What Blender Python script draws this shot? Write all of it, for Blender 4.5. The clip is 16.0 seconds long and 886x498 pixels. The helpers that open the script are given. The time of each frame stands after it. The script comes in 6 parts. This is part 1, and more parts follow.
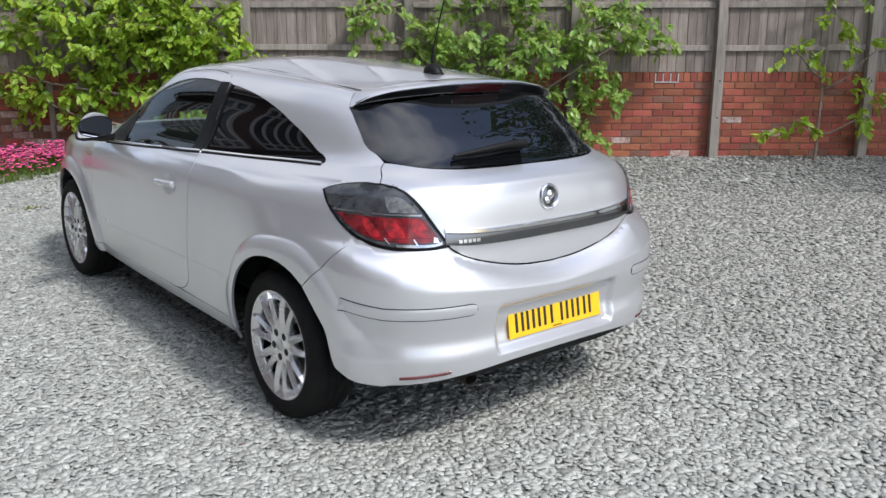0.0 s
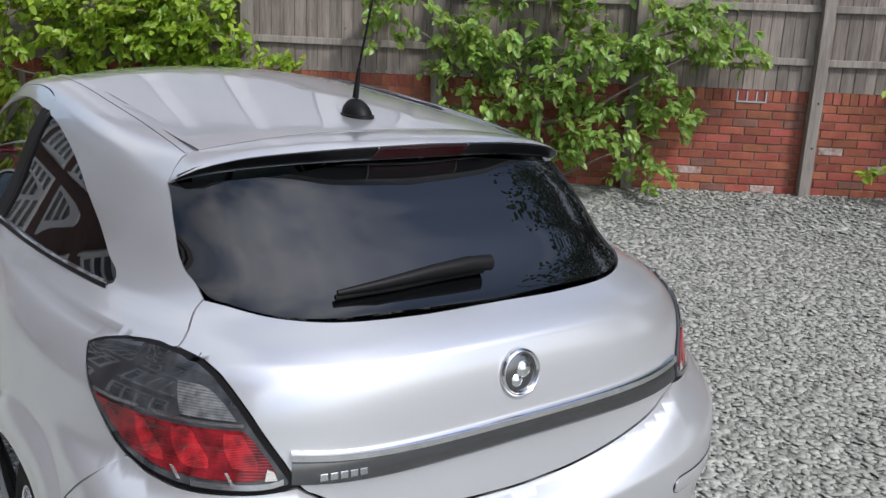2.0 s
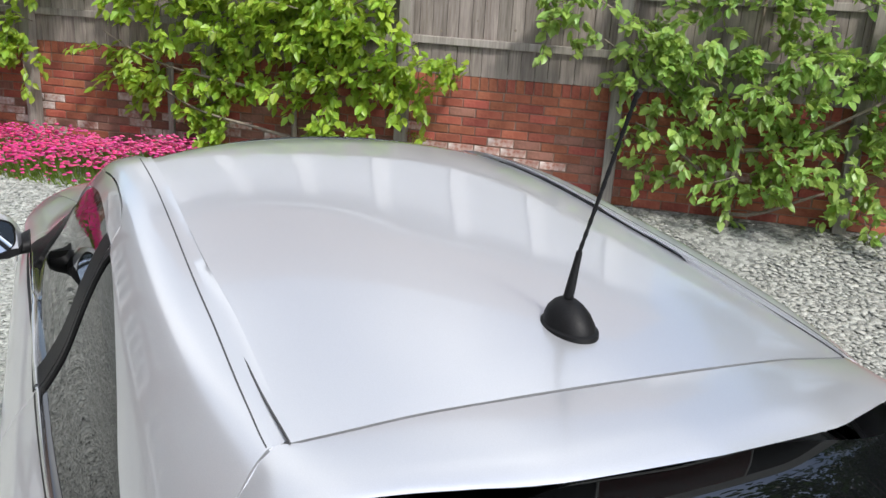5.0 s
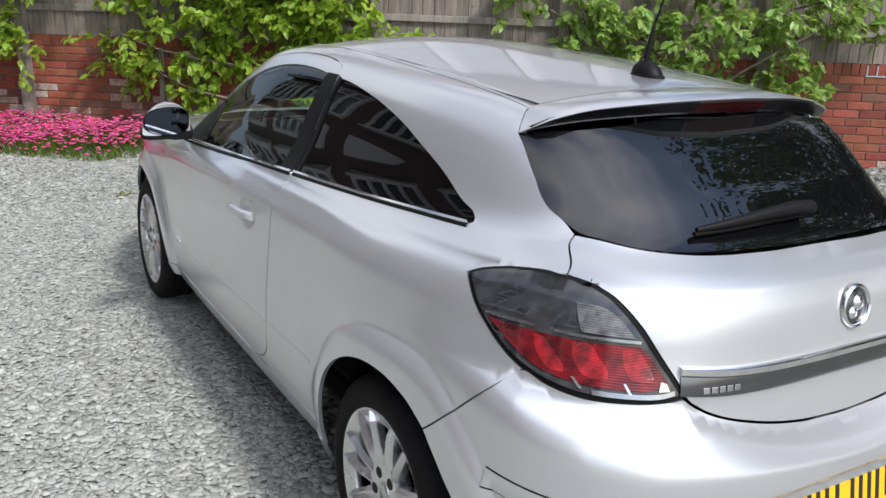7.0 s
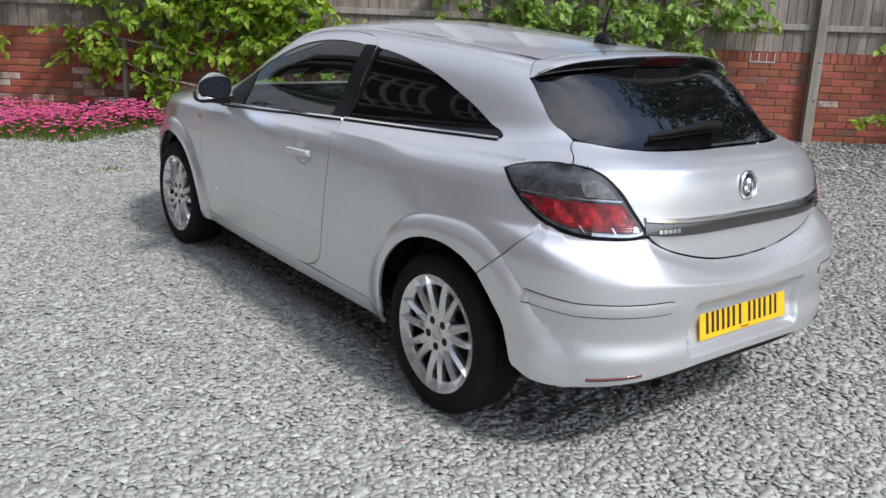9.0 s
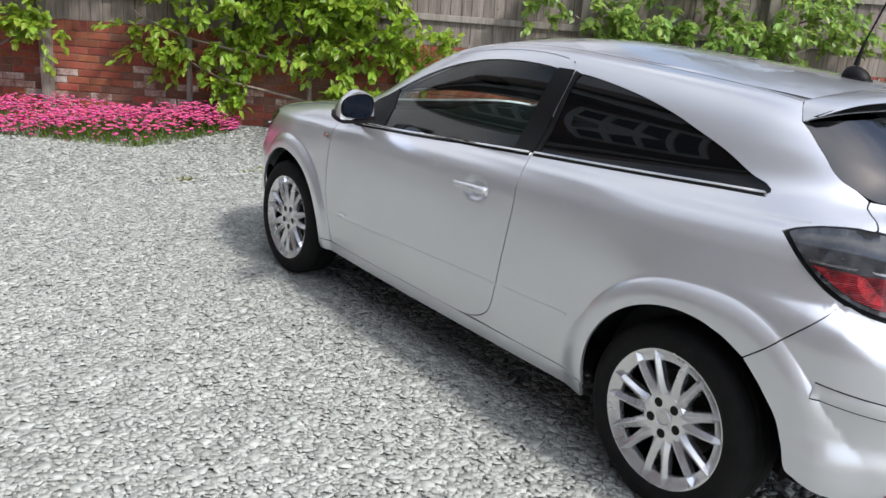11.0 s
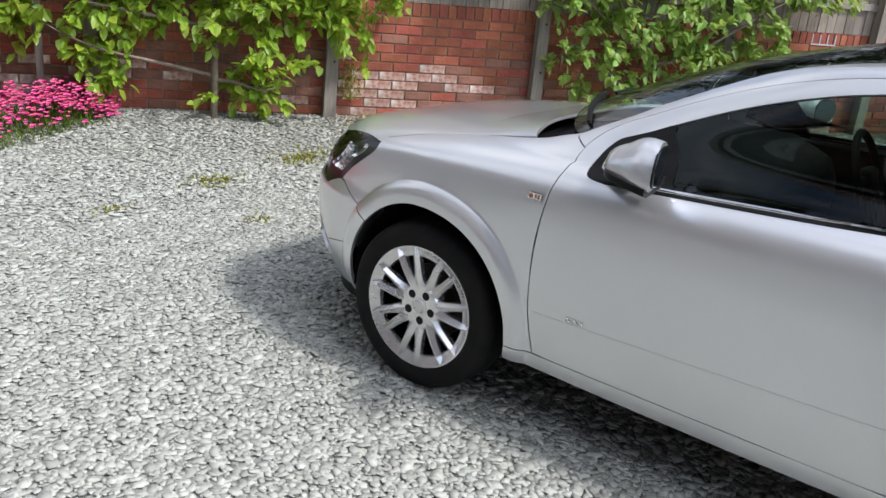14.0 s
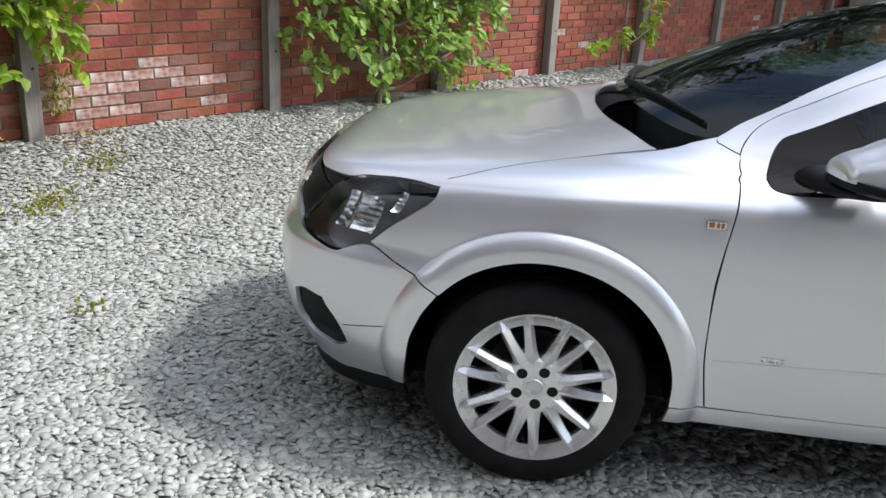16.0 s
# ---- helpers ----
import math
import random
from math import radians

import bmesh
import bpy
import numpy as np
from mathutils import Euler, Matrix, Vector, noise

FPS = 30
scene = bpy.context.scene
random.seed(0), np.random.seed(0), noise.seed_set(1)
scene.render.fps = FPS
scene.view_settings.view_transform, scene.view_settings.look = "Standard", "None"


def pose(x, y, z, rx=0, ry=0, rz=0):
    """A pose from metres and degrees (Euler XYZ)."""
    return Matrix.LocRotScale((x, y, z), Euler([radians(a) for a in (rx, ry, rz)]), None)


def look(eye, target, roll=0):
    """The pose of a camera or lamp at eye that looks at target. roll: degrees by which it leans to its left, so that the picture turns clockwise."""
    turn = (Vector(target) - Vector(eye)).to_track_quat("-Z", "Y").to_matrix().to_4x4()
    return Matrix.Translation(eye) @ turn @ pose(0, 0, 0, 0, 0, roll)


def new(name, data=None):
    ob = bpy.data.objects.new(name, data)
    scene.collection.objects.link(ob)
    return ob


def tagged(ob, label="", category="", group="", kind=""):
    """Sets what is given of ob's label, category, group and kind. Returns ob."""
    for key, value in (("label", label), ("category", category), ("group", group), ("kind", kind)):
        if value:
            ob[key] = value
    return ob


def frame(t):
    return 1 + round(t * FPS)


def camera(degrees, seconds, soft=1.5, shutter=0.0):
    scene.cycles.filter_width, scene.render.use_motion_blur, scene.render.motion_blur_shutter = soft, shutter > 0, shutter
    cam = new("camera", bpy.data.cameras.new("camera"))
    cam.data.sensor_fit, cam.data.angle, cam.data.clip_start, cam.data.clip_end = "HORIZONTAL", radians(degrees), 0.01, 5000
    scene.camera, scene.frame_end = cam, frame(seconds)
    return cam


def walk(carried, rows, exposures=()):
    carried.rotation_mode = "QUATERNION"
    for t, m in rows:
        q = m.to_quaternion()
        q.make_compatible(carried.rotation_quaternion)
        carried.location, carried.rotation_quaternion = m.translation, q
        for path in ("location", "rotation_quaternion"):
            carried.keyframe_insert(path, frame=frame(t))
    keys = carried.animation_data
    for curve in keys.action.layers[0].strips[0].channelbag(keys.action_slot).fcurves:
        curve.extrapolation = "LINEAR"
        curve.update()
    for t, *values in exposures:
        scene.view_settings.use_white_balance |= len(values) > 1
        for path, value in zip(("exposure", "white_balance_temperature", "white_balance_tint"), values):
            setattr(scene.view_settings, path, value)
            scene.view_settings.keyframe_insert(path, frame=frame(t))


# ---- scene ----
cam = camera(54.8, 16.0)
PATH = [
    (0, (-2.405, -2.938, 1.558), (-1.169, -1.445, 1.064), 1.0),
    (0.5, (-2.051, -2.713, 1.57), (-0.844, -1.213, 1.028), 0.8),
    (1, (-1.679, -2.49, 1.586), (-0.499, -0.972, 1.036), 1.9),
    (1.5, (-1.391, -2.191, 1.601), (-0.209, -0.675, 1.045), 2.4),
    (2, (-1.091, -1.916, 1.639), (0.021, -0.338, 1.115), 3.3),
    (2.5, (-0.871, -1.626, 1.703), (0.128, 0.033, 1.203), 4.0),
    (3, (-0.714, -1.288, 1.768), (0.228, 0.394, 1.236), 3.9),
    (3.5, (-0.582, -1.013, 1.846), (0.24, 0.714, 1.262), 4.1),
    (3.7, (-0.552, -0.93, 1.889), (0.204, 0.819, 1.28), 4.0),
    (5.8, (-1.013, -1.04, 1.838), (-0.107, 0.638, 1.237), 3.4),
    (6, (-1.127, -1.139, 1.784), (-0.193, 0.528, 1.194), 2.8),
    (6.5, (-1.456, -1.378, 1.644), (-0.485, 0.28, 1.089), 2.2),
    (7, (-1.744, -1.746, 1.565), (-0.744, -0.109, 0.999), 2.7),
    (7.5, (-2.058, -2.0, 1.513), (-0.989, -0.43, 0.887), 2.0),
    (8, (-2.288, -2.229, 1.498), (-1.184, -0.688, 0.859), 1.9),
    (8.5, (-2.474, -2.416, 1.505), (-1.342, -0.879, 0.912), 2.3),
    (9, (-2.664, -2.361, 1.513), (-1.48, -0.849, 0.954), 3.0),
    (9.5, (-2.832, -2.25, 1.509), (-1.634, -0.744, 0.968), 3.6),
    (10, (-2.847, -2.017, 1.493), (-1.695, -0.477, 0.945), 4.2),
    (10.2, (-2.845, -1.91, 1.498), (-1.714, -0.355, 0.946), 4.3),
    (12.3, (-3.076, -0.474, 1.513), (-1.680, 0.841, 0.946), 5.2),
    (12.5, (-3.069, -0.253, 1.511), (-1.634, 1.016, 0.936), 4.7),
    (13, (-3.091, 0.135, 1.495), (-1.595, 1.317, 0.890), 5.3),
    (13.5, (-3.102, 0.518, 1.536), (-1.604, 1.677, 0.892), 6.7),
    (14, (-3.122, 0.962, 1.528), (-1.566, 2.030, 0.868), 6.4),
    (14.5, (-3.073, 1.376, 1.505), (-1.414, 2.266, 0.831), 5.5),
    (15, (-3.010, 1.792, 1.509), (-1.273, 2.505, 0.823), 5.9),
    (15.5, (-3.037, 2.270, 1.493), (-1.208, 2.715, 0.815), 5.2),
    (16, (-2.961, 2.703, 1.465), (-1.086, 2.870, 0.788), 3.7),
]
EXPOSURES = [(0, -0.12, 6300, 12), (1, -0.2, 6300, 12), (2, -0.3, 6300, 12), (3, 0.05, 6450, 10), (3.7, 0.1, 6450, 10), (5.8, 0.22, 6450, 9), (6.5, 0.12, 6450, 10), (7.5, -0.25, 6350, 11), (9, -0.25, 6300, 11), (10.2, -0.12, 6350, 11), (12.3, 0.20, 6400, 11), (14, 0.16, 6420, 11), (16, 0.26, 6350, 11)]
walk(cam, [(t, look(eye, target, roll)) for t, eye, target, roll in PATH],
     exposures=EXPOSURES)

# ---------------------------------------------------------------- world and sun
SUN_FROM = Vector((0.11, -0.78, 1.0)).normalized()
world = bpy.data.worlds.new("sky")
scene.world = world
world.use_nodes = True
wn = world.node_tree.nodes
wl = world.node_tree.links
sky = wn.new("ShaderNodeTexSky")
sky.sky_type = "NISHITA"
sky.sun_disc = False
sky.sun_elevation = math.asin(SUN_FROM.z)
sky.sun_rotation = math.atan2(SUN_FROM.x, SUN_FROM.y)
sky.air_density, sky.dust_density, sky.ozone_density = 1.0, 2.0, 1.0
wn["Background"].inputs["Strength"].default_value = 0.15
# broken white cloud over the sky
cloud_at = wn.new("ShaderNodeTexCoord")
cloud = wn.new("ShaderNodeTexNoise")
cloud.inputs["Scale"].default_value, cloud.inputs["Detail"].default_value, cloud.inputs["Distortion"].default_value = 2.2, 7.0, 0.4
cover = wn.new("ShaderNodeValToRGB")
cover.color_ramp.elements[0].position, cover.color_ramp.elements[1].position = 0.40, 0.68
white = wn.new("ShaderNodeMixRGB")
white.inputs[2].default_value = (7.2, 7.3, 7.5, 1)
wl.new(cloud_at.outputs["Generated"], cloud.inputs["Vector"])
wl.new(cloud.outputs[0], cover.inputs[0])
wl.new(cover.outputs[0], white.inputs[0])
wl.new(sky.outputs[0], white.inputs[1])
toward = wn.new("ShaderNodeVectorMath")
toward.operation = "DOT_PRODUCT"
toward.inputs[1].default_value = SUN_FROM
glow = wn.new("ShaderNodeMapRange")
glow.inputs["From Min"].default_value, glow.inputs["From Max"].default_value = 0.45, 1.0
glow.inputs["To Min"].default_value, glow.inputs["To Max"].default_value = 1.0, 2.3
glow.interpolation_type = "SMOOTHSTEP"
lit = wn.new("ShaderNodeVectorMath")
lit.operation = "SCALE"
wl.new(cloud_at.outputs["Generated"], toward.inputs[0])
wl.new(toward.outputs["Value"], glow.inputs["Value"])
wl.new(white.outputs[0], lit.inputs[0])
wl.new(glow.outputs[0], lit.inputs["Scale"])
wl.new(lit.outputs[0], wn["Background"].inputs["Color"])
sun = new("sun", bpy.data.lights.new("sun", "SUN"))
sun.data.energy, sun.data.angle, sun.data.color = 3.7, radians(7), (1.0, 0.965, 0.92)
sun.matrix_world = look(SUN_FROM * 30, (0, 0, 0))
scene.view_settings.exposure = 0.0


# ---------------------------------------------------------------- materials
def material(name, color, rough=0.5, metal=0.0, **more):
    m = bpy.data.materials.new(name)
    m.use_nodes = True
    b = m.node_tree.nodes["Principled BSDF"]
    b.inputs["Base Color"].default_value = (*color, 1)
    b.inputs["Roughness"].default_value = rough
    b.inputs["Metallic"].default_value = metal
    for key, value in more.items():
        b.inputs[key.replace("_", " ").title().replace("Ior", "IOR")].default_value = value
    return m


def node(m, kind, **values):
    n = m.node_tree.nodes.new(kind)
    for key, value in values.items():
        if key in n.inputs:
            n.inputs[key].default_value = value
    return n


def link(m, a, b):
    m.node_tree.links.new(a, b)


def bsdf(m):
    return m.node_tree.nodes["Principled BSDF"]


def grain(m, scale=20, amount=0.3, bump=0.0, detail=6, stretch=(1, 1, 1), rough=0.0, tint=None, second=0):
    """Two scales of noise on colour, with relief and uneven gloss."""
    co = node(m, "ShaderNodeTexCoord")
    mp = node(m, "ShaderNodeMapping")
    mp.inputs["Scale"].default_value = stretch
    link(m, co.outputs["Object"], mp.inputs["Vector"])
    n1 = node(m, "ShaderNodeTexNoise", Scale=scale, Detail=detail)
    n2 = node(m, "ShaderNodeTexNoise", Scale=second or scale / 9, Detail=3)
    link(m, mp.outputs[0], n1.inputs["Vector"])
    link(m, mp.outputs[0], n2.inputs["Vector"])
    base = tuple(bsdf(m).inputs["Base Color"].default_value)
    other = (*tint, 1) if tint else tuple(c * (1 - amount) for c in base[:3]) + (1,)
    mix = node(m, "ShaderNodeMixRGB")
    mix.inputs[1].default_value = base
    mix.inputs[2].default_value = other
    add = node(m, "ShaderNodeMath")
    add.operation = "MULTIPLY_ADD"
    link(m, n1.outputs[0], add.inputs[0])
    add.inputs[1].default_value = 0.9
    ramp = node(m, "ShaderNodeMapRange")
    ramp.inputs["From Min"].default_value, ramp.inputs["From Max"].default_value = 0.75, 1.25
    mul = node(m, "ShaderNodeMath")
    mul.operation = "MULTIPLY"
    mul.inputs[1].default_value = 1.1
    link(m, n2.outputs[0], mul.inputs[0])
    link(m, mul.outputs[0], add.inputs[2])
    link(m, add.outputs[0], ramp.inputs["Value"])
    link(m, ramp.outputs[0], mix.inputs[0])
    link(m, mix.outputs[0], bsdf(m).inputs["Base Color"])
    if bump:
        bp = node(m, "ShaderNodeBump", Strength=1.0, Distance=bump)
        link(m, n1.outputs[0], bp.inputs["Height"])
        link(m, bp.outputs[0], bsdf(m).inputs["Normal"])
    if rough:
        rr = node(m, "ShaderNodeMapRange")
        r0 = bsdf(m).inputs["Roughness"].default_value
        rr.inputs["To Min"].default_value, rr.inputs["To Max"].default_value = r0 - rough, r0 + rough
        link(m, n2.outputs[0], rr.inputs["Value"])
        link(m, rr.outputs[0], bsdf(m).inputs["Roughness"])
    return m


def random_tint(m, amount=0.3, hue=0.0, island=False):
    """Each piece a little lighter or darker than the next."""
    info = node(m, "ShaderNodeNewGeometry") if island else node(m, "ShaderNodeObjectInfo")
    out = info.outputs["Random Per Island"] if island else info.outputs["Random"]
    hs = node(m, "ShaderNodeHueSaturation")
    mr = node(m, "ShaderNodeMapRange")
    mr.inputs["To Min"].default_value, mr.inputs["To Max"].default_value = 1 - amount, 1 + amount
    link(m, out, mr.inputs["Value"])
    link(m, mr.outputs[0], hs.inputs["Value"])
    if hue:
        mu = node(m, "ShaderNodeMath")
        mu.operation = "MULTIPLY"
        mu.inputs[1].default_value = 17.31
        fr = node(m, "ShaderNodeMath")
        fr.operation = "FRACT"
        link(m, out, mu.inputs[0])
        link(m, mu.outputs[0], fr.inputs[0])
        hr = node(m, "ShaderNodeMapRange")
        hr.inputs["To Min"].default_value, hr.inputs["To Max"].default_value = 0.5 - hue, 0.5 + hue
        link(m, fr.outputs[0], hr.inputs["Value"])
        link(m, hr.outputs[0], hs.inputs["Hue"])
    port = bsdf(m).inputs["Base Color"]
    if port.links:
        link(m, port.links[0].from_socket, hs.inputs["Color"])
    else:
        hs.inputs["Color"].default_value = tuple(port.default_value)
    link(m, hs.outputs[0], port)
    return m


PAINT = material("silver_paint", (0.70, 0.712, 0.738), 0.29, 0.70, coat_weight=1.0, coat_roughness=0.03)
grain(PAINT, 700, 0.08, 0.0, 2, second=1.5, rough=0.02)


def pane(name, tint):
    """Thin tinted glass: clear straight through, with a true surface gloss."""
    m = material(name, tint, 0.0)
    nt = m.node_tree
    clear = node(m, "ShaderNodeBsdfTransparent")
    clear.inputs["Color"].default_value = (*tint, 1)
    gloss = node(m, "ShaderNodeBsdfGlossy", Roughness=0.0)
    fr = node(m, "ShaderNodeFresnel", IOR=1.52)
    mx = node(m, "ShaderNodeMixShader")
    link(m, fr.outputs[0], mx.inputs[0])
    link(m, clear.outputs[0], mx.inputs[1])
    link(m, gloss.outputs[0], mx.inputs[2])
    link(m, mx.outputs[0], nt.nodes["Material Output"].inputs["Surface"])
    return m


GLASS_CLEAR = pane("clear_glass", (0.54, 0.66, 0.58))
GLASS_DARK = material("privacy_glass", (0.003, 0.0033, 0.0038), 0.012, 0.0, specular_ior_level=0.95)
QUARTER_GLASS = material("quarter_glass", (0.003, 0.0033, 0.0038), 0.012, 0.0, specular_ior_level=0.42)
BLACK_TRIM = grain(material("black_trim", (0.008, 0.008, 0.0085), 0.5, specular_ior_level=0.16), 300, 0.3, 0.0004)
SATIN_BLACK = grain(material("satin_black", (0.02, 0.02, 0.022), 0.35), 60, 0.3)
RUBBER = grain(material("tyre_rubber", (0.007, 0.007, 0.0073), 0.8, specular_ior_level=0.18), 150, 0.35, 0.0006, tint=(0.013, 0.0125, 0.012))
CHROME = grain(material("chrome", (0.82, 0.82, 0.83), 0.07, 1.0), 40, 0.08)
DULL_CHROME = grain(material("brushed_chrome", (0.62, 0.63, 0.64), 0.22, 1.0), 80, 0.15)
# dark metal of the emblem disc, also the painted shade below the tailgate strip
SMOKED_AND_SHADE = grain(material("smoked_and_shade", (0.21, 0.215, 0.225), 0.16, 1.0), 60, 0.12)
ALLOY = grain(material("alloy_silver", (0.78, 0.78, 0.79), 0.26, 0.88), 60, 0.12, rough=0.05)
DARK_METAL = grain(material("dark_metal", (0.026, 0.025, 0.024), 0.6, 0.4), 30, 0.4, tint=(0.045, 0.034, 0.026))
# underbody black, also painted inside the wheels as shade
UNDER = grain(material("underbody_and_shade_black", (0.007, 0.007, 0.007), 0.9, specular_ior_level=0.1), 20, 0.3)
PLATE_YELLOW = grain(material("plate_yellow", (0.83, 0.47, 0.012), 0.3), 25, 0.06)
PLATE_BLACK = material("plate_black", (0.012, 0.012, 0.012), 0.4)
LAMP_SMOKE = grain(material("smoked_lens", (0.075, 0.080, 0.086), 0.06, 0.0, coat_weight=1.0), 22, 0.6, tint=(0.022, 0.024, 0.028))
LAMP_GREY = material("grey_lens", (0.12, 0.125, 0.13), 0.1, 0.0, coat_weight=1.0)
LAMP_RED = material("red_lens", (0.145, 0.005, 0.009), 0.12, 0.0, coat_weight=0.6)


def ribbed(m, scale, depth):
    """Fine moulded ribs inside a lamp lens, uneven in depth of colour."""
    co = node(m, "ShaderNodeTexCoord")
    wv = node(m, "ShaderNodeTexWave", Scale=scale, Distortion=0.6)
    wv.bands_direction = "Z"
    no = node(m, "ShaderNodeTexNoise", Scale=28, Detail=3)
    bp = node(m, "ShaderNodeBump", Strength=1.0, Distance=depth)
    hs = node(m, "ShaderNodeHueSaturation")
    hs.inputs["Color"].default_value = tuple(bsdf(m).inputs["Base Color"].default_value)
    mr = node(m, "ShaderNodeMapRange")
    mr.inputs["From Min"].default_value, mr.inputs["From Max"].default_value = 0.35, 0.65
    mr.inputs["To Min"].default_value, mr.inputs["To Max"].default_value = 0.45, 1.5
    link(m, co.outputs["Object"], wv.inputs["Vector"])
    link(m, co.outputs["Object"], no.inputs["Vector"])
    link(m, wv.outputs["Fac"], bp.inputs["Height"])
    link(m, bp.outputs[0], bsdf(m).inputs["Normal"])
    link(m, no.outputs[0], mr.inputs["Value"])
    link(m, mr.outputs[0], hs.inputs["Value"])
    link(m, hs.outputs[0], bsdf(m).inputs["Base Color"])


ribbed(LAMP_RED, 60, 0.0006)
ribbed(LAMP_GREY, 70, 0.0008)
LAMP_DARKRED = material("dark_red_lens", (0.09, 0.006, 0.008), 0.1, 0.0, coat_weight=1.0)
LAMP_CLEAR = pane("clear_lens", (0.85, 0.87, 0.87))
LAMP_BRIGHT = material("bright_red_lens", (0.33, 0.007, 0.012), 0.2, 0.0, coat_weight=0.6)
ribbed(LAMP_BRIGHT, 110, 0.0008)
LAMP_MIRROR = grain(material("lamp_reflector", (0.95, 0.95, 0.95), 0.12, 0.85), 90, 0.06)
LAMP_HOUSING = grain(material("lamp_housing_grey", (0.30, 0.30, 0.305), 0.32, 0.5), 60, 0.2)
SEAL_GREY = grain(material("weathered_seal", (0.05, 0.05, 0.052), 0.6), 200, 0.2)
AMBER = material("amber_lens", (0.30, 0.13, 0.06), 0.15)
INTERIOR = grain(material("charcoal_plastic", (0.018, 0.019, 0.020), 0.65, specular_ior_level=0.3), 200, 0.3, 0.0005)
CLOTH = grain(material("charcoal_cloth", (0.035, 0.036, 0.04), 0.9), 400, 0.4, 0.001)
CLOTH_PALE = grain(material("pale_grey_cloth", (0.42, 0.45, 0.47), 0.9), 300, 0.2, 0.001)
HEADLINER = grain(material("headliner", (0.45, 0.45, 0.43), 0.95), 300, 0.15)


# ---------------------------------------------------------------- mesh helpers
def part(name, bm, mat, parent=None, label=""):
    """Link a bmesh as one mesh object, under a thing or a part."""
    me = bpy.data.meshes.new(name)
    bm.to_mesh(me)
    bm.free()
    me.materials.append(mat)
    ob = new(name, me)
    if parent:
        ob.parent = parent
    if label:
        tagged(ob, label)
    return ob


def smooth(ob, angle=35):
    for p in ob.data.polygons:
        p.use_smooth = True
    ob.data.set_sharp_from_angle(angle=radians(angle))
    return ob


def thing(name, label, category, at=None, group="", kind=""):
    e = new(name)
    if at is not None:
        e.matrix_world = at
    return tagged(e, label, category, group, kind)


def box(bm, size, at=(0, 0, 0), rot=None, bevel=0.0, segments=2):
    m = Matrix.Translation(at)
    if rot is not None:
        m = m @ rot.to_4x4()
    got = bmesh.ops.create_cube(bm, size=1, matrix=m @ Matrix.Diagonal((*size, 1)))
    if bevel:
        edges = list({e for v in got["verts"] for e in v.link_edges})
        bmesh.ops.bevel(bm, geom=edges, offset=bevel, segments=segments, affect="EDGES", profile=0.6)
    return bm


def tube(bm, points, radii, sides=8, caps=True):
    """A round bar along points, with a radius at each."""
    pts = [Vector(p) for p in points]
    rings = []
    up = Vector((0.137, 0.211, 0.97))
    for i, p in enumerate(pts):
        d = (pts[min(i + 1, len(pts) - 1)] - pts[max(i - 1, 0)]).normalized()
        a = d.cross(up)
        if a.length < 1e-3:
            a = d.cross(Vector((1, 0, 0)))
        a.normalize()
        b = d.cross(a)
        r = float(radii[i] if hasattr(radii, "__len__") else radii)
        rings.append([bm.verts.new(p + r * (math.cos(k / sides * math.tau) * a + math.sin(k / sides * math.tau) * b)) for k in range(sides)])
    for r0, r1 in zip(rings, rings[1:]):
        for k in range(sides):
            bm.faces.new((r0[k], r0[(k + 1) % sides], r1[(k + 1) % sides], r1[k]))
    if caps:
        bm.faces.new(rings[0][::-1])
        bm.faces.new(rings[-1])
    return bm


def lathe(bm, profile, sides=48, matrix=Matrix.Identity(4), close=False):
    """Turn (radius, height) pairs round z."""
    rings = []
    for r, h in profile:
        rings.append([bm.verts.new(matrix @ Vector((r * math.cos(k / sides * math.tau), r * math.sin(k / sides * math.tau), h))) for k in range(sides)])
    pairs = list(zip(rings, rings[1:])) + ([(rings[-1], rings[0])] if close else [])
    for r0, r1 in pairs:
        for k in range(sides):
            bm.faces.new((r0[k], r0[(k + 1) % sides], r1[(k + 1) % sides], r1[k]))
    return bm


def sstep(a, b, v):
    k = np.clip((v - a) / (b - a), 0, 1)
    return k * k * (3 - 2 * k)


def spline(xs, ys):
    """A smooth monotone-safe curve through a few control values."""
    xs, ys = np.asarray(xs, float), np.asarray(ys, float)
    d = np.diff(ys) / np.diff(xs)
    m = np.zeros_like(ys)
    m[1:-1] = np.where(d[:-1] * d[1:] > 0, 2 * d[:-1] * d[1:] / (d[:-1] + d[1:] + 1e-12 * np.sign(d[:-1] + d[1:] + 1e-30)), 0)
    m[0], m[-1] = d[0], d[-1]

    def f(v):
        v = np.clip(v, xs[0], xs[-1])
        i = np.clip(np.searchsorted(xs, v, "right") - 1, 0, len(xs) - 2)
        h = xs[i + 1] - xs[i]
        t = (v - xs[i]) / h
        return ((2 * t**3 - 3 * t**2 + 1) * ys[i] + (t**3 - 2 * t**2 + t) * h * m[i]
                + (-2 * t**3 + 3 * t**2) * ys[i + 1] + (t**3 - t**2) * h * m[i + 1])
    return f

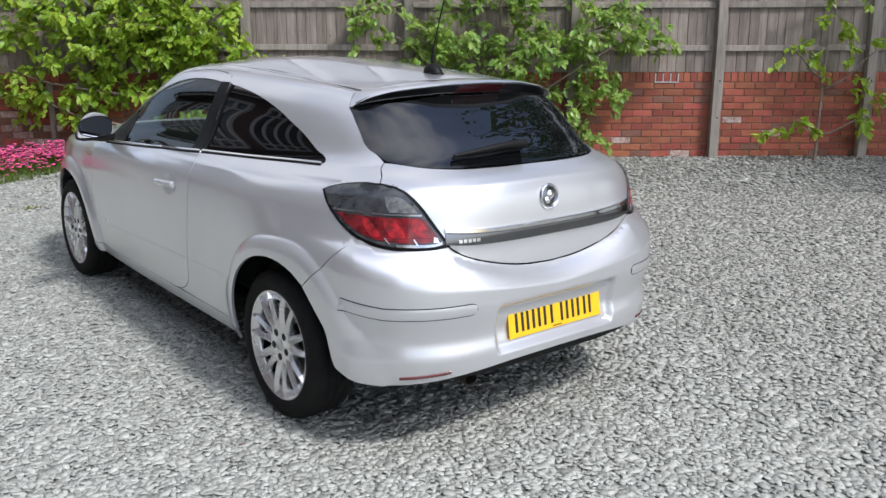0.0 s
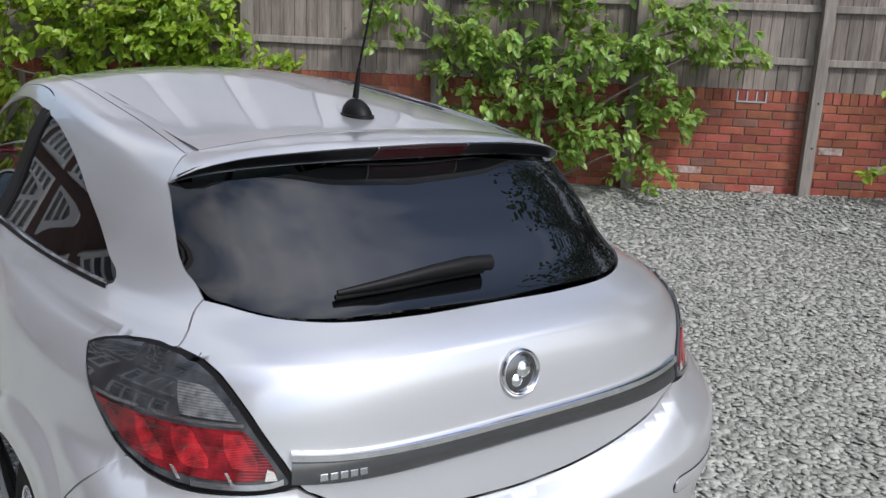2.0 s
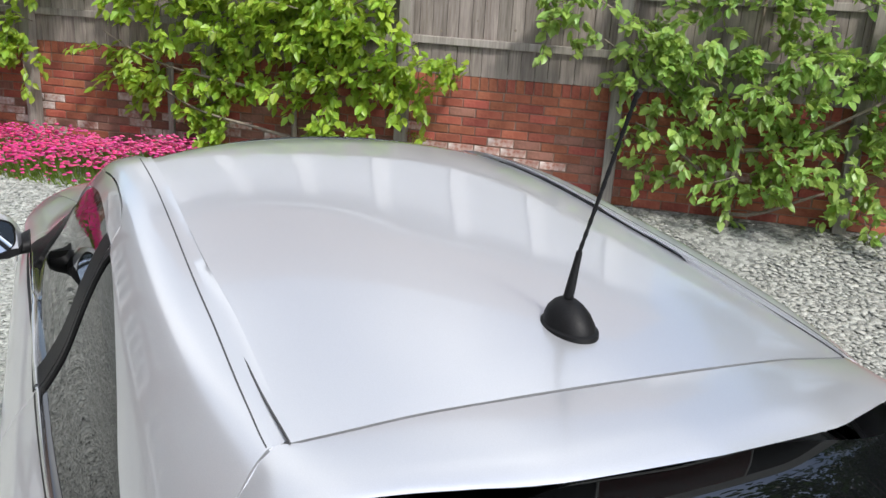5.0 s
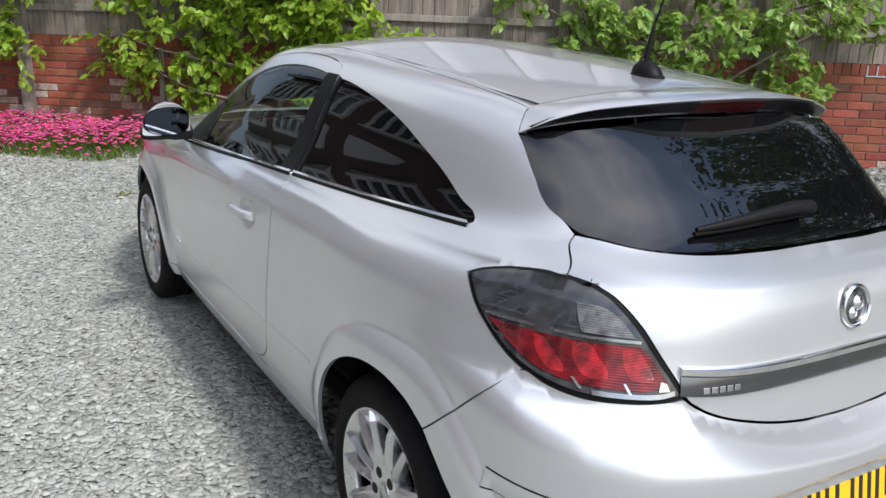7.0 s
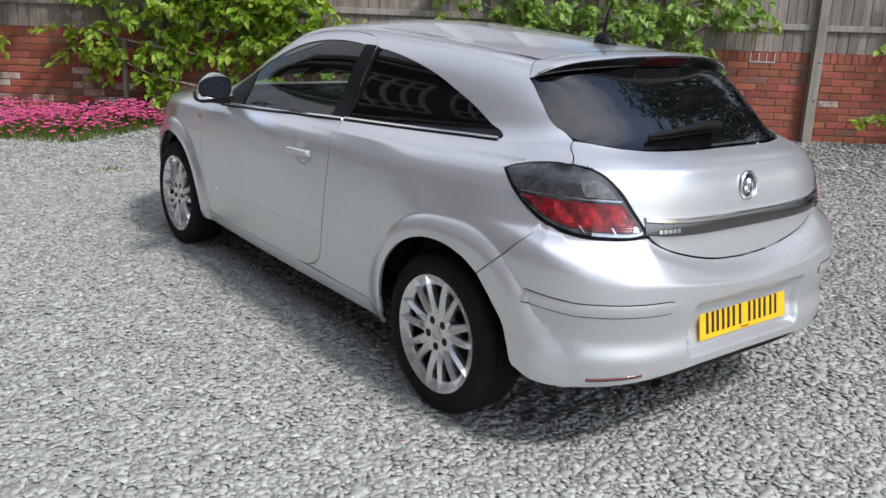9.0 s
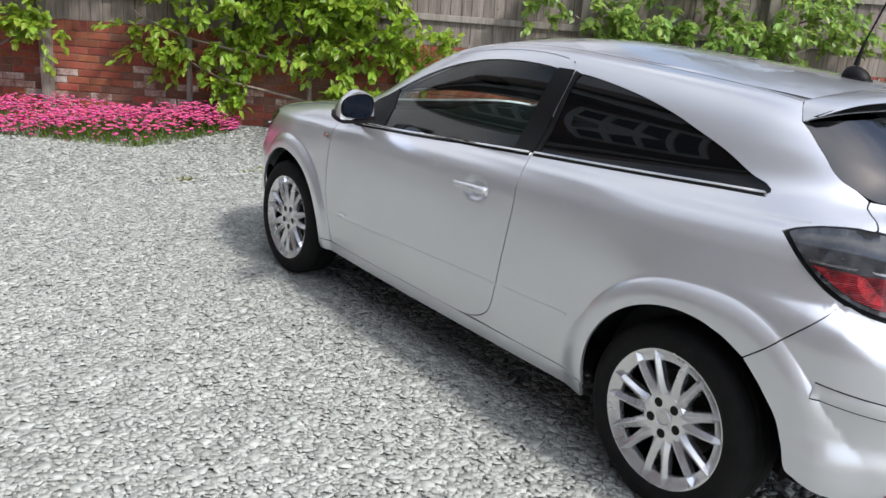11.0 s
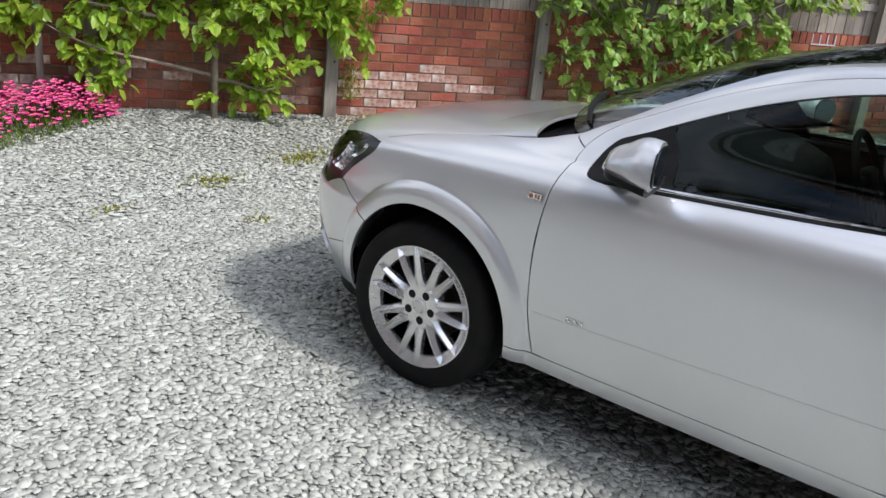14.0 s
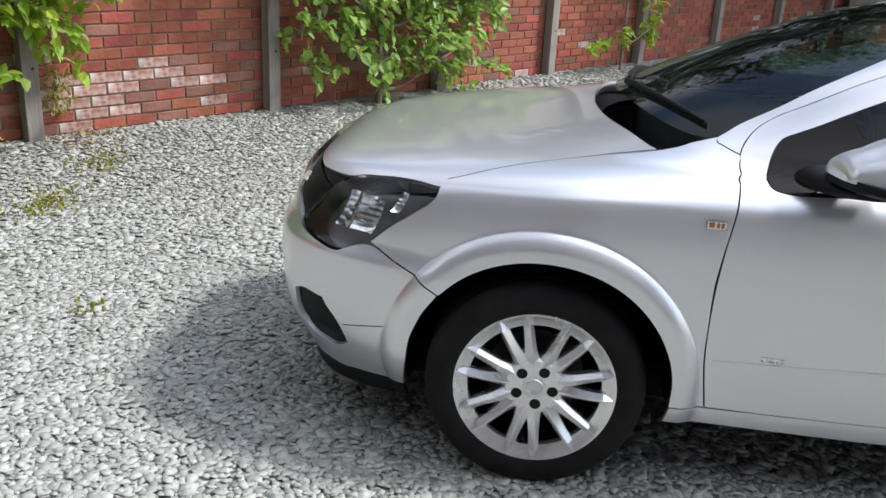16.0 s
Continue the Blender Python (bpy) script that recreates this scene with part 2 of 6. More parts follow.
# ---------------------------------------------------------------- the car's skin
# The car stands along +y; rear axle at y = 0, front axle at y = 2.614, left flank at -x.
# The skin is a stack of rounded loops: at each height q a half width, a tail and a nose.
AXLES = (0.0, 2.614)
YC, ZB = 1.25, 0.95
half_low = spline((0.16, 0.24, 0.29, 0.36, 0.47, 0.60, 0.72, 0.83, 0.862, 0.89, 0.925, 0.95), (0.79, 0.822, 0.838, 0.852, 0.866, 0.873, 0.8735, 0.8685, 0.8645, 0.852, 0.822, 0.785))
half_up = spline((0, 0.07, 0.14, 0.25, 0.5, 0.7, 0.85, 1.0), (0.785, 0.757, 0.736, 0.709, 0.661, 0.612, 0.562, 0.476))
rise_up = spline((0, 0.25, 0.5, 0.7, 0.85, 1.0), (0, 0.28, 0.58, 0.82, 0.95, 1.0))
tail_low = spline((0.16, 0.26, 0.36, 0.5, 0.6, 0.7, 0.8, 0.9, 0.95), (-0.62, -0.67, -0.70, -0.71, -0.712, -0.71, -0.70, -0.683, -0.665))
tail_up = spline((0, 0.07, 0.13, 0.17, 0.5, 0.7, 0.85, 1.0), (-0.672, -0.635, -0.576, -0.541, -0.408, -0.322, -0.260, -0.215))
nose_low = spline((0.16, 0.26, 0.4, 0.55, 0.65, 0.74, 0.80, 0.85, 0.90, 0.95), (3.37, 3.415, 3.455, 3.462, 3.445, 3.405, 3.36, 3.275, 3.03, 2.66))
nose_up = spline((0, 0.1, 0.25, 0.5, 0.7, 0.85, 1.0), (2.66, 2.45, 2.28, 2.04, 1.82, 1.66, 1.48))
roof_edge = spline((-0.35, -0.1, 0.0, 0.5, 1.0, 1.27, 1.65, 2.6), (1.295, 1.328, 1.338, 1.368, 1.386, 1.376, 1.335, 1.300))


def belt_rise(y):
    return 0.055 * np.clip((1.9 - y) / 2.0, -0.1, 1.15)


def height(q, y):
    """Height of the loop q (metres up to the belt, then 1 to 2 over the cabin)."""
    low = q + belt_rise(y) * sstep(0.7, 0.95, q)
    base = ZB + belt_rise(y)
    return np.where(q < ZB, low, base + (roof_edge(y) - base) * rise_up(np.clip(q - ZB, 0, 1)))


def loop(q):
    t = np.clip(q - ZB, 0, 1)
    low = q < ZB
    return np.where(low, half_low(q), half_up(t)), np.where(low, tail_low(q), tail_up(t)), np.where(low, nose_low(q), nose_up(t))


def plain_skin(phi, q):
    w, tail, nose = loop(q)
    c, s = np.cos(phi), np.sin(phi)
    n = np.where(s > 0, 5.0 - 0.8 * sstep(0.70, 0.86, q) + 0.7 * sstep(1.10, 1.75, q), 4.0)
    r = (np.abs(c)**n + np.abs(s)**n)**(-1 / n)
    y = np.where(s > 0, YC - (YC - tail) * r * s, YC - (nose - YC) * r * s)
    return np.stack([-w * r * c, y, height(q, y)], -1)


def smile(x):
    """Lower edge of the tailgate."""
    return 0.690 + 0.088 * (np.minimum(np.abs(x), 0.49) / 0.466)**2


# wheel arch flares: centre along the car, outer radius, width of the slope
FLARES = ((-0.025, 0.450, 0.060), (2.614, 0.447, 0.052))


def crease_z(x, y):
    """The crease along the foot of the rear bumper's shelf."""
    return 0.618 + 0.08 * np.sqrt(x * x + 0.01) + 0.04 * x * x + 0.39 * np.clip(y + 0.66, 0, 0.25)


def swell(p):
    """How far wheel arches, bumpers, creases and recesses stand out from the plain skin."""
    x, y, z = p[..., 0], p[..., 1], p[..., 2]
    side = sstep(0.45, 0.6, np.abs(x))
    d = np.zeros_like(x)
    for centre, outer, wide in FLARES:
        r = np.hypot(y - centre, z - 0.325)
        low = 0.0
        if centre < 1:
            low = sstep(0.56, 0.38, z)
            outer, wide = outer + 0.042 * sstep(0.02, -0.36, y) + 0.05 * low, wide + 0.06 * low
        u = np.clip((outer - r) / wide, 0, 1)
        d = d + 0.026 * side * ((1 - (1 - u)**2) * (1 - low) + sstep(0, 1, u) * low) * sstep(0.10, 0.30, z)
    rear = sstep(-0.12, -0.55, y)
    edge = smile(x) + 0.15 * np.clip(y + 0.62, 0, 0.25)
    drop = np.clip((edge - 0.002 - z) / np.maximum(edge - 0.002 - crease_z(x, y), 0.03), 0, 3)
    soft = 0.10 + 0.9 * sstep(-0.70, -0.50, y)
    shelf = np.minimum(drop, 1) - np.maximum(soft - np.abs(drop - 1), 0)**2 / (4 * soft)
    shelf = np.maximum(0.75 * shelf + 0.25 * (1 - (1 - shelf)**2), 0) * sstep(0.0, 0.1, drop)
    d = d + 0.060 * rear * shelf * (1 - 0.28 * sstep(0.60, 0.47, z) + 0.34 * sstep(0.48, 0.395, z))
    plate = sstep(0.335, 0.305, np.abs(x)) * sstep(0.385, 0.41, z) * sstep(0.585, 0.56, z) * sstep(-0.4, -0.5, y)
    d = d - 0.028 * plate
    gate = sstep(0.55, 0.45, np.abs(x)) * sstep(-0.4, -0.5, y) * sstep(-0.040, 0.002, z - smile(x)) * sstep(0.815, 0.78, z)
    d = d - 0.012 * gate
    front = sstep(2.75, 3.15, y)
    d = d + 0.018 * front * sstep(0.66, 0.60, z) * sstep(0.2, 0.35, z)
    d = d - 0.020 * side * sstep(0.10, 0.55, y) * sstep(2.62, 2.30, y) * sstep(1.0, 0.93, z)
    hand = np.hypot((y - 1.01) / 0.085, (z - 0.832) / 0.048)
    d = d - 0.020 * side * sstep(1.0, 0.55, hand)
    return d


def skin(phi, q):
    phi, q = np.asarray(phi, float), np.asarray(q, float)
    p = plain_skin(phi, q)
    e = 1e-3
    t = plain_skin(phi + e, q) - plain_skin(phi - e, q)
    out = np.stack([t[..., 1], -t[..., 0]], -1)
    out = out / (np.linalg.norm(out, axis=-1, keepdims=True) + 1e-12)
    p[..., :2] += out * swell(p)[..., None]
    return p


def skin_normal(phi, q):
    e = 2e-3
    a = skin(phi + e, q) - skin(phi - e, q)
    b = skin(phi, q + e) - skin(phi, q - e)
    n = np.cross(a, b)
    return n / (np.linalg.norm(n, axis=-1, keepdims=True) + 1e-12)


def solve(f, lo, hi, goal):
    """Bisection; f rises from lo to hi. Works on numbers and on arrays."""
    goal = np.asarray(goal, float)
    lo, hi = np.full(goal.shape, float(lo)), np.full(goal.shape, float(hi))
    for _ in range(44):
        mid = (lo + hi) / 2
        under = f(mid) < goal
        lo, hi = np.where(under, mid, lo), np.where(under, hi, mid)
    return (lo + hi) / 2


def side_at(y, z):
    """Loop coordinates of the flank at y and z."""
    y = np.asarray(y, float)
    q = solve(lambda k: height(k, y), 0.1, 1.95, z)
    phi = solve(lambda k: -plain_skin(k, q)[..., 1], -1.55, 1.55, -y)
    return phi, q


def rear_at(x, z):
    """Loop coordinates of the tail at x and z."""
    y = np.full(np.shape(x), -0.6)
    for _ in range(8):
        q = solve(lambda k: height(k, y), 0.1, 1.95, z)
        phi = solve(lambda k: plain_skin(k, q)[..., 0], 0.3, math.pi - 0.3, x)
        y = plain_skin(phi, q)[..., 1]
    return phi, q


def front_at(x, z):
    """Loop coordinates of the nose at x and z."""
    y = np.full(np.shape(x), 3.2)
    for _ in range(8):
        q = solve(lambda k: height(k, y), 0.1, 1.95, z)
        phi = solve(lambda k: -plain_skin(k, q)[..., 0], -math.pi + 0.3, -0.3, -np.asarray(x, float))
        y = plain_skin(phi, q)[..., 1]
    return phi, q


# an unrolled length along the loop, so that the sheets are meshed evenly
_ph = np.linspace(-math.pi, 2 * math.pi, 3001)
_len = np.concatenate([[0], np.cumsum(np.linalg.norm(np.diff(plain_skin(_ph, np.full_like(_ph, 0.6)), axis=0), axis=1))])


def unroll(pts):
    pts = np.asarray(pts, float)
    q = pts[:, 1]
    return np.stack([np.interp(pts[:, 0], _ph, _len), np.where(q < ZB, q, ZB + (q - ZB) * 0.52)], -1)


def reroll(uv):
    v = uv[:, 1]
    return np.interp(uv[:, 0], _len, _ph), np.where(v < ZB, v, ZB + (v - ZB) / 0.52)


def rounded(pts, step=0.016, corner=50):
    """A closed outline through pts: smooth where it bends little, sharp at corners. (u, v) pairs."""
    pts = np.asarray(pts, float)
    n = len(pts)
    out = []
    tang = []
    sharp = []
    for i in range(n):
        a, b = pts[i] - pts[i - 1], pts[(i + 1) % n] - pts[i]
        turn = math.degrees(math.acos(np.clip(a @ b / (np.linalg.norm(a) * np.linalg.norm(b) + 1e-12), -1, 1)))
        sharp.append(turn > corner)
        t = a / np.linalg.norm(a)**1 + b / np.linalg.norm(b)**1
        tang.append(t / (np.linalg.norm(t) + 1e-12))
    for i in range(n):
        p0, p1 = pts[i], pts[(i + 1) % n]
        h = np.linalg.norm(p1 - p0)
        straight = (p1 - p0) / h
        t0 = straight if sharp[i] else tang[i]
        t1 = straight if sharp[(i + 1) % n] else tang[(i + 1) % n]
        k = max(1, int(math.ceil(h / step)))
        for j in range(k):
            t = j / k
            out.append((2 * t**3 - 3 * t**2 + 1) * p0 + (t**3 - 2 * t**2 + t) * h * t0 + (-2 * t**3 + 3 * t**2) * p1 + (t**3 - t**2) * h * t1)
    return np.array(out)


def area(poly):
    x, y = poly[:, 0], poly[:, 1]
    return 0.5 * np.sum(x * np.roll(y, -1) - y * np.roll(x, -1))


def shrink(poly, by):
    """Move an outline inwards (outwards if negative)."""
    if area(poly) < 0:
        poly = poly[::-1]
    a = poly - np.roll(poly, 1, 0)
    b = np.roll(poly, -1, 0) - poly
    a /= np.linalg.norm(a, axis=1, keepdims=True) + 1e-12
    b /= np.linalg.norm(b, axis=1, keepdims=True) + 1e-12
    n = np.stack([-(a + b)[:, 1], (a + b)[:, 0]], -1)
    n /= np.linalg.norm(n, axis=1, keepdims=True) + 1e-12
    cos = np.clip((np.stack([-a[:, 1], a[:, 0]], -1) * n).sum(1), 0.5, 1)
    return poly + n * (by / cos)[:, None]


def shrink_true(poly, by):
    """Move an outline inwards by a true distance, square to it on the skin."""
    if area(poly) < 0:
        poly = poly[::-1]
    a = poly - np.roll(poly, 1, 0)
    b = np.roll(poly, -1, 0) - poly
    a /= np.linalg.norm(a, axis=1, keepdims=True) + 1e-12
    b /= np.linalg.norm(b, axis=1, keepdims=True) + 1e-12
    e = 5e-4
    ju = (skin(*reroll(poly + (e, 0))) - skin(*reroll(poly - (e, 0)))) / (2 * e)
    jv = (skin(*reroll(poly + (0, e))) - skin(*reroll(poly - (0, e)))) / (2 * e)
    E, F_, G = (ju * ju).sum(1), (ju * jv).sum(1), (jv * jv).sum(1)
    t = a + b
    gt = np.stack([E * t[:, 0] + F_ * t[:, 1], F_ * t[:, 0] + G * t[:, 1]], -1)
    d = np.stack([-gt[:, 1], gt[:, 0]], -1)
    size = np.sqrt(E * d[:, 0]**2 + 2 * F_ * d[:, 0] * d[:, 1] + G * d[:, 1]**2) + 1e-12
    cos = np.sqrt(np.clip((1 + (a * b).sum(1)) / 2, 0.25, 1))
    step = d / size[:, None]
    long = np.linalg.norm(step, axis=1, keepdims=True)
    step = step * np.minimum(1.0, 2.0 / (long + 1e-12))
    return poly + step * (by / cos)[:, None]


def inside(poly, pts):
    x, y = pts[:, 0][:, None], pts[:, 1][:, None]
    x0, y0 = poly[:, 0][None], poly[:, 1][None]
    x1, y1 = np.roll(poly[:, 0], -1)[None], np.roll(poly[:, 1], -1)[None]
    cross = ((y0 > y) != (y1 > y)) & (x < (x1 - x0) * (y - y0) / (y1 - y0 + 1e-15) + x0)
    return cross.sum(1) % 2 == 1


def away(poly, pts, d):
    a, b = poly, np.roll(poly, -1, 0)
    ab = b - a
    t = np.clip(((pts[:, None] - a) * ab).sum(-1) / ((ab * ab).sum(-1) + 1e-15), 0, 1)
    near = a + t[..., None] * ab
    return np.linalg.norm(pts[:, None] - near, axis=-1).min(1) > d


def fill(outer, holes=(), step=0.022, extra=None):
    """Triangulate an outline with holes and evenly spread inner points."""
    from mathutils import geometry
    lo, hi = outer.min(0), outer.max(0)
    gx, gy = np.meshgrid(np.arange(lo[0], hi[0], step), np.arange(lo[1], hi[1], step * 0.87))
    gx[::2] += step / 2
    grid = np.stack([gx.ravel(), gy.ravel()], -1)
    if extra is not None:
        near = np.array([np.min(np.sum((extra - g)**2, 1)) for g in grid])
        grid = np.concatenate([extra, grid[near > 0.0075**2]])
    keep = inside(outer, grid) & away(outer, grid, step * 0.45)
    for h in holes:
        keep &= ~inside(h, grid) & away(h, grid, step * 0.45)
    grid = grid[keep]
    verts, edges = [], []
    for ring in (outer, *holes):
        k = len(verts)
        verts += [Vector(v) for v in ring]
        edges += [(k + i, k + (i + 1) % len(ring)) for i in range(len(ring))]
    verts += [Vector(v) for v in grid]
    v2, _, f2, *_ = geometry.delaunay_2d_cdt(verts, edges, [], 0, 1e-6)
    v2 = np.array([tuple(v) for v in v2])
    f2 = np.array([tuple(f) for f in f2])
    mid = v2[f2].mean(1)
    ok = inside(outer, mid)
    for h in holes:
        ok &= ~inside(h, mid)
    return v2, f2[ok]


def rim_edges(faces):
    """Border edges of a triangle sheet, in the sense of their faces."""
    have = set()
    for f in faces:
        for a, b in ((f[0], f[1]), (f[1], f[2]), (f[2], f[0])):
            have.add((int(a), int(b)))
    return [e for e in have if (e[1], e[0]) not in have]


def sheet(name, p, n, faces, mat, parent, label="", flange=0.012, mirror=False):
    """A panel of sheet metal or glass: its face, with true normals, and edges folded in."""
    p, n = np.array(p), np.array(n)
    if mirror:
        p, n = p * (-1, 1, 1), n * (-1, 1, 1)
    tri = p[faces]
    flip = (np.cross(tri[:, 1] - tri[:, 0], tri[:, 2] - tri[:, 0]) * n[faces[:, 0]]).sum(1) < 0
    faces = np.where(flip[:, None], faces[:, ::-1], faces)
    border = rim_edges(faces)
    verts, normals = [tuple(v) for v in p], [tuple(v) for v in n]
    polys = [tuple(int(i) for i in f) for f in faces]
    nf = len(polys)
    if flange:
        rim = sorted({i for e in border for i in e})
        inner = {}
        for i in rim:
            inner[i] = len(verts)
            verts.append(tuple(p[i] - n[i] * flange))
            normals.append(tuple(n[i]))
        for a, b in border:
            polys.append((b, a, inner[a], inner[b]))
    me = bpy.data.meshes.new(name)
    me.from_pydata(verts, [], polys)
    for i, poly in enumerate(me.polygons):
        poly.use_smooth = i < nf
    me.materials.append(mat)
    corner = []
    for i, poly in enumerate(me.polygons):
        corner += [normals[v] if i < nf else (0, 0, 0) for v in poly.vertices]
    me.normals_split_custom_set(corner)
    ob = new(name, me)
    ob.parent = parent
    if label:
        tagged(ob, label)
    return ob


def skin_panel(name, outline, mat, parent, label="", holes=(), step=0.022, gap=0.0022, lift=0.0, flange=0.012, both=True, corner=50, flat=0, extra=None):
    """A panel that follows the skin inside an outline of (phi, q) pairs; both: one on each flank."""
    outer = shrink_true(rounded(unroll(outline), corner=corner), gap)
    inner = [shrink_true(rounded(unroll(h), corner=corner), -gap) for h in holes]
    v, f = fill(outer, inner, step, extra)
    phi, q = reroll(v)
    n = skin_normal(phi, q)
    p = skin(phi, q) + n * lift
    if flat:
        mean = n.mean(0)
        n = mean + (n - mean) * flat
        n /= np.linalg.norm(n, axis=1, keepdims=True)
    made = [sheet(name, p, n, f, mat, parent, label, flange)]
    if both:
        made.append(sheet(name, p, n, f, mat, parent, label, flange, mirror=True))
    return made


def at(y, q):
    """Loop coordinates of the flank at y on the loop q."""
    return float(solve(lambda k: -plain_skin(k, np.float64(q))[..., 1], -1.55, 1.55, -y)), float(q)


def flow(pairs, step=0.022):
    """A smooth open line through a few points, sharp at real corners."""
    p = np.array(pairs, float)
    if len(p) < 2:
        return p
    d = np.diff(p, axis=0)
    d /= np.linalg.norm(d, axis=1, keepdims=True)
    out = []
    for i in range(len(p) - 1):
        h = np.linalg.norm(p[i + 1] - p[i])
        ends = []
        for j in (i, i + 1):
            a, b = d[max(j - 1, 0)], d[min(j, len(d) - 1)]
            ends.append(d[i] if a @ b < 0.64 else (a + b) / np.linalg.norm(a + b))
        k = max(1, int(math.ceil(h / step)))
        for t in np.arange(k)[:, None] / k:
            out.append((2 * t**3 - 3 * t**2 + 1) * p[i] + (t**3 - 2 * t**2 + t) * h * ends[0] + (-2 * t**3 + 3 * t**2) * p[i + 1] + (t**3 - t**2) * h * ends[1])
    return np.array(out + [p[-1]])


def marks(where, pairs):
    p = np.array(pairs, float)
    return [(float(a), float(q)) for a, q in zip(*where(p[:, 0], p[:, 1]))]


def S(*pairs):
    return marks(side_at, flow(pairs))


def R(*pairs):
    return marks(rear_at, flow(pairs))


def F(*pairs):
    return marks(front_at, flow(pairs))


def across(left):
    """An outline's left half, from the middle round and back, made whole."""
    return list(left) + [(math.pi - a, q) for a, q in left[::-1]]


def across_nose(left):
    return list(left) + [(-math.pi - a, q) for a, q in left[::-1]]


def ditch_at(y, x):
    """Loop coordinates beside the roof at y, x out from the middle."""
    q = solve(lambda k: -abs(plain_skin(np.float64(at(y, float(k))[0]), np.float64(k))[0]), 1.55, 1.95, -x)
    return at(y, float(q))


car = thing("car", "silver three-door hatchback with alloy wheels, parked on slate gravel", "car")

# outlines, as (y, z) on the flank and (x, z) on tail and nose
ARCH_R = [(-0.025 + 0.365 * math.cos(a), 0.325 + 0.365 * math.sin(a)) for a in np.linspace(-0.12, math.pi - 0.02, 15)]
ARCH_F = [(2.610 + 0.365 * math.cos(a), 0.325 + 0.365 * math.sin(a)) for a in np.linspace(math.pi + 0.075, 0.0, 15)]
DOOR_REAR = [(0.805, 1.0), (0.788, 0.93), (0.783, 0.83), (0.795, 0.72), (0.812, 0.62), (0.838, 0.485), (0.868, 0.39), (0.90, 0.352), (0.955, 0.322), (1.03, 0.303)]
DOOR_LOW = [(1.4, 0.298), (2.0, 0.298), (2.145, 0.300)]
SHOULDER = [(2.172, 0.76), (2.156, 0.87), (2.1455, 0.94), (2.139, 0.984)]
PILLAR_FOOT = [(2.124, 1.010), (2.092, 1.044), (2.03, 1.084)]
DOOR_FRONT = [(2.172, 0.45), (2.180, 0.60), *SHOULDER, *PILLAR_FOOT]
FRAME_TOP = [(1.98, 1.108), (1.84, 1.178), (1.70, 1.238), (1.568, 1.283), (1.442, 1.314), (1.236, 1.346), (1.066, 1.357), (0.877, 1.350), (0.815, 1.338)]
door_line = S(*DOOR_REAR, *DOOR_LOW, *DOOR_FRONT, *FRAME_TOP, (0.785, 1.29), (0.795, 1.15))
QUARTER = [(1.95, 1.068), (2.00, 1.046), (2.03, 1.032), (2.05, 1.010), (2.064, 0.985), (2.072, 0.966), (2.0755, 0.955), (2.077, 0.945), (2.076, 0.935), (2.070, 0.926), (2.055, 0.920), (1.96, 0.918), (1.87, 0.925)]
WIN_FRONT = [(1.80, 0.936), (1.5, 0.957), (1.1, 0.985), (0.815, 1.005), (0.805, 1.15), (0.795, 1.283), (0.802, 1.300), (0.95, 1.313), (1.2, 1.309), (1.414, 1.276), (1.553, 1.238), (1.685, 1.191), (1.82, 1.131)] + QUARTER
WIN_QUARTER = [(0.785, 1.010), (0.4, 1.032), (0.05, 1.051), (-0.105, 1.056), (-0.117, 1.060), (-0.112, 1.068), (-0.04, 1.096), (0.075, 1.150), (0.19, 1.192), (0.30, 1.228), (0.45, 1.263), (0.60, 1.287), (0.72, 1.300), (0.762, 1.302), (0.766, 1.285), (0.775, 1.15)]
glass_left = R((-0.5425, 1.263), (-0.560, 1.19), (-0.566, 1.12), (-0.545, 1.084), (-0.46, 1.070), (-0.2, 1.066))
GLASS_KNEE = int(np.argmin([abs(skin(np.float64(a), np.float64(q))[2] - 1.084) + (abs(skin(np.float64(a), np.float64(q))[0] + 0.545)) for a, q in glass_left]))
LAMP_TOP = marks(side_at, [(-0.228, 0.980), (-0.252, 0.993), (-0.285, 1.003), (-0.345, 1.0145), (-0.385, 1.0185)])
LAMP_KNEE = marks(rear_at, [(-0.634, 1.0190)])
LAMP_IN = marks(rear_at, [(-0.618, 1.0160), (-0.602, 1.008), (-0.589, 0.993), (-0.563, 0.943), (-0.529, 0.877), (-0.510, 0.843), (-0.496, 0.815)])
LAMP_FOOT = marks(rear_at, [(-0.515, 0.807), (-0.567, 0.802), (-0.625, 0.800), (-0.666, 0.800)]) + marks(side_at, [(-0.522, 0.805), (-0.480, 0.814), (-0.438, 0.828)])
LAMP_BACK = marks(side_at, [(-0.400, 0.845), (-0.365, 0.867), (-0.298, 0.922)])
LAMP_OUT = LAMP_TOP + LAMP_KNEE + LAMP_IN + LAMP_FOOT + LAMP_BACK

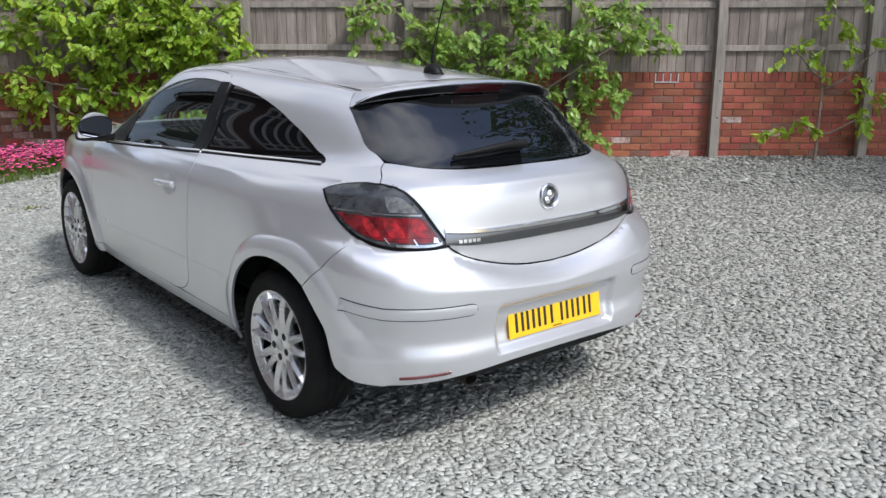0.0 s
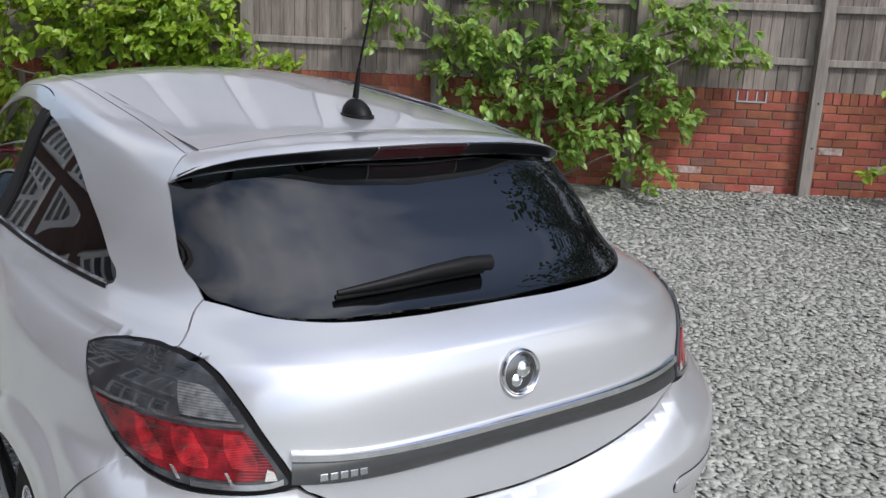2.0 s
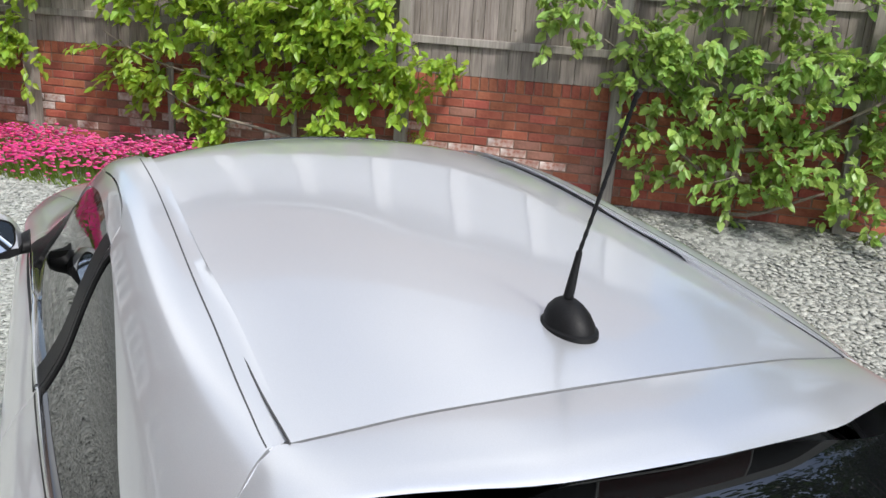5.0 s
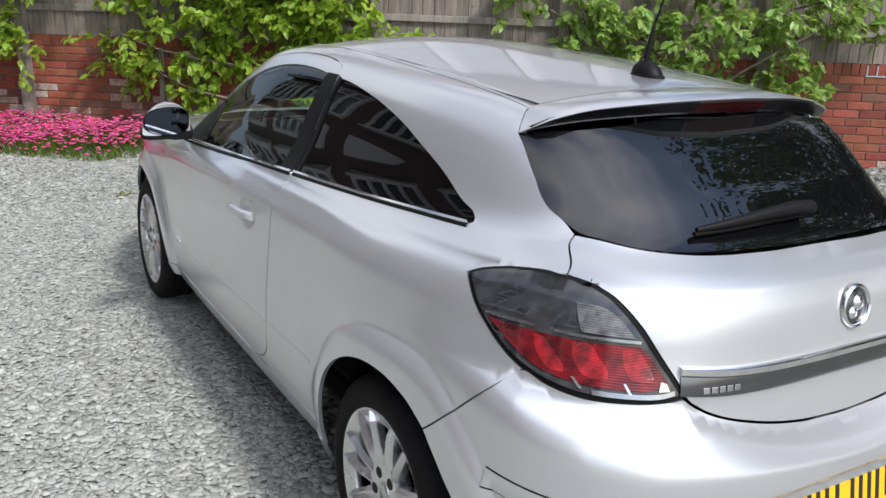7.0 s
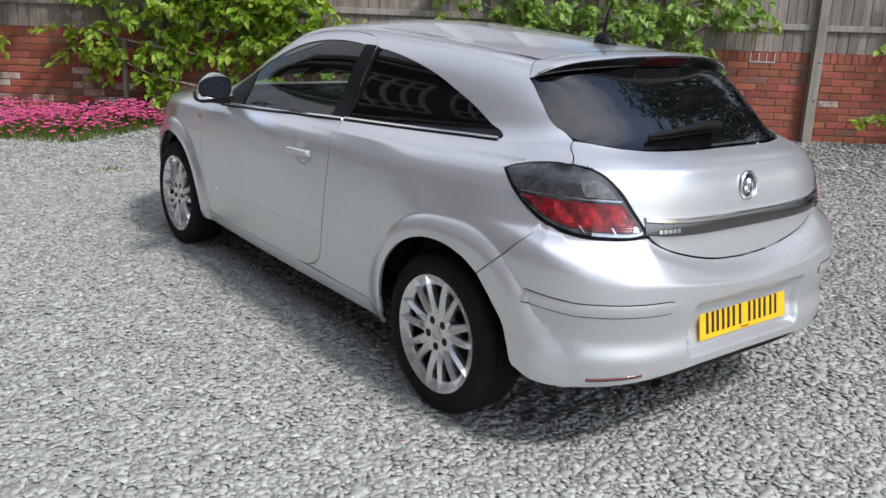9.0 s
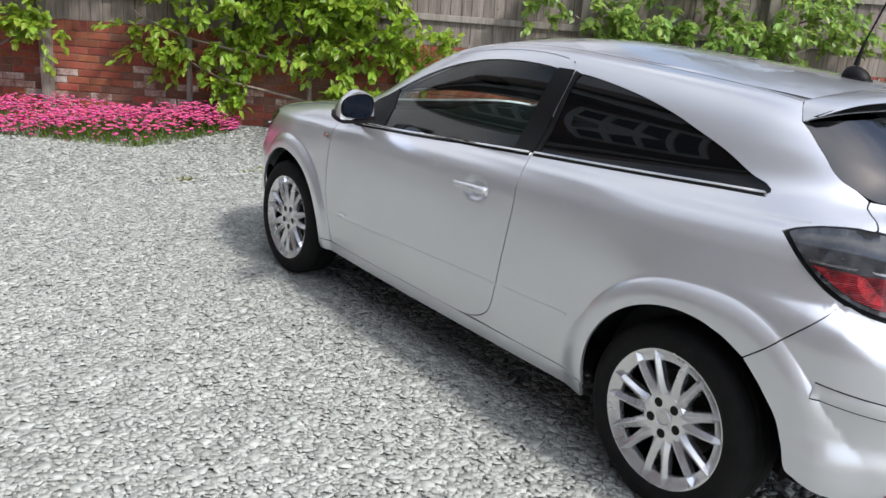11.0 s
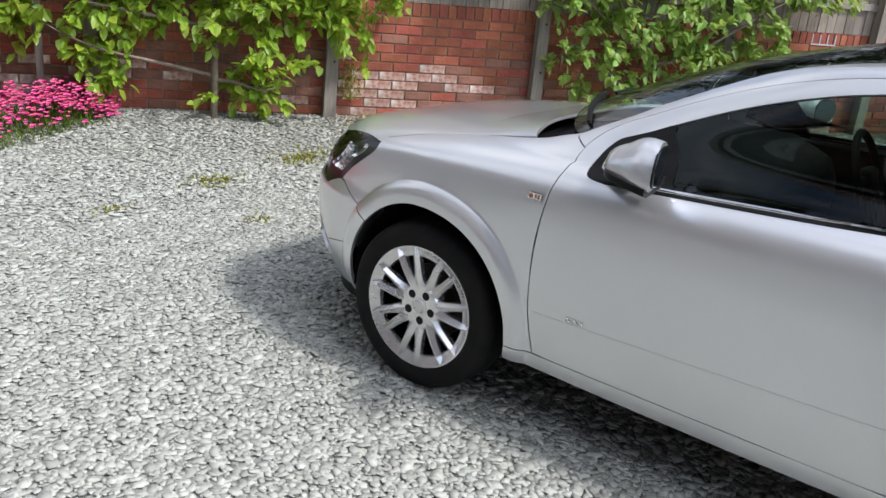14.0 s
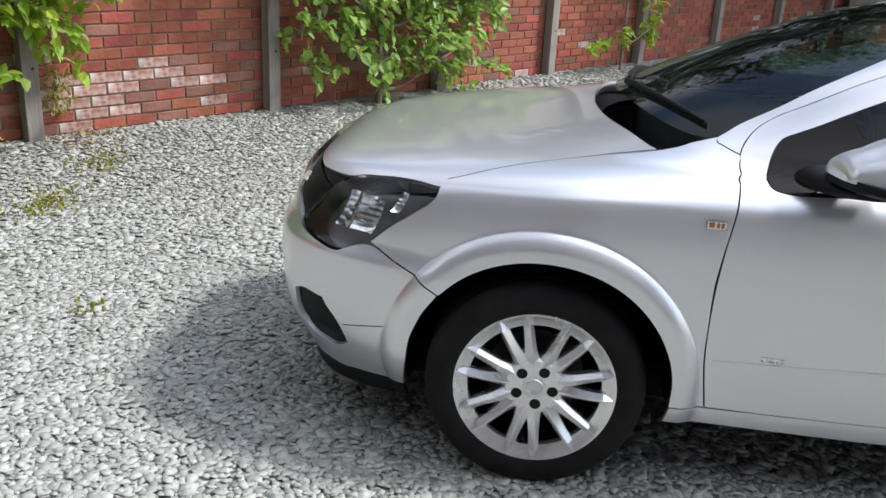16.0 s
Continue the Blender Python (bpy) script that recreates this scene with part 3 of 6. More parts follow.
PILLAR_TOP = [ditch_at(y, x) for y, x in ((-0.056, 0.480), (0.05, 0.484), (0.3, 0.488), (0.7, 0.490), (1.0, 0.490), (1.2, 0.489))]
SCREEN = F((-0.612, 1.014), (-0.583, 1.055), (-0.572, 1.10), (-0.555, 1.16), (-0.533, 1.235), (-0.510, 1.285)) + [ditch_at(1.52, 0.502), ditch_at(1.37, 0.490)]
fender = S(*SHOULDER, (2.165, 0.993), (2.19, 1.003)) + SCREEN[:1] + S((2.25, 0.994), (2.292, 0.979), (2.32, 0.972), (2.347, 0.966), (2.39, 0.958), (2.44, 0.950), (2.74, 0.902), (2.918, 0.857)) + S((2.921, 0.840), (2.930, 0.814), (2.985, 0.766), (3.054, 0.713), (3.110, 0.660), (3.03, 0.624), (2.96, 0.593), (2.893, 0.557)) + S(*[p for p in ARCH_F[::-1] if p[0] < 2.895]) + S((2.225, 0.2985), (2.145, 0.2995), (2.172, 0.45), (2.180, 0.60))
body_side = S(*DOOR_REAR[1:], (0.75, 0.299), (0.352, 0.299)) + S(*[p for p in ARCH_R if -0.22 < p[0] < 0.338]) + S((-0.24, 0.625), (-0.289, 0.668), (-0.349, 0.730), (-0.40, 0.788)) + LAMP_FOOT[-1:] + LAMP_BACK + LAMP_TOP + LAMP_KNEE + R((-0.628, 1.0225), (-0.556, 1.0785))[:-1] + R((-0.5555, 1.0795)) + glass_left[:GLASS_KNEE][::-1] + S((-0.078, 1.295)) + PILLAR_TOP + SCREEN[::-1] + S((2.19, 1.003), (2.165, 0.993), (2.139, 0.984), *PILLAR_FOOT) + S(*FRAME_TOP) + S((0.785, 1.29), (0.795, 1.15), (0.805, 1.0))

def flare_rings(flare, lo, hi):
    """Points along a wheel arch's flare, so that its edge is meshed clean."""
    centre, outer, wide = flare
    a = np.arange(lo, hi, 0.024)
    grow = lambda t: 0.042 * sstep(0.02, -0.36, centre + 0.47 * math.cos(t)) if centre < 1 else 0.0
    pts = [(centre + (r + grow(t)) * math.cos(t), 0.325 + (r + grow(t)) * math.sin(t)) for r in (outer + 0.009, outer + 0.0015, outer - 0.005, *(outer - wide * k for k in (0.25, 0.45, 0.7, 1.0))) for t in a]
    return unroll(marks(side_at, pts))


def mirrored(uv, turn):
    """The same points on the other flank."""
    return np.concatenate([uv, unroll([(turn - a, q) for a, q in zip(*reroll(uv))])])


FLARE_F, FLARE_R = flare_rings(FLARES[1], 0.55, 3.2), flare_rings(FLARES[0], -0.1, 2.6)
crease_line = [rear_at(-x, float(crease_z(x, -0.76)) + dz) for x in np.arange(0.0, 0.60, 0.014) for dz in (0.010, 0.0035, -0.0015, -0.008)]
for y in np.arange(-0.70, -0.42, 0.014):
    x = abs(skin(*side_at(y, 0.74))[0])
    crease_line += [side_at(y, float(crease_z(x, y)) + dz) for dz in (0.010, 0.0035, -0.0015, -0.008)]
CREASE = unroll([c for c in crease_line if c is not None])
skin_panel("front_fender", fender, PAINT, car, step=0.015, extra=FLARE_F)
skin_panel("side_panel", body_side, PAINT, car, holes=[S(*WIN_QUARTER)], step=0.017, extra=FLARE_R)
doors = skin_panel("door", door_line, PAINT, car, holes=[S(*WIN_FRONT)], step=0.016)
skin_panel("sill", S((0.345, 0.300), (0.8, 0.2995), (1.5, 0.299), (2.243, 0.299), (2.252, 0.246), (1.5, 0.236), (0.35, 0.236)), PAINT, car, lift=0.003, gap=0.0005)

# side glass, pillar trim and bright belt strips
panes = skin_panel("front_window", S(*WIN_FRONT), GLASS_CLEAR, car, lift=-0.006, gap=-0.004, flange=0, flat=0.6)
skin_panel("quarter_window", S(*WIN_QUARTER), QUARTER_GLASS, car, lift=-0.004, gap=-0.003, flange=0, flat=0.5, label="dark tinted fixed quarter glass")
skin_panel("pillar_trim", S((0.918, 0.999), (0.808, 1.005), (0.798, 1.15), (0.788, 1.29), (0.795, 1.312), (0.874, 1.312), (0.893, 1.20), (0.906, 1.10)), BLACK_TRIM, car, lift=0.0016, gap=0, flange=0.006, label="satin black door pillar trim")
skin_panel("pillar_trim", S((0.802, 1.007), (0.792, 1.15), (0.782, 1.29), (0.784, 1.310), (0.752, 1.303), (0.762, 1.285), (0.770, 1.15), (0.781, 1.009)), BLACK_TRIM, car, lift=0.0016, gap=0, flange=0.006, label="black edge of the quarter glass")
skin_panel("mirror_quarter", S(*QUARTER, (1.80, 0.936), (1.825, 1.03), (1.875, 1.105)), BLACK_TRIM, car, lift=0.001, gap=0.001, label="black mirror corner panel")


def strip(name, line, wide, mat, lift, label="", both=True, parent=None, deep=0.008):
    """A raised moulding along a line on the skin, given as (phi, q) pairs."""
    uv = unroll(line)
    d = np.gradient(uv, axis=0)
    d /= np.linalg.norm(d, axis=1, keepdims=True)
    nrm = np.stack([-d[:, 1], d[:, 0]], -1)
    rows = []
    wide = np.broadcast_to(wide, len(uv))[:, None]
    for k, h in ((-0.5, -deep), (-0.5, 0.6), (-0.3, 1.0), (0.3, 1.0), (0.5, 0.6), (0.5, -deep)):
        phi, q = reroll(uv + nrm * wide * k)
        rows.append(skin(phi, q) + skin_normal(phi, q) * (lift * h if h > 0 else h))
    for sign in ((1, -1) if both else (1,)):
        bm = bmesh.new()
        vs = [[bm.verts.new(p * (sign, 1, 1)) for p in row] for row in rows]
        for a, b in zip(vs, vs[1:]):
            for i in range(len(a) - 1):
                bm.faces.new((a[i], a[i + 1], b[i + 1], b[i]))
        for e in (0, -1):
            bm.faces.new([r[e] for r in vs])
        bmesh.ops.recalc_face_normals(bm, faces=bm.faces)
        smooth(part(name, bm, mat, parent or car, label), 50)


def dense(points, n=40):
    pts = np.array(points, float)
    k = np.linspace(0, len(pts) - 1, n)
    return np.stack([spline(range(len(pts)), pts[:, i])(k) for i in (0, 1)], -1)


strip("door_crease", dense(S((2.15, 0.452), (1.5, 0.473), (0.83, 0.496))), 0.009, PAINT, 0.0016, deep=0.001)
strip("side_crease", dense(S((0.79, 0.497), (0.6, 0.502), (0.45, 0.506))), 0.009, PAINT, 0.0016, deep=0.001)
strip("roof_ditch", dense([ditch_at(y, x - 0.005) for y, x in ((-0.054, 0.478), (0.05, 0.484), (0.3, 0.488), (0.7, 0.490), (1.0, 0.490), (1.34, 0.489))]), 0.034, PAINT, -0.0030, deep=0.010)
strip("roof_seal", dense([ditch_at(y, x + 0.0115) for y, x in ((-0.054, 0.478), (0.05, 0.484), (0.3, 0.488), (0.7, 0.490), (1.0, 0.490), (1.34, 0.489))]), 0.0024, SEAL_GREY, 0.0006, deep=0.006)
strip("belt_seal", dense(S((1.98, 0.922), (1.5, 0.952), (1.1, 0.980), (0.818, 0.999))), 0.014, BLACK_TRIM, 0.003)
strip("belt_seal", dense(S((0.796, 1.002), (0.4, 1.026), (0.05, 1.046), (-0.105, 1.052))), 0.014, BLACK_TRIM, 0.003)
strip("belt_strip", dense(S((1.95, 0.928), (1.5, 0.957), (1.1, 0.985), (0.818, 1.004))), 0.009, CHROME, 0.007, "bright chrome waistline strip")
strip("belt_strip", dense(S((0.794, 1.007), (0.4, 1.030), (0.05, 1.050), (-0.108, 1.056))), 0.009, CHROME, 0.007, "bright chrome waistline strip")

# the tail
gate_left = R((-0.03, 1.058), (-0.2, 1.058), (-0.46, 1.066), (-0.53, 1.0765)) + R((-0.556, 1.0785), (-0.628, 1.0225)) + LAMP_KNEE + LAMP_IN + R((-0.484, 0.799), (-0.44, 0.772), (-0.3, 0.728), (-0.15, 0.700), (-0.03, 0.692))
skin_panel("tailgate", across(gate_left), PAINT, car, both=False)
skin_panel("rear_window", across(R((-0.03, 1.310), (-0.2, 1.307), (-0.3, 1.298), (-0.4, 1.288), (-0.48, 1.277)) + glass_left + R((-0.03, 1.063))), GLASS_DARK, car, both=False, lift=-0.003, gap=-0.001, flange=0.006, flat=0.75, label="dark tinted heated rear window")
bumper_left = R((-0.02, 0.690), (-0.15, 0.698), (-0.3, 0.726), (-0.44, 0.7705), (-0.486, 0.798), (-0.497, 0.808)) + LAMP_FOOT + S((-0.40, 0.788), (-0.349, 0.730), (-0.289, 0.668), (-0.24, 0.625)) + S(*[p for p in ARCH_R if p[0] < -0.26 and p[1] > 0.36]) + S((-0.395, 0.345), (-0.455, 0.312), (-0.54, 0.301)) + R((-0.660, 0.306), (-0.5, 0.332), (-0.3, 0.348), (-0.02, 0.352))
skin_panel("rear_bumper", across(bumper_left), PAINT, car, both=False, step=0.0145, extra=mirrored(np.concatenate([flare_rings(FLARES[0], 1.9, 3.3), CREASE]), math.pi))
skin_panel("rear_valance", across(R((-0.02, 0.358), (-0.3, 0.355), (-0.52, 0.338), (-0.52, 0.30), (-0.3, 0.295), (-0.02, 0.295))), BLACK_TRIM, car, both=False, lift=-0.03, gap=0)
STRIP_LINE = dense(S((-0.425, 0.602), (-0.50, 0.594), (-0.57, 0.586)) + R((-0.64, 0.587), (-0.56, 0.588), (-0.425, 0.590)), 90)
STRIP_TAPER = np.sqrt(np.clip(1 - np.linspace(-12, 1, 90).clip(0, 1)**2.2, 0.02, 1))
strip("strip_gap", STRIP_LINE, 0.0475 * STRIP_TAPER, BLACK_TRIM, 0.0012, deep=0.003)
strip("bumper_strip", STRIP_LINE[:-1], 0.0400 * STRIP_TAPER[:-1], PAINT, 0.0042, deep=0.004)
skin_panel("lamp_seal", LAMP_OUT, BLACK_TRIM, car, lift=0.000, gap=0.001)
lamps = skin_panel("tail_lamp", LAMP_OUT, LAMP_SMOKE, car, lift=0.006, gap=0.011, label="smoked tail lamp lens with red lower half", flange=0.006)
RED_TOP = S((-0.325, 0.917), (-0.39, 0.916)) + R((-0.665, 0.915), (-0.61, 0.916), (-0.572, 0.916))
RED = RED_TOP + R((-0.555, 0.895), (-0.532, 0.853), (-0.524, 0.836), (-0.56, 0.823), (-0.625, 0.820)) + S((-0.50, 0.828), (-0.44, 0.846), (-0.38, 0.880))
for ob, flip in zip(lamps, (1, -1)):
    uv = shrink(rounded(unroll(RED)), 0.003)
    v, f = fill(uv, (), 0.02)
    a, q = reroll(v)
    nn = skin_normal(a, q)
    sheet("red_lens", skin(a, q) + nn * 0.0085, nn, f, LAMP_RED, ob, "glossy red reflector lens", 0.003, mirror=flip < 0)
strip("number_plate_trim", dense(R((-0.505, 0.846), (-0.4, 0.838), (-0.2, 0.832), (0, 0.831), (0.2, 0.832), (0.4, 0.838), (0.505, 0.846)), 60) + np.array((0, 0.0140)), 0.014, CHROME, 0.012, "chrome tailgate strip", both=False)
# this dark band paints the shade on the bodywork below the chrome
strip("strip_shade", dense(R((-0.505, 0.846), (-0.4, 0.838), (-0.2, 0.832), (0, 0.831), (0.2, 0.832), (0.4, 0.838), (0.505, 0.846)), 60) + np.array((0, -0.006)), 0.032, SMOKED_AND_SHADE, 0.004, "dark band painted for the shade below the tailgate strip", both=False)

# roof and bonnet, over the plan
def plan_panel(name, outline, zfun, mat, label="", step=0.025, gap=0.002, lift=0.0, flange=0.012):
    outer = shrink(rounded(np.array(outline)), gap)
    v, f = fill(outer, (), step)
    e = 1e-3
    z = zfun(v[:, 0], v[:, 1])
    dx = (zfun(v[:, 0] + e, v[:, 1]) - zfun(v[:, 0] - e, v[:, 1])) / (2 * e)
    dy = (zfun(v[:, 0], v[:, 1] + e) - zfun(v[:, 0], v[:, 1] - e)) / (2 * e)
    n = np.stack([-dx, -dy, np.ones_like(dx)], -1)
    n /= np.linalg.norm(n, axis=1, keepdims=True)
    return sheet(name, np.stack([v[:, 0], v[:, 1], z], -1) + n * lift, n, f, mat, car, label, flange)


def roof_z(x, y):
    return roof_edge(y) - 0.013 + 0.049 * (1 - (np.abs(x) / 0.49)**2.2)


def bonnet_z(x, y):
    lo, hi = np.full(np.shape(x), 0.3), np.full(np.shape(x), 1.3)
    for _ in range(40):
        q = (lo + hi) / 2
        w, _, nose = loop(q)
        out = np.abs(x / w)**4 + np.maximum((y - YC) / (nose - YC), 0)**4 > 1
        hi, lo = np.where(out, q, hi), np.where(out, lo, q)
    return height((lo + hi) / 2, y)


def xy(pairs):
    return [tuple(skin(a, q)[:2]) for a, q in pairs]


ditch = [(-0.464, -0.066), (-0.472, 0.05), (-0.477, 0.3), (-0.480, 0.7), (-0.480, 1.0), (-0.479, 1.2)]
header = [(-0.475, 1.350), (-0.25, 1.43), (-0.02, 1.455)]
roof_half = [(-0.02, -0.101), (-0.2, -0.094), (-0.3, -0.084), (-0.4, -0.075)] + ditch + header
plan_panel("roof", roof_half + [(-x, y) for x, y in roof_half[::-1]], roof_z, PAINT)
bon = xy(S((2.347, 0.966), (2.44, 0.950), (2.74, 0.902), (2.918, 0.857)))
HEAD_TOP = S((2.922, 0.840), (2.983, 0.844), (3.05, 0.841), (3.138, 0.829)) + F((-0.617, 0.814))
HEAD = HEAD_TOP + F((-0.600, 0.766), (-0.580, 0.705), (-0.562, 0.652), (-0.640, 0.627)) + S((3.202, 0.621), (3.117, 0.656), (3.054, 0.713), (2.986, 0.767), (2.932, 0.812), (2.922, 0.830))
bonnet_half = [(-0.02, 2.475), (-0.30, 2.45), (-0.50, 2.398), (-0.60, 2.36)] + bon[:-1] + xy(HEAD_TOP) + xy(F((-0.50, 0.803), (-0.3, 0.808), (-0.02, 0.810)))
plan_panel("bonnet", bonnet_half + [(-x, y) for x, y in bonnet_half[::-1]], bonnet_z, PAINT)


def screen_z(x, y):
    yb, yt = 2.475 - 0.36 * (x / 0.67)**2, 1.462 - 0.10 * (x / 0.46)**2
    k = (yb - y) / (yb - yt)
    zt = roof_z(np.minimum(np.abs(x) * 0.95, 0.49), np.full(np.shape(x), 1.4))
    return 1.008 + k * (zt - 1.008) + 0.044 * 4 * k * (1 - k)


screen_half = [(-0.02, 2.42), (-0.35, 2.35), (-0.52, 2.265)] + xy(SCREEN) + [(-0.25, 1.434), (-0.02, 1.46)]
plan_panel("windscreen", screen_half + [(-x, y) for x, y in screen_half[::-1]], screen_z, GLASS_CLEAR, "clear laminated windscreen", gap=0.001, lift=-0.004, flange=0.004)
cowl_half = [(-0.02, 2.55), (-0.34, 2.52), (-0.56, 2.43), (-0.70, 2.37), (-0.70, 2.26), (-0.65, 2.17), (-0.53, 2.235), (-0.34, 2.36), (-0.02, 2.455)]
plan_panel("scuttle", cowl_half + [(-x, y) for x, y in cowl_half[::-1]], lambda x, y: 0.938 - 0.018 * (x / 0.6)**2 - 0.20 * np.maximum(y - 2.42, 0), BLACK_TRIM, "black plastic scuttle below the windscreen", flange=0.02)

# the nose
heads = skin_panel("headlamp", HEAD, LAMP_CLEAR, car, lift=0.001, gap=0.003, flange=0.01, label="clear headlamp with a dark housing")
for ob, flip in zip(heads, (1, -1)):
    ob.visible_shadow = False
    v, f = fill(shrink(rounded(unroll(HEAD)), 0.004), (), 0.025)
    a, q = reroll(v)
    nn = skin_normal(a, q)
    sheet("lamp_housing", skin(a, q) - nn * 0.075, nn, f, LAMP_HOUSING, ob, "dark metallic lamp housing", 0.0, mirror=flip < 0)
FOG = F((-0.562, 0.432), (-0.60, 0.452), (-0.655, 0.450)) + S((3.235, 0.428), (3.199, 0.388), (3.175, 0.345), (3.166, 0.322), (3.195, 0.302)) + F((-0.635, 0.292), (-0.588, 0.305), (-0.560, 0.350))
fogs_right = [(-math.pi - a, q) for a, q in FOG]
arch_front = [p for p in ARCH_F if p[0] > 2.915]
front_left = F((-0.02, 0.70), (-0.3, 0.698), (-0.5, 0.690), (-0.545, 0.662), (-0.558, 0.646), (-0.640, 0.622)) + S((3.205, 0.616), (3.112, 0.653), (3.03, 0.6235), (2.96, 0.5925), (2.894, 0.5565)) + S(*sorted(arch_front, key=lambda p: -p[1])) + S((2.985, 0.225), (3.15, 0.208)) + F((-0.6, 0.196), (-0.3, 0.19), (-0.02, 0.19))
skin_panel("front_bumper", across_nose(front_left), PAINT, car, both=False, holes=[FOG, fogs_right], step=0.018, extra=mirrored(flare_rings(FLARES[1], -0.5, 0.8), -math.pi))
skin_panel("fog_grille", FOG, BLACK_TRIM, car, lift=-0.015, gap=-0.004, flange=0)
skin_panel("front_lip", across_nose(F((-0.02, 0.19), (-0.3, 0.19), (-0.6, 0.196)) + S((3.15, 0.208), (2.99, 0.225), (2.985, 0.165), (3.10, 0.15)) + F((-0.55, 0.14), (-0.02, 0.135))), BLACK_TRIM, car, both=False, gap=0, label="unpainted black front lip")
skin_panel("grille", across_nose(F((-0.02, 0.80), (-0.3, 0.795), (-0.5, 0.790), (-0.590, 0.775), (-0.575, 0.70), (-0.555, 0.665), (-0.5, 0.695), (-0.3, 0.705), (-0.02, 0.705))), BLACK_TRIM, car, both=False, lift=-0.01, gap=0)
strip("bumper_seam", dense(S((3.178, 0.384), (3.12, 0.400), (3.051, 0.417))), 0.003, BLACK_TRIM, 0.0006, deep=0.002)
strip("grille_bar", dense(F((-0.44, 0.755), (-0.25, 0.765), (0, 0.768), (0.25, 0.765), (0.44, 0.755))), 0.03, CHROME, 0.012, both=False)

# wheels: built once, turned to face outwards
RIM = 0.2225


def wheel(name, at_y, sign):
    """The wheel's own axis is z, its face towards +z."""
    m = Matrix.Translation((sign * 0.742, at_y, 0.311)) @ Matrix.Rotation(radians(90 * sign), 4, "Y") @ Matrix.Rotation(radians(28 if at_y < 1 else 20), 4, "Z")
    hub = new(name)
    hub.parent = car
    hub.matrix_local = m
    bm = bmesh.new()
    prof = [(0.205, -0.095), (0.222, -0.102), (0.262, -0.103), (0.292, -0.094), (0.305, -0.082), (0.3105, -0.060)]
    tread = []
    for h in np.linspace(-0.06, 0.06, 17):
        groove = 0.006 if min(abs(h - g) for g in (-0.035, -0.0, 0.035)) < 0.004 else 0.0
        tread.append((0.312 - groove - 0.4 * h * h, h))
    prof += tread + [(0.305, 0.082), (0.292, 0.094), (0.275, 0.1005), (0.262, 0.103), (0.245, 0.1025), (0.231, 0.0985), (0.222, 0.090), (0.205, 0.085)]
    lathe(bm, prof, 72)
    smooth(part("tyre", bm, RUBBER, hub, "black road tyre with moulded sidewall"), 40)
    bm = bmesh.new()
    lathe(bm, [(0.186, 0.060), (0.185, 0.070), (0.188, 0.079), (RIM - 0.008, 0.0885), (RIM - 0.003, 0.094), (RIM + 0.004, 0.096), (RIM + 0.007, 0.092), (RIM + 0.004, 0.08)], 72)
    rim = smooth(part("rim", bm, ALLOY, hub, "silver alloy rim with twin spokes"), 40)
    # the barrel is coloured black to hold the shade inside the wheel
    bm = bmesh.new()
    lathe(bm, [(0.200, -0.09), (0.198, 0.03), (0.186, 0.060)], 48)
    smooth(part("barrel", bm, UNDER, rim, "inner barrel painted black for the shade inside"), 40)
    for i in range(7):
        for side in (-1, 1):
            bm = bmesh.new()
            base = i / 7 * math.tau
            fan = (0.160, 0.172, 0.178, 0.182, 0.184, 0.178, 0.172)
            sect = []
            for k, (r, w, zt, zb) in enumerate(((0.062, 0.0185, 0.0825, 0.050), (0.086, 0.0225, 0.0880, 0.050), (0.100, 0.0192, 0.0920, 0.055), (0.122, 0.0166, 0.0955, 0.060), (0.155, 0.0152, 0.0985, 0.064), (0.192, 0.0145, 0.1005, 0.070), (0.2200, 0.0050, 0.0975, 0.076))):
                a = base + side * fan[k]
                c, t = Vector((math.cos(a), math.sin(a), 0)), Vector((-math.sin(a), math.cos(a), 0))
                ridge = 0.22 * side
                sect.append([bm.verts.new(c * r + t * w * f + Vector((0, 0, h))) for f, h in ((-1.04, zb), (-0.96, zt - 0.013), (ridge - 0.10, zt), (ridge + 0.10, zt), (0.96, zt - 0.013), (1.04, zb))])
            for s0, s1 in zip(sect, sect[1:]):
                for j in range(5):
                    bm.faces.new((s0[j], s0[j + 1], s1[j + 1], s1[j]))
            bmesh.ops.recalc_face_normals(bm, faces=bm.faces)
            if sum(f.normal.z for f in bm.faces) < 0:
                bmesh.ops.reverse_faces(bm, faces=bm.faces)
            smooth(part("spoke", bm, ALLOY, rim), 16)
    bm = bmesh.new()
    lathe(bm, [(0.0001, 0.0835), (0.029, 0.0835), (0.030, 0.0800), (0.032, 0.0800), (0.034, 0.0825), (0.068, 0.0828), (0.080, 0.0815), (0.087, 0.072), (0.089, 0.040)], 42)
    smooth(part("hub_cap", bm, ALLOY, hub), 30)
    bm = bmesh.new()
    lathe(bm, [(0.0001, 0.0850), (0.010, 0.0852), (0.013, 0.0842), (0.019, 0.0842), (0.0215, 0.0862), (0.0235, 0.0862), (0.0255, 0.0838)], 32)
    smooth(part("emblem", bm, DULL_CHROME, hub), 30)
    # flat black discs on the hub paint the shade in the bolt holes
    for i in range(5):
        bm = bmesh.new()
        a = i / 5 * math.tau + (0.10 if at_y < 1 else 0.42)
        lathe(bm, [(0.0001, 0.0836), (0.0150, 0.0834), (0.0158, 0.0820)], 18, Matrix.Translation((0.053 * math.cos(a), 0.053 * math.sin(a), 0.0004)))
        smooth(part("bolt_hole_shade", bm, BLACK_TRIM, hub), 30)
    bm = bmesh.new()
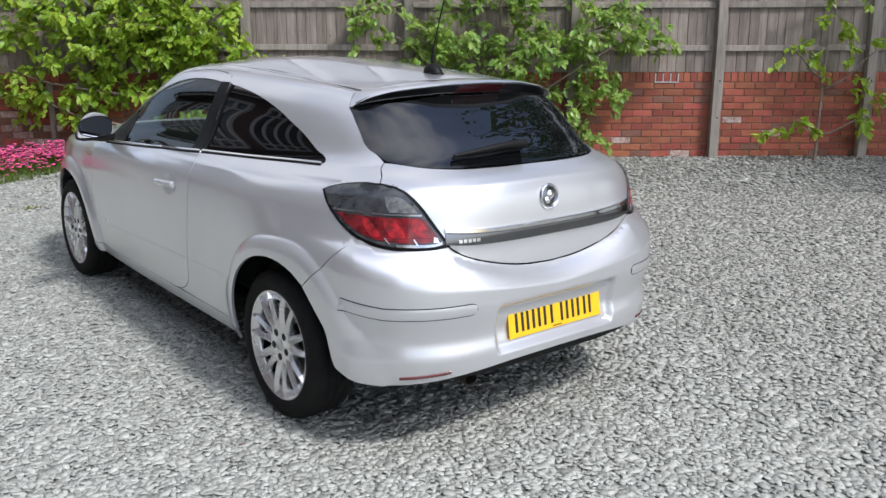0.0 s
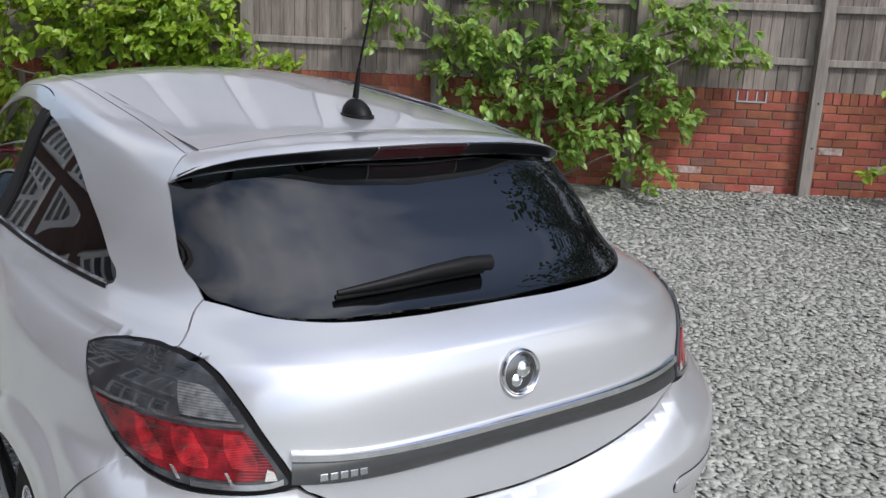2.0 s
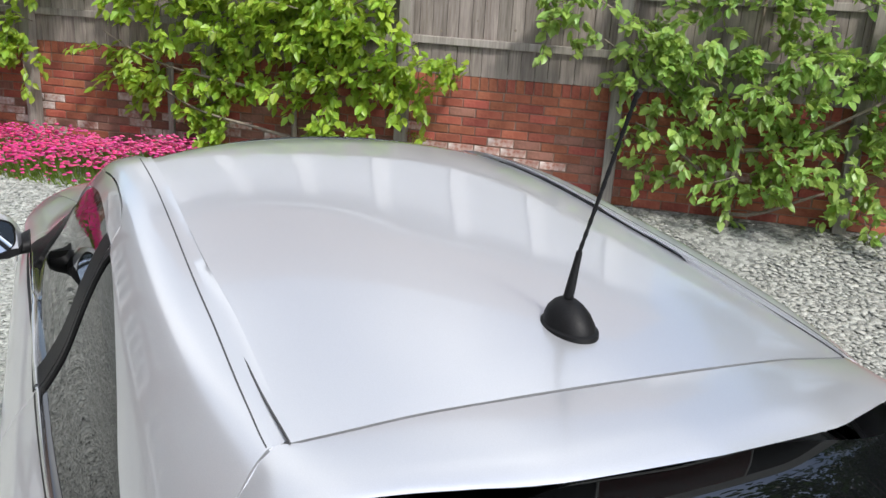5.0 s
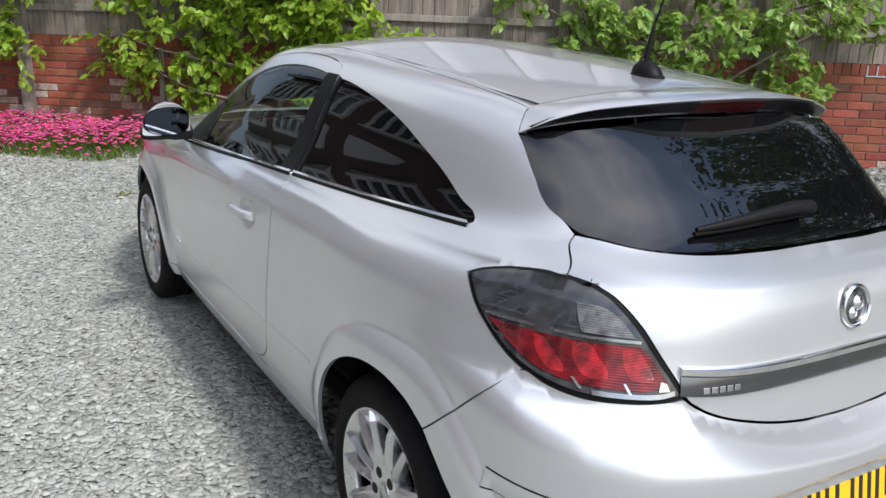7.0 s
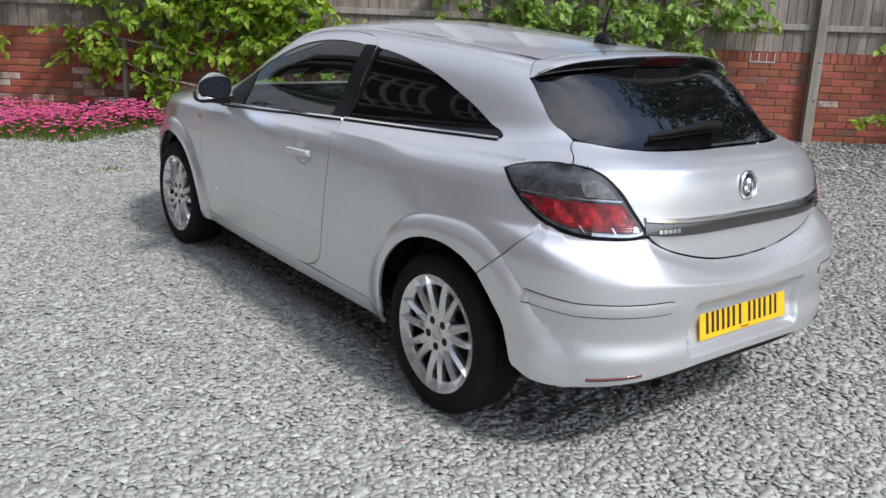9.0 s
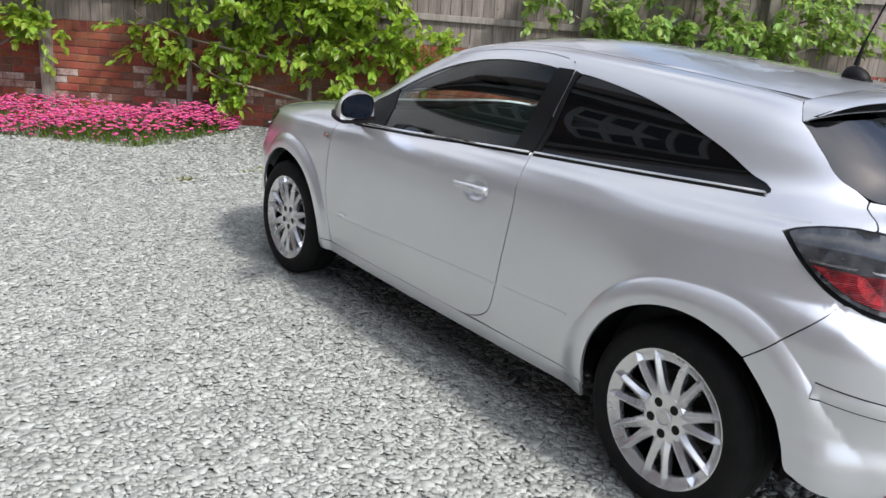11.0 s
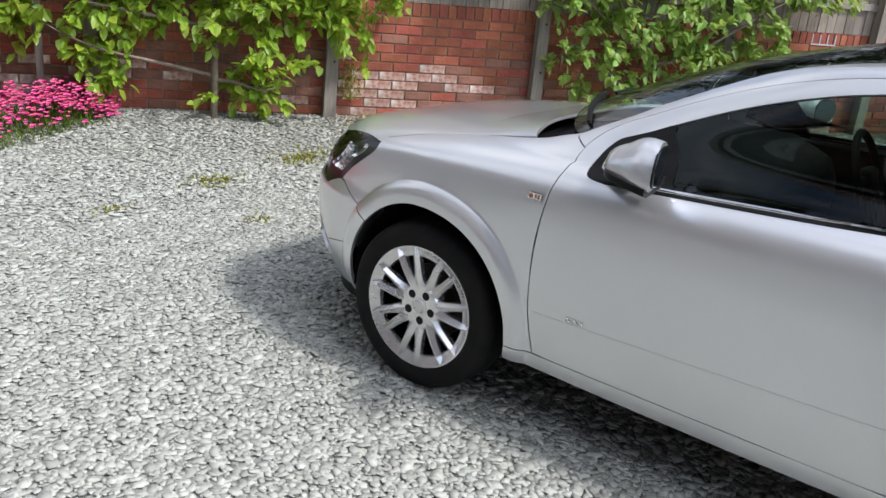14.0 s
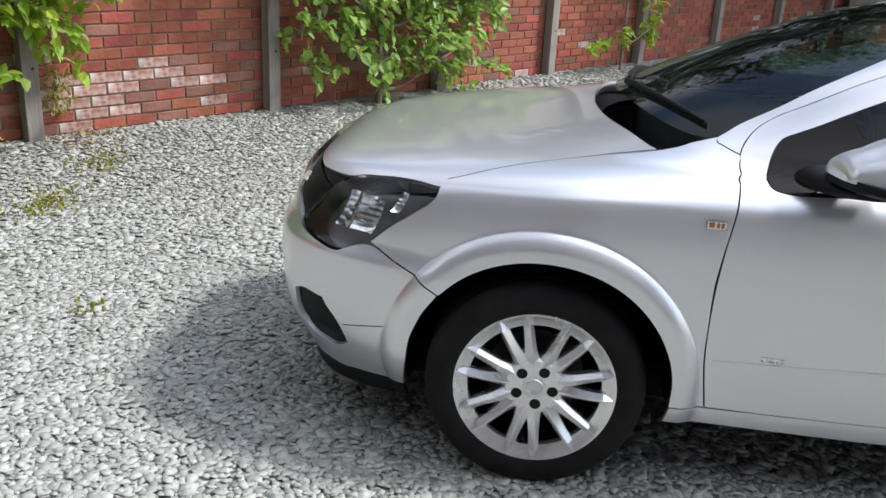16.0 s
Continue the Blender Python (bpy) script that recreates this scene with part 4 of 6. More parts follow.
    lathe(bm, [(0.0001, 0.0835), (0.005, 0.083), (0.0075, 0.078), (0.0075, 0.05)], 12, Matrix.Translation((0.170 * math.cos(2.69), 0.170 * math.sin(2.69), 0)))
    smooth(part("valve", bm, RUBBER, hub), 40)
    bm = bmesh.new()
    lathe(bm, [(0.03, 0.0), (0.139, 0.0), (0.139, -0.02), (0.03, -0.02)], 40)
    part("brake_disc", bm, DARK_METAL, hub)
    # an added black disc paints the shade behind the spokes
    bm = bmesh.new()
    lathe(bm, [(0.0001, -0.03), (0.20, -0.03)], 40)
    part("wheel_shade_disc", bm, UNDER, hub)
    return hub


for y in AXLES:
    for sign in (-1, 1):
        wheel("wheel", y, sign)

# underbody and wheel arches
bm = bmesh.new()
box(bm, (1.30, 3.55, 0.12), (0, 1.37, 0.28), bevel=0.03)
box(bm, (0.95, 0.5, 0.1), (0, -0.40, 0.36), bevel=0.03)
box(bm, (1.16, 0.75, 0.34), (0, 2.66, 0.66), bevel=0.05)
part("underbody", bm, UNDER, car)
for y in AXLES:
    for sign in (-1, 1):
        bm = bmesh.new()
        ring = []
        for a in np.linspace(-0.15, math.pi + 0.15, 22):
            ring.append([bm.verts.new((sign * x, y - 0.01 + r * math.cos(a), 0.325 + r * math.sin(a))) for x, r in ((0.45, 0.33), (0.60, 0.37), (0.775, 0.37))])
        for r0, r1 in zip(ring, ring[1:]):
            for k in range(2):
                bm.faces.new((r0[k], r0[k + 1], r1[k + 1], r1[k]))
        bmesh.ops.contextual_create(bm, geom=[r[0] for r in ring])
        smooth(part("arch_liner", bm, UNDER, car), 40)

# ---------------------------------------------------------------- the car's fittings
def loft(rows, mat, name, parent, label="", close=True, caps=True, angle=40):
    """Join rings of points."""
    bm = bmesh.new()
    vs = [[bm.verts.new(p) for p in row] for row in rows]
    n = len(vs[0])
    for a, b in zip(vs, vs[1:]):
        for i in range(n if close else n - 1):
            bm.faces.new((a[i], a[(i + 1) % n], b[(i + 1) % n], b[i]))
    if caps and close:
        bm.faces.new(vs[0])
        bm.faces.new(vs[-1])
    bmesh.ops.recalc_face_normals(bm, faces=bm.faces)
    return smooth(part(name, bm, mat, parent, label), angle)


# roof spoiler with the high brake lamp under its edge
CORNER, ELBOW, DITCH_END = (np.abs(skin(*[np.float64(c) for c in k])) * (1, 0, 1) + skin(*[np.float64(c) for c in k]) * (0, 1, 0) for k in (glass_left[0], S((-0.078, 1.295))[0], PILLAR_TOP[0]))
SX = (0.0, 0.2, 0.3, 0.4, 0.45, 0.5, 0.53, 0.5425)
edge_y = spline(SX, (-0.291, -0.276, -0.243, -0.205, -0.190, -0.172, -0.144, CORNER[1] - 0.003))
edge_z = spline(SX, (1.361, 1.355, 1.345, 1.331, 1.320, 1.304, 1.284, CORNER[2] + 0.001))
foot_y = spline(SX, (-0.226, -0.216, -0.180, -0.152, -0.142, -0.127, -0.112, CORNER[1] - 0.001))
foot_z = spline(SX, (1.315, 1.312, 1.303, 1.293, 1.287, 1.278, 1.270, CORNER[2]))
SEAM = [(0.0, -0.104), (0.2, -0.097), (0.3, -0.087), (0.4, -0.078), (0.455, -0.070)]
SEAM = [(x, y, float(roof_z(x, y))) for x, y in SEAM] + [tuple(DITCH_END), tuple(ELBOW), tuple(CORNER)]
for sign in (-1, 1):
    bm = bmesh.new()
    tube(bm, [(-sign * x, y, float(roof_z(x, y)) + 0.0006) for x, y in dense(ditch, 24)], 0.0017, 6)
    part("roof_seal", bm, SEAL_GREY, car)
seam_y = spline([p[0] for p in SEAM], [p[1] for p in SEAM])
seam_z = spline([p[0] for p in SEAM], [p[2] for p in SEAM])


def spoiler_section(x):
    """Ring round the spoiler at x: seam, upper face, edge, underside."""
    a = abs(x)
    A, E, G = (np.array((x, float(fy(a)), float(fz(a)))) for fy, fz in ((seam_y, seam_z), (edge_y, edge_z), (foot_y, foot_z)))
    slim = max(0.1, 1 - (a / 0.5425)**6)
    up = np.array((0, -0.2, 1.0))
    ring = [A, A + (E - A) * 0.3 + up * 0.0045 * slim, A + (E - A) * 0.65 + up * 0.0035 * slim, E + (A - E) * 0.08 + up * 0.0015 * slim, E + (0, 0, -0.004 * slim),
            E + (G - E) * 0.22 * slim + (0, 0.004 * slim, 0), G, (A + G) / 2 + (0, 0.01 * slim, -0.006 * slim)]
    return [tuple(p) for p in ring]


xs = np.concatenate([[-0.5424, -0.538], np.linspace(-0.53, 0.53, 41), [0.538, 0.5424]])
spoiler = loft([spoiler_section(x) for x in xs], PAINT, "roof_spoiler", car, angle=28)


def under_edge(x, k, out):
    """A point on the spoiler's underside, k from its edge to the glass."""
    ring = spoiler_section(x)
    a, b = np.array(ring[5]), np.array(ring[6])
    return a + (b - a) * k + np.array((0, -0.6, -0.8)) * out


def under_piece(name, x0, x1, k0, k1, out, mat, label="", n=40):
    rows = []
    for x in np.linspace(x0, x1, n):
        rows.append([tuple(under_edge(x, k, h)) for k, h in ((k0, -0.006), (k0, out), ((k0 + k1) / 2, out * 1.15), (k1, out), (k1, -0.006))])
    loft(rows, mat, name, spoiler, label, angle=40)


under_piece("spoiler_trim", -0.532, 0.532, 0.02, 0.96, 0.0015, SATIN_BLACK, "black band under the spoiler edge")
under_piece("brake_lamp", -0.118, 0.128, 0.04, 0.92, 0.0035, LAMP_DARKRED, "dark red high brake lamp", 14)
for x in (-0.119, 0.129):
    under_piece("lamp_end", x - 0.002, x + 0.002, 0.02, 0.95, 0.004, DULL_CHROME, n=2)
under_piece("glass_seal", -0.538, 0.538, 0.93, 1.0, 0.0030, DULL_CHROME, "thin grey line above the glass")

# aerial
bm = bmesh.new()
lathe(bm, [(0.040, -0.004), (0.040, 0.003), (0.036, 0.005), (0.035, 0.012), (0.030, 0.024), (0.021, 0.035), (0.013, 0.041), (0.0001, 0.043)], 28)
for v in bm.verts:
    v.co.y *= 1.40
    v.co.y += v.co.z * 0.25
aerial = smooth(part("aerial_base", bm, BLACK_TRIM, car, "black rubber aerial foot"), 40)
aerial.matrix_local = Matrix.Translation((0, 0.055, float(roof_z(np.float64(0), np.float64(0.055)))))
bm = bmesh.new()
AERIAL = [Vector((0, 0.012, 0.045)), Vector((0, -0.002, 0.122)), Vector((0, -0.085, 0.365))]
tube(bm, [AERIAL[0].lerp(AERIAL[1], k / 3) for k in range(4)], [0.0085, 0.0075, 0.006, 0.005], 10)
tube(bm, [AERIAL[1].lerp(AERIAL[2], k / 24) for k in range(25)], [0.0036 if k % 2 else 0.0028 for k in range(25)], 8)
tube(bm, [AERIAL[2], AERIAL[2] + Vector((0, -0.007, 0.0075))], [0.005, 0.004], 8)
smooth(part("aerial_rod", bm, BLACK_TRIM, aerial, "thin black whip aerial"), 40)


def on_skin(coord, lift=0.0, turn=0.0):
    """A pose on the skin: x along it, y up it, z out of it."""
    a, q = coord
    p, n = skin(a, q), skin_normal(a, q)
    z = Vector(n)
    x = Vector((0, 0, 1)).cross(z).normalized()
    m = Matrix((x, z.cross(x), z)).transposed().to_4x4()
    m.translation = Vector(p) + z * lift
    return m @ Matrix.Rotation(turn, 4, "Z")


# tailgate emblem and lettering stand-ins
m = on_skin(rear_at(-0.014, 0.946), 0.001) @ Matrix.Scale(1.1, 4)
bm = bmesh.new()
lathe(bm, [(0.036, 0.0), (0.037, 0.006), (0.041, 0.009), (0.045, 0.006), (0.046, 0.0)], 48, m)
badge = smooth(part("emblem", bm, CHROME, car, "round chrome tailgate emblem"), 50)
bm = bmesh.new()
lathe(bm, [(0.0001, 0.004), (0.030, 0.0035), (0.036, 0.001)], 40, m)
smooth(part("emblem_disc", bm, SMOKED_AND_SHADE, badge), 50)
bm = bmesh.new()
lathe(bm, [(0.0001, 0.010), (0.012, 0.009), (0.017, 0.003)], 9, m @ Matrix.Translation((0.006, 0.006, 0)))
lathe(bm, [(0.0001, 0.009), (0.008, 0.008), (0.014, 0.003)], 7, m @ Matrix.Translation((-0.010, -0.013, 0)))
smooth(part("emblem_boss", bm, CHROME, badge), 50)
bm = bmesh.new()
for k in range(5):
    box(bm, (0.0145, 0.0125, 0.002), tuple((on_skin(rear_at(-0.452 + 0.0185 * k, 0.824), 0.0050)).translation), on_skin(rear_at(-0.452 + 0.0185 * k, 0.824)).to_3x3(), 0.0008)
part("lettering", bm, DULL_CHROME, car, "row of small raised chrome bars")
for sign in (-1, 1):
    mm = on_skin(side_at(2.0, 0.474), 0.001)
    if sign > 0:
        mm = Matrix.Diagonal((-1, 1, 1, 1)) @ mm
    bm = bmesh.new()
    for bx, wide in ((-0.022, 0.022), (0.004, 0.024), (0.025, 0.010)):
        box(bm, (wide, 0.0035, 0.005), (bx, 0.0065, 0), None, 0.001)
        box(bm, (wide, 0.0035, 0.005), (bx + 0.002, -0.0055, 0), None, 0.001)
        box(bm, (0.005, 0.014, 0.006), (bx + 0.001, 0, 0), Matrix.Rotation(radians(40), 3, "Z"), 0.001)
    bmesh.ops.transform(bm, matrix=mm, verts=bm.verts)
    bmesh.ops.recalc_face_normals(bm, faces=bm.faces)
    part("trim_badge", bm, CHROME, car, "small chrome trim badge on the door")

# number plate: yellow, its characters as plain bars
mp = Matrix.Translation((0.008, -0.735, 0.480)) @ Matrix.Rotation(radians(90 - 10), 4, "X")
bm = bmesh.new()
box(bm, (0.52, 0.111, 0.006), (0, 0, 0), None, 0.002)
plate = part("number_plate", bm, PLATE_YELLOW, car, "yellow rear number plate with black bars")
plate.matrix_local = mp
for k, x in enumerate((-0.205, -0.145, -0.082, -0.028, 0.045, 0.11, 0.18)):
    for d in ((-0.016, 0.016) if k != 3 else (0,)):
        bm = bmesh.new()
        box(bm, (0.013, 0.074, 0.002), (x + d, 0.002, 0.0037))
        part("bar", bm, PLATE_BLACK, plate)
bm = bmesh.new()
box(bm, (0.05, 0.004, 0.001), (0.0, -0.047, 0.0036))
part("maker_line", bm, PLATE_BLACK, plate)

# rear wiper
bm = bmesh.new()
pts = [Vector(skin(*rear_at(x, z))) + Vector(skin_normal(*rear_at(x, z))) * h for x, z, h in ((0.03, 1.105, 0.028), (-0.03, 1.106, 0.032), (-0.12, 1.103, 0.03), (-0.24, 1.096, 0.024), (-0.335, 1.091, 0.016))]
tube(bm, pts, [0.018, 0.017, 0.014, 0.010, 0.006], 10)
arm = smooth(part("rear_wiper", bm, BLACK_TRIM, car, "black rear wiper lying on the glass"), 50)
bm = bmesh.new()
pts = [Vector(skin(*rear_at(x, z))) + Vector(skin_normal(*rear_at(x, z))) * 0.008 for x, z in ((0.02, 1.101), (-0.1, 1.098), (-0.22, 1.093), (-0.34, 1.088))]
tube(bm, pts, 0.006, 8)
smooth(part("wiper_blade", bm, RUBBER, arm), 50)

# low reflectors, exhaust
strip("rear_reflector", dense(R((-0.645, 0.340), (-0.58, 0.349), (-0.51, 0.3585))), 0.011, LAMP_DARKRED, 0.005, "narrow red rear reflector")
bm = bmesh.new()
lathe(bm, [(0.026, 0.0), (0.029, 0.0), (0.029, 0.16), (0.026, 0.16), (0.026, 0.0)], 24, Matrix.Translation((-0.405, -0.700, 0.290)) @ Matrix.Rotation(radians(-90), 4, "X") @ Matrix.Rotation(radians(6), 4, "Y"))
exhaust = smooth(part("exhaust_pipe", bm, DARK_METAL, car, "sooty steel exhaust pipe"), 40)
bm = bmesh.new()
lathe(bm, [(0.0001, 0.0), (0.06, 0.01), (0.075, 0.04), (0.075, 0.32), (0.06, 0.35), (0.0001, 0.36)], 20, Matrix.Translation((-0.30, -0.52, 0.30)) @ Matrix.Rotation(radians(90), 4, "Y"))
smooth(part("silencer", bm, DARK_METAL, car), 40)

# door handles, side repeaters, mirrors
MIRROR_GLASS = material("mirror_glass", (0.42, 0.46, 0.52), 0.02, 1.0)
for sign in (-1, 1):
    door = doors[0 if sign < 0 else 1]
    rows = []
    for k in np.linspace(0, 1, 15):
        y = 1.125 - 0.205 * k
        z = 0.832 + 0.006 * k + 0.004 * math.sin(k * math.pi)
        out = 0.004 + 0.022 * math.sin(min(1, k * 4, (1 - k) * 4) * math.pi / 2)
        hgt = 0.011 + 0.004 * k
        x = abs(float(plain_skin(*[np.float64(c) for c in side_at(y, z)])[0])) + out
        rows.append([(sign * (x + dx), y, z + dz) for dx, dz in ((-0.014, -hgt), (-0.004, -hgt), (0.002, -hgt * 0.55), (0.004, 0.0), (0.002, hgt * 0.55), (-0.004, hgt), (-0.014, hgt))])
    handle = loft(rows, PAINT, "door_handle", door, "body-coloured pull handle", angle=60)
    rr = on_skin(side_at(2.203, 0.832), 0.0)
    if sign > 0:
        rr = Matrix.Diagonal((-1, 1, 1, 1)) @ rr
    bm = bmesh.new()
    box(bm, (0.054, 0.026, 0.012), (0, 0, 0.0), None, 0.005)
    bmesh.ops.transform(bm, matrix=rr, verts=bm.verts)
    bmesh.ops.recalc_face_normals(bm, faces=bm.faces)
    rep = smooth(part("side_repeater", bm, LAMP_CLEAR, car, "clear side indicator with amber bulb"), 50)
    for bx, wide in ((-0.013, 0.013), (0.004, 0.007), (0.015, 0.008)):
        bm = bmesh.new()
        box(bm, (wide, 0.013, 0.003), (bx, 0, 0.0072), None, 0.001)
        bmesh.ops.transform(bm, matrix=rr, verts=bm.verts)
        bmesh.ops.recalc_face_normals(bm, faces=bm.faces)
        part("bulb", bm, AMBER, rep)
    bm = bmesh.new()
    box(bm, (0.048, 0.020, 0.002), (0, 0, 0.0062), None)
    bmesh.ops.transform(bm, matrix=rr, verts=bm.verts)
    bmesh.ops.recalc_face_normals(bm, faces=bm.faces)
    part("reflector", bm, LAMP_MIRROR, rep)

    mirror = new("door_mirror")
    mirror.parent = door
    tagged(mirror, "body-coloured door mirror with black base")
    rows = []
    for k in np.linspace(0, 1, 20):
        y = 1.796 + 0.165 * k
        s = max(0.0, 1 - k * 0.998)**0.40 * (0.93 + 0.14 * math.sin(math.pi * min(1.0, 1.6 * k)))
        ring = []
        for a in np.linspace(0, math.tau, 36, endpoint=False):
            c, d = math.cos(a), math.sin(a)
            e = 0.90 if c > 0 and d > 0 else 0.66
            px = 0.104 * math.copysign(abs(c)**e, c) * (0.45 + 0.55 * s)
            pz = math.copysign(abs(d)**e, d) * (0.121 * (0.10 + 0.90 * s) if d > 0 else 0.012 * (0.25 + 0.75 * s))
            if d > 0:
                pz *= 1 - 0.16 * max(0.0, px / 0.104)**1.3 - (0.04 + 0.40 * k**0.8) * max(0.0, -px / 0.104)**1.2
            ring.append((sign * (0.920 + px - 0.030 * k), y - 0.020 * px / 0.1, 0.986 + pz + 0.012 * k))
        rows.append(ring)
    loft(rows, PAINT, "mirror_cap", mirror, angle=45)
    rows = []
    for y, f in ((1.7965, 0.93), (1.7930, 0.92), (1.7930, 0.87)):
        rows.append([(sign * (0.920 + 0.104 * f * math.copysign(abs(math.cos(a))**0.66, math.cos(a))), y - 0.0208 * math.cos(a), 1.030 + 0.062 * f * math.copysign(abs(math.sin(a))**0.66, math.sin(a)) * (1 - 0.24 * max(0, math.cos(a)))) for a in np.linspace(0, math.tau, 28, endpoint=False)])
    loft(rows, BLACK_TRIM, "mirror_rim", mirror, angle=40)
    rows = [[(x, y - 0.0015, z) for x, y, z in rows[-1]], [(x, y - 0.0025, z) for x, y, z in rows[-1]]]
    loft(rows, MIRROR_GLASS, "mirror_glass", mirror)
    base = [(0.93, 1.870, 0.962, 0.055, 0.012), (0.87, 1.90, 0.955, 0.055, 0.018), (0.825, 1.935, 0.960, 0.06, 0.028), (0.79, 1.955, 0.965, 0.07, 0.034)]
    rows = [[(sign * x, y + w * math.cos(a), z + h * math.sin(a)) for a in np.linspace(0, math.tau, 16, endpoint=False)] for x, y, z, w, h in base]
    loft(rows, BLACK_TRIM, "mirror_foot", mirror, angle=50)
    rows = []
    for k in np.linspace(0, 1, 10):
        y = 1.798 + 0.155 * k
        s = math.sqrt(max(0.0, 1 - (k * 0.99)**2.6))
        rows.append([(sign * (0.920 - 0.02 * k + c * 0.105 * (0.4 + 0.6 * s)), y - 0.014 * c, 0.960 + 0.016 * k - 0.004 * (1 - abs(c)**3) * s + d) for c, d in ((-1, 0.008), (-0.7, 0.0), (0, 0.0), (0.7, 0.0), (1, 0.008), (1.0, 0.026), (0.7, 0.028), (-0.7, 0.028), (-1.0, 0.026))])
    loft(rows, BLACK_TRIM, "mirror_underside", mirror, angle=50)

# bright cells and clear foot of the tail lamps
for ob, flip in zip(lamps, (1, -1)):
    for x0, x1 in ((-0.715, -0.690), (-0.672, -0.632), (-0.604, -0.562)):
        ring = marks(rear_at, [(x0 + 0.010, 0.846), (x1 + 0.004, 0.842), (x1 + 0.006, 0.858), (x1 - 0.004, 0.884), (x1 - 0.012, 0.906), (x0 + 0.004, 0.906), (x0 + 0.002, 0.880)])
        v, f = fill(rounded(unroll(ring), 0.01), (), 0.012)
        a, q = reroll(v)
        nn = skin_normal(a, q)
        sheet("bulb_cell", skin(a, q) + nn * 0.0092, nn, f, LAMP_BRIGHT, ob, "brighter red bulb cell", 0.001, mirror=flip < 0)
    for line in ([(a, q + 0.004) for a, q in RED_TOP],):
        uv = unroll(line)
        ring = np.concatenate([uv + (0, 0.0022), uv[::-1] - (0, 0.0022)])
        v, f = fill(ring, (), 0.012)
        a, q = reroll(v)
        nn = skin_normal(a, q)
        sheet("bright_line", skin(a, q) + nn * 0.0092, nn, f, DULL_CHROME, ob, "pale line above the red lens", 0.002, mirror=flip < 0)
    v, f = fill(rounded(unroll(R((-0.655, 0.928), (-0.580, 0.928), (-0.592, 0.952), (-0.612, 0.975), (-0.648, 0.978))), 0.01), (), 0.012)
    a, q = reroll(v)
    nn = skin_normal(a, q)
    sheet("ribbed_lens", skin(a, q) + nn * 0.0088, nn, f, LAMP_GREY, ob, "pale grey ribbed reversing lens", 0.001, mirror=flip < 0)
    line = R((-0.655, 0.8145), (-0.62, 0.814), (-0.54, 0.818), (-0.520, 0.824))
    uv = unroll(dense(line, 14))
    ring = np.concatenate([uv + (0, 0.0035), uv[::-1] - (0, 0.0035)])
    v, f = fill(ring, (), 0.012)
    a, q = reroll(v)
    nn = skin_normal(a, q)
    sheet("clear_foot", skin(a, q) + nn * 0.0085, nn, f, DULL_CHROME, ob, "clear lower edge of the lamp", 0.002, mirror=flip < 0)

# small clear facets along the foot of the tail lamps
for ob, flip in zip(lamps, (1, -1)):
    for ring in ([(-0.549, 0.826), (-0.529, 0.827), (-0.533, 0.842), (-0.543, 0.846)], [(-0.672, 0.818), (-0.667, 0.818), (-0.674, 0.838), (-0.678, 0.838)], [(-0.600, 0.818), (-0.595, 0.818), (-0.602, 0.838), (-0.606, 0.838)]):
        v, f = fill(unroll(marks(rear_at, ring)), (), 0.012)
        a, q = reroll(v)
        nn = skin_normal(a, q)
        sheet("clear_facet", skin(a, q) + nn * 0.0094, nn, f, LAMP_MIRROR, ob, "small clear facet in the lamp", 0.001, mirror=flip < 0)

# headlamp internals
for ob, sign in zip(heads, (-1, 1)):
    for y, z, w, h, inset, nm in ((3.190, 0.735, 0.052, 0.105, 0.016, "reflector"), (3.125, 0.735, 0.078, 0.100, 0.006, "reflector"), (3.030, 0.785, 0.026, 0.060, 0.005, "indicator")):
        a, q = side_at(y, z)
        mm = on_skin((a, q), -inset)
        rows = []
        for i, k in enumerate(np.linspace(-1, 1, 13)):
            rows.append([mm @ Vector((x * w, k * h / 2, -0.020 * k - 0.010 * (1 - k * k) - 0.008 * (1 - x * x * 4) + 0.0022 * (i % 2))) for x in np.linspace(-0.5, 0.5, 6)])
        if sign > 0:
            rows = [[Vector((-v.x, v.y, v.z)) for v in r] for r in rows]
        loft(rows, LAMP_MIRROR, nm, ob, "bright headlamp reflector", close=False, angle=20)

# front wipers
for x0, y0, x1, y1, name in ((-0.06, 2.385, -0.53, 2.215, "wiper"), (0.50, 2.24, 0.0, 2.375, "wiper")):
    bm = bmesh.new()
    pts = []
    for k in np.linspace(0, 1, 8):
        x, y = x0 + (x1 - x0) * k, y0 + (y1 - y0) * k + 0.02 * math.sin(k * math.pi)
        pts.append((x, y, float(screen_z(np.float64(x), np.float64(y))) + 0.012 - 0.002 * k))
    tube(bm, pts, [0.013, 0.011, 0.010, 0.009, 0.008, 0.0075, 0.007, 0.005], 8)
    w = smooth(part(name, bm, BLACK_TRIM, car, "black windscreen wiper"), 50)
    bm = bmesh.new()
    tube(bm, [(x, y - 0.006, z - 0.007) for x, y, z in pts[1:]], 0.006, 6)
    part("wiper_blade", bm, RUBBER, w)

# ---------------------------------------------------------------- the cabin
def cushion(rows, mat, name, parent, label=""):
    return loft(rows, mat, name, parent, label, angle=60)


def rounded_ring(cx, cy, cz, rx, rz, n=20, power=0.6, tilt=0.0):
    out = []
    for a in np.linspace(0, math.tau, n, endpoint=False):
        c, s = math.cos(a), math.sin(a)
        out.append((cx + rx * math.copysign(abs(c)**power, c), cy, cz + rz * math.copysign(abs(s)**power, s)))
    return out


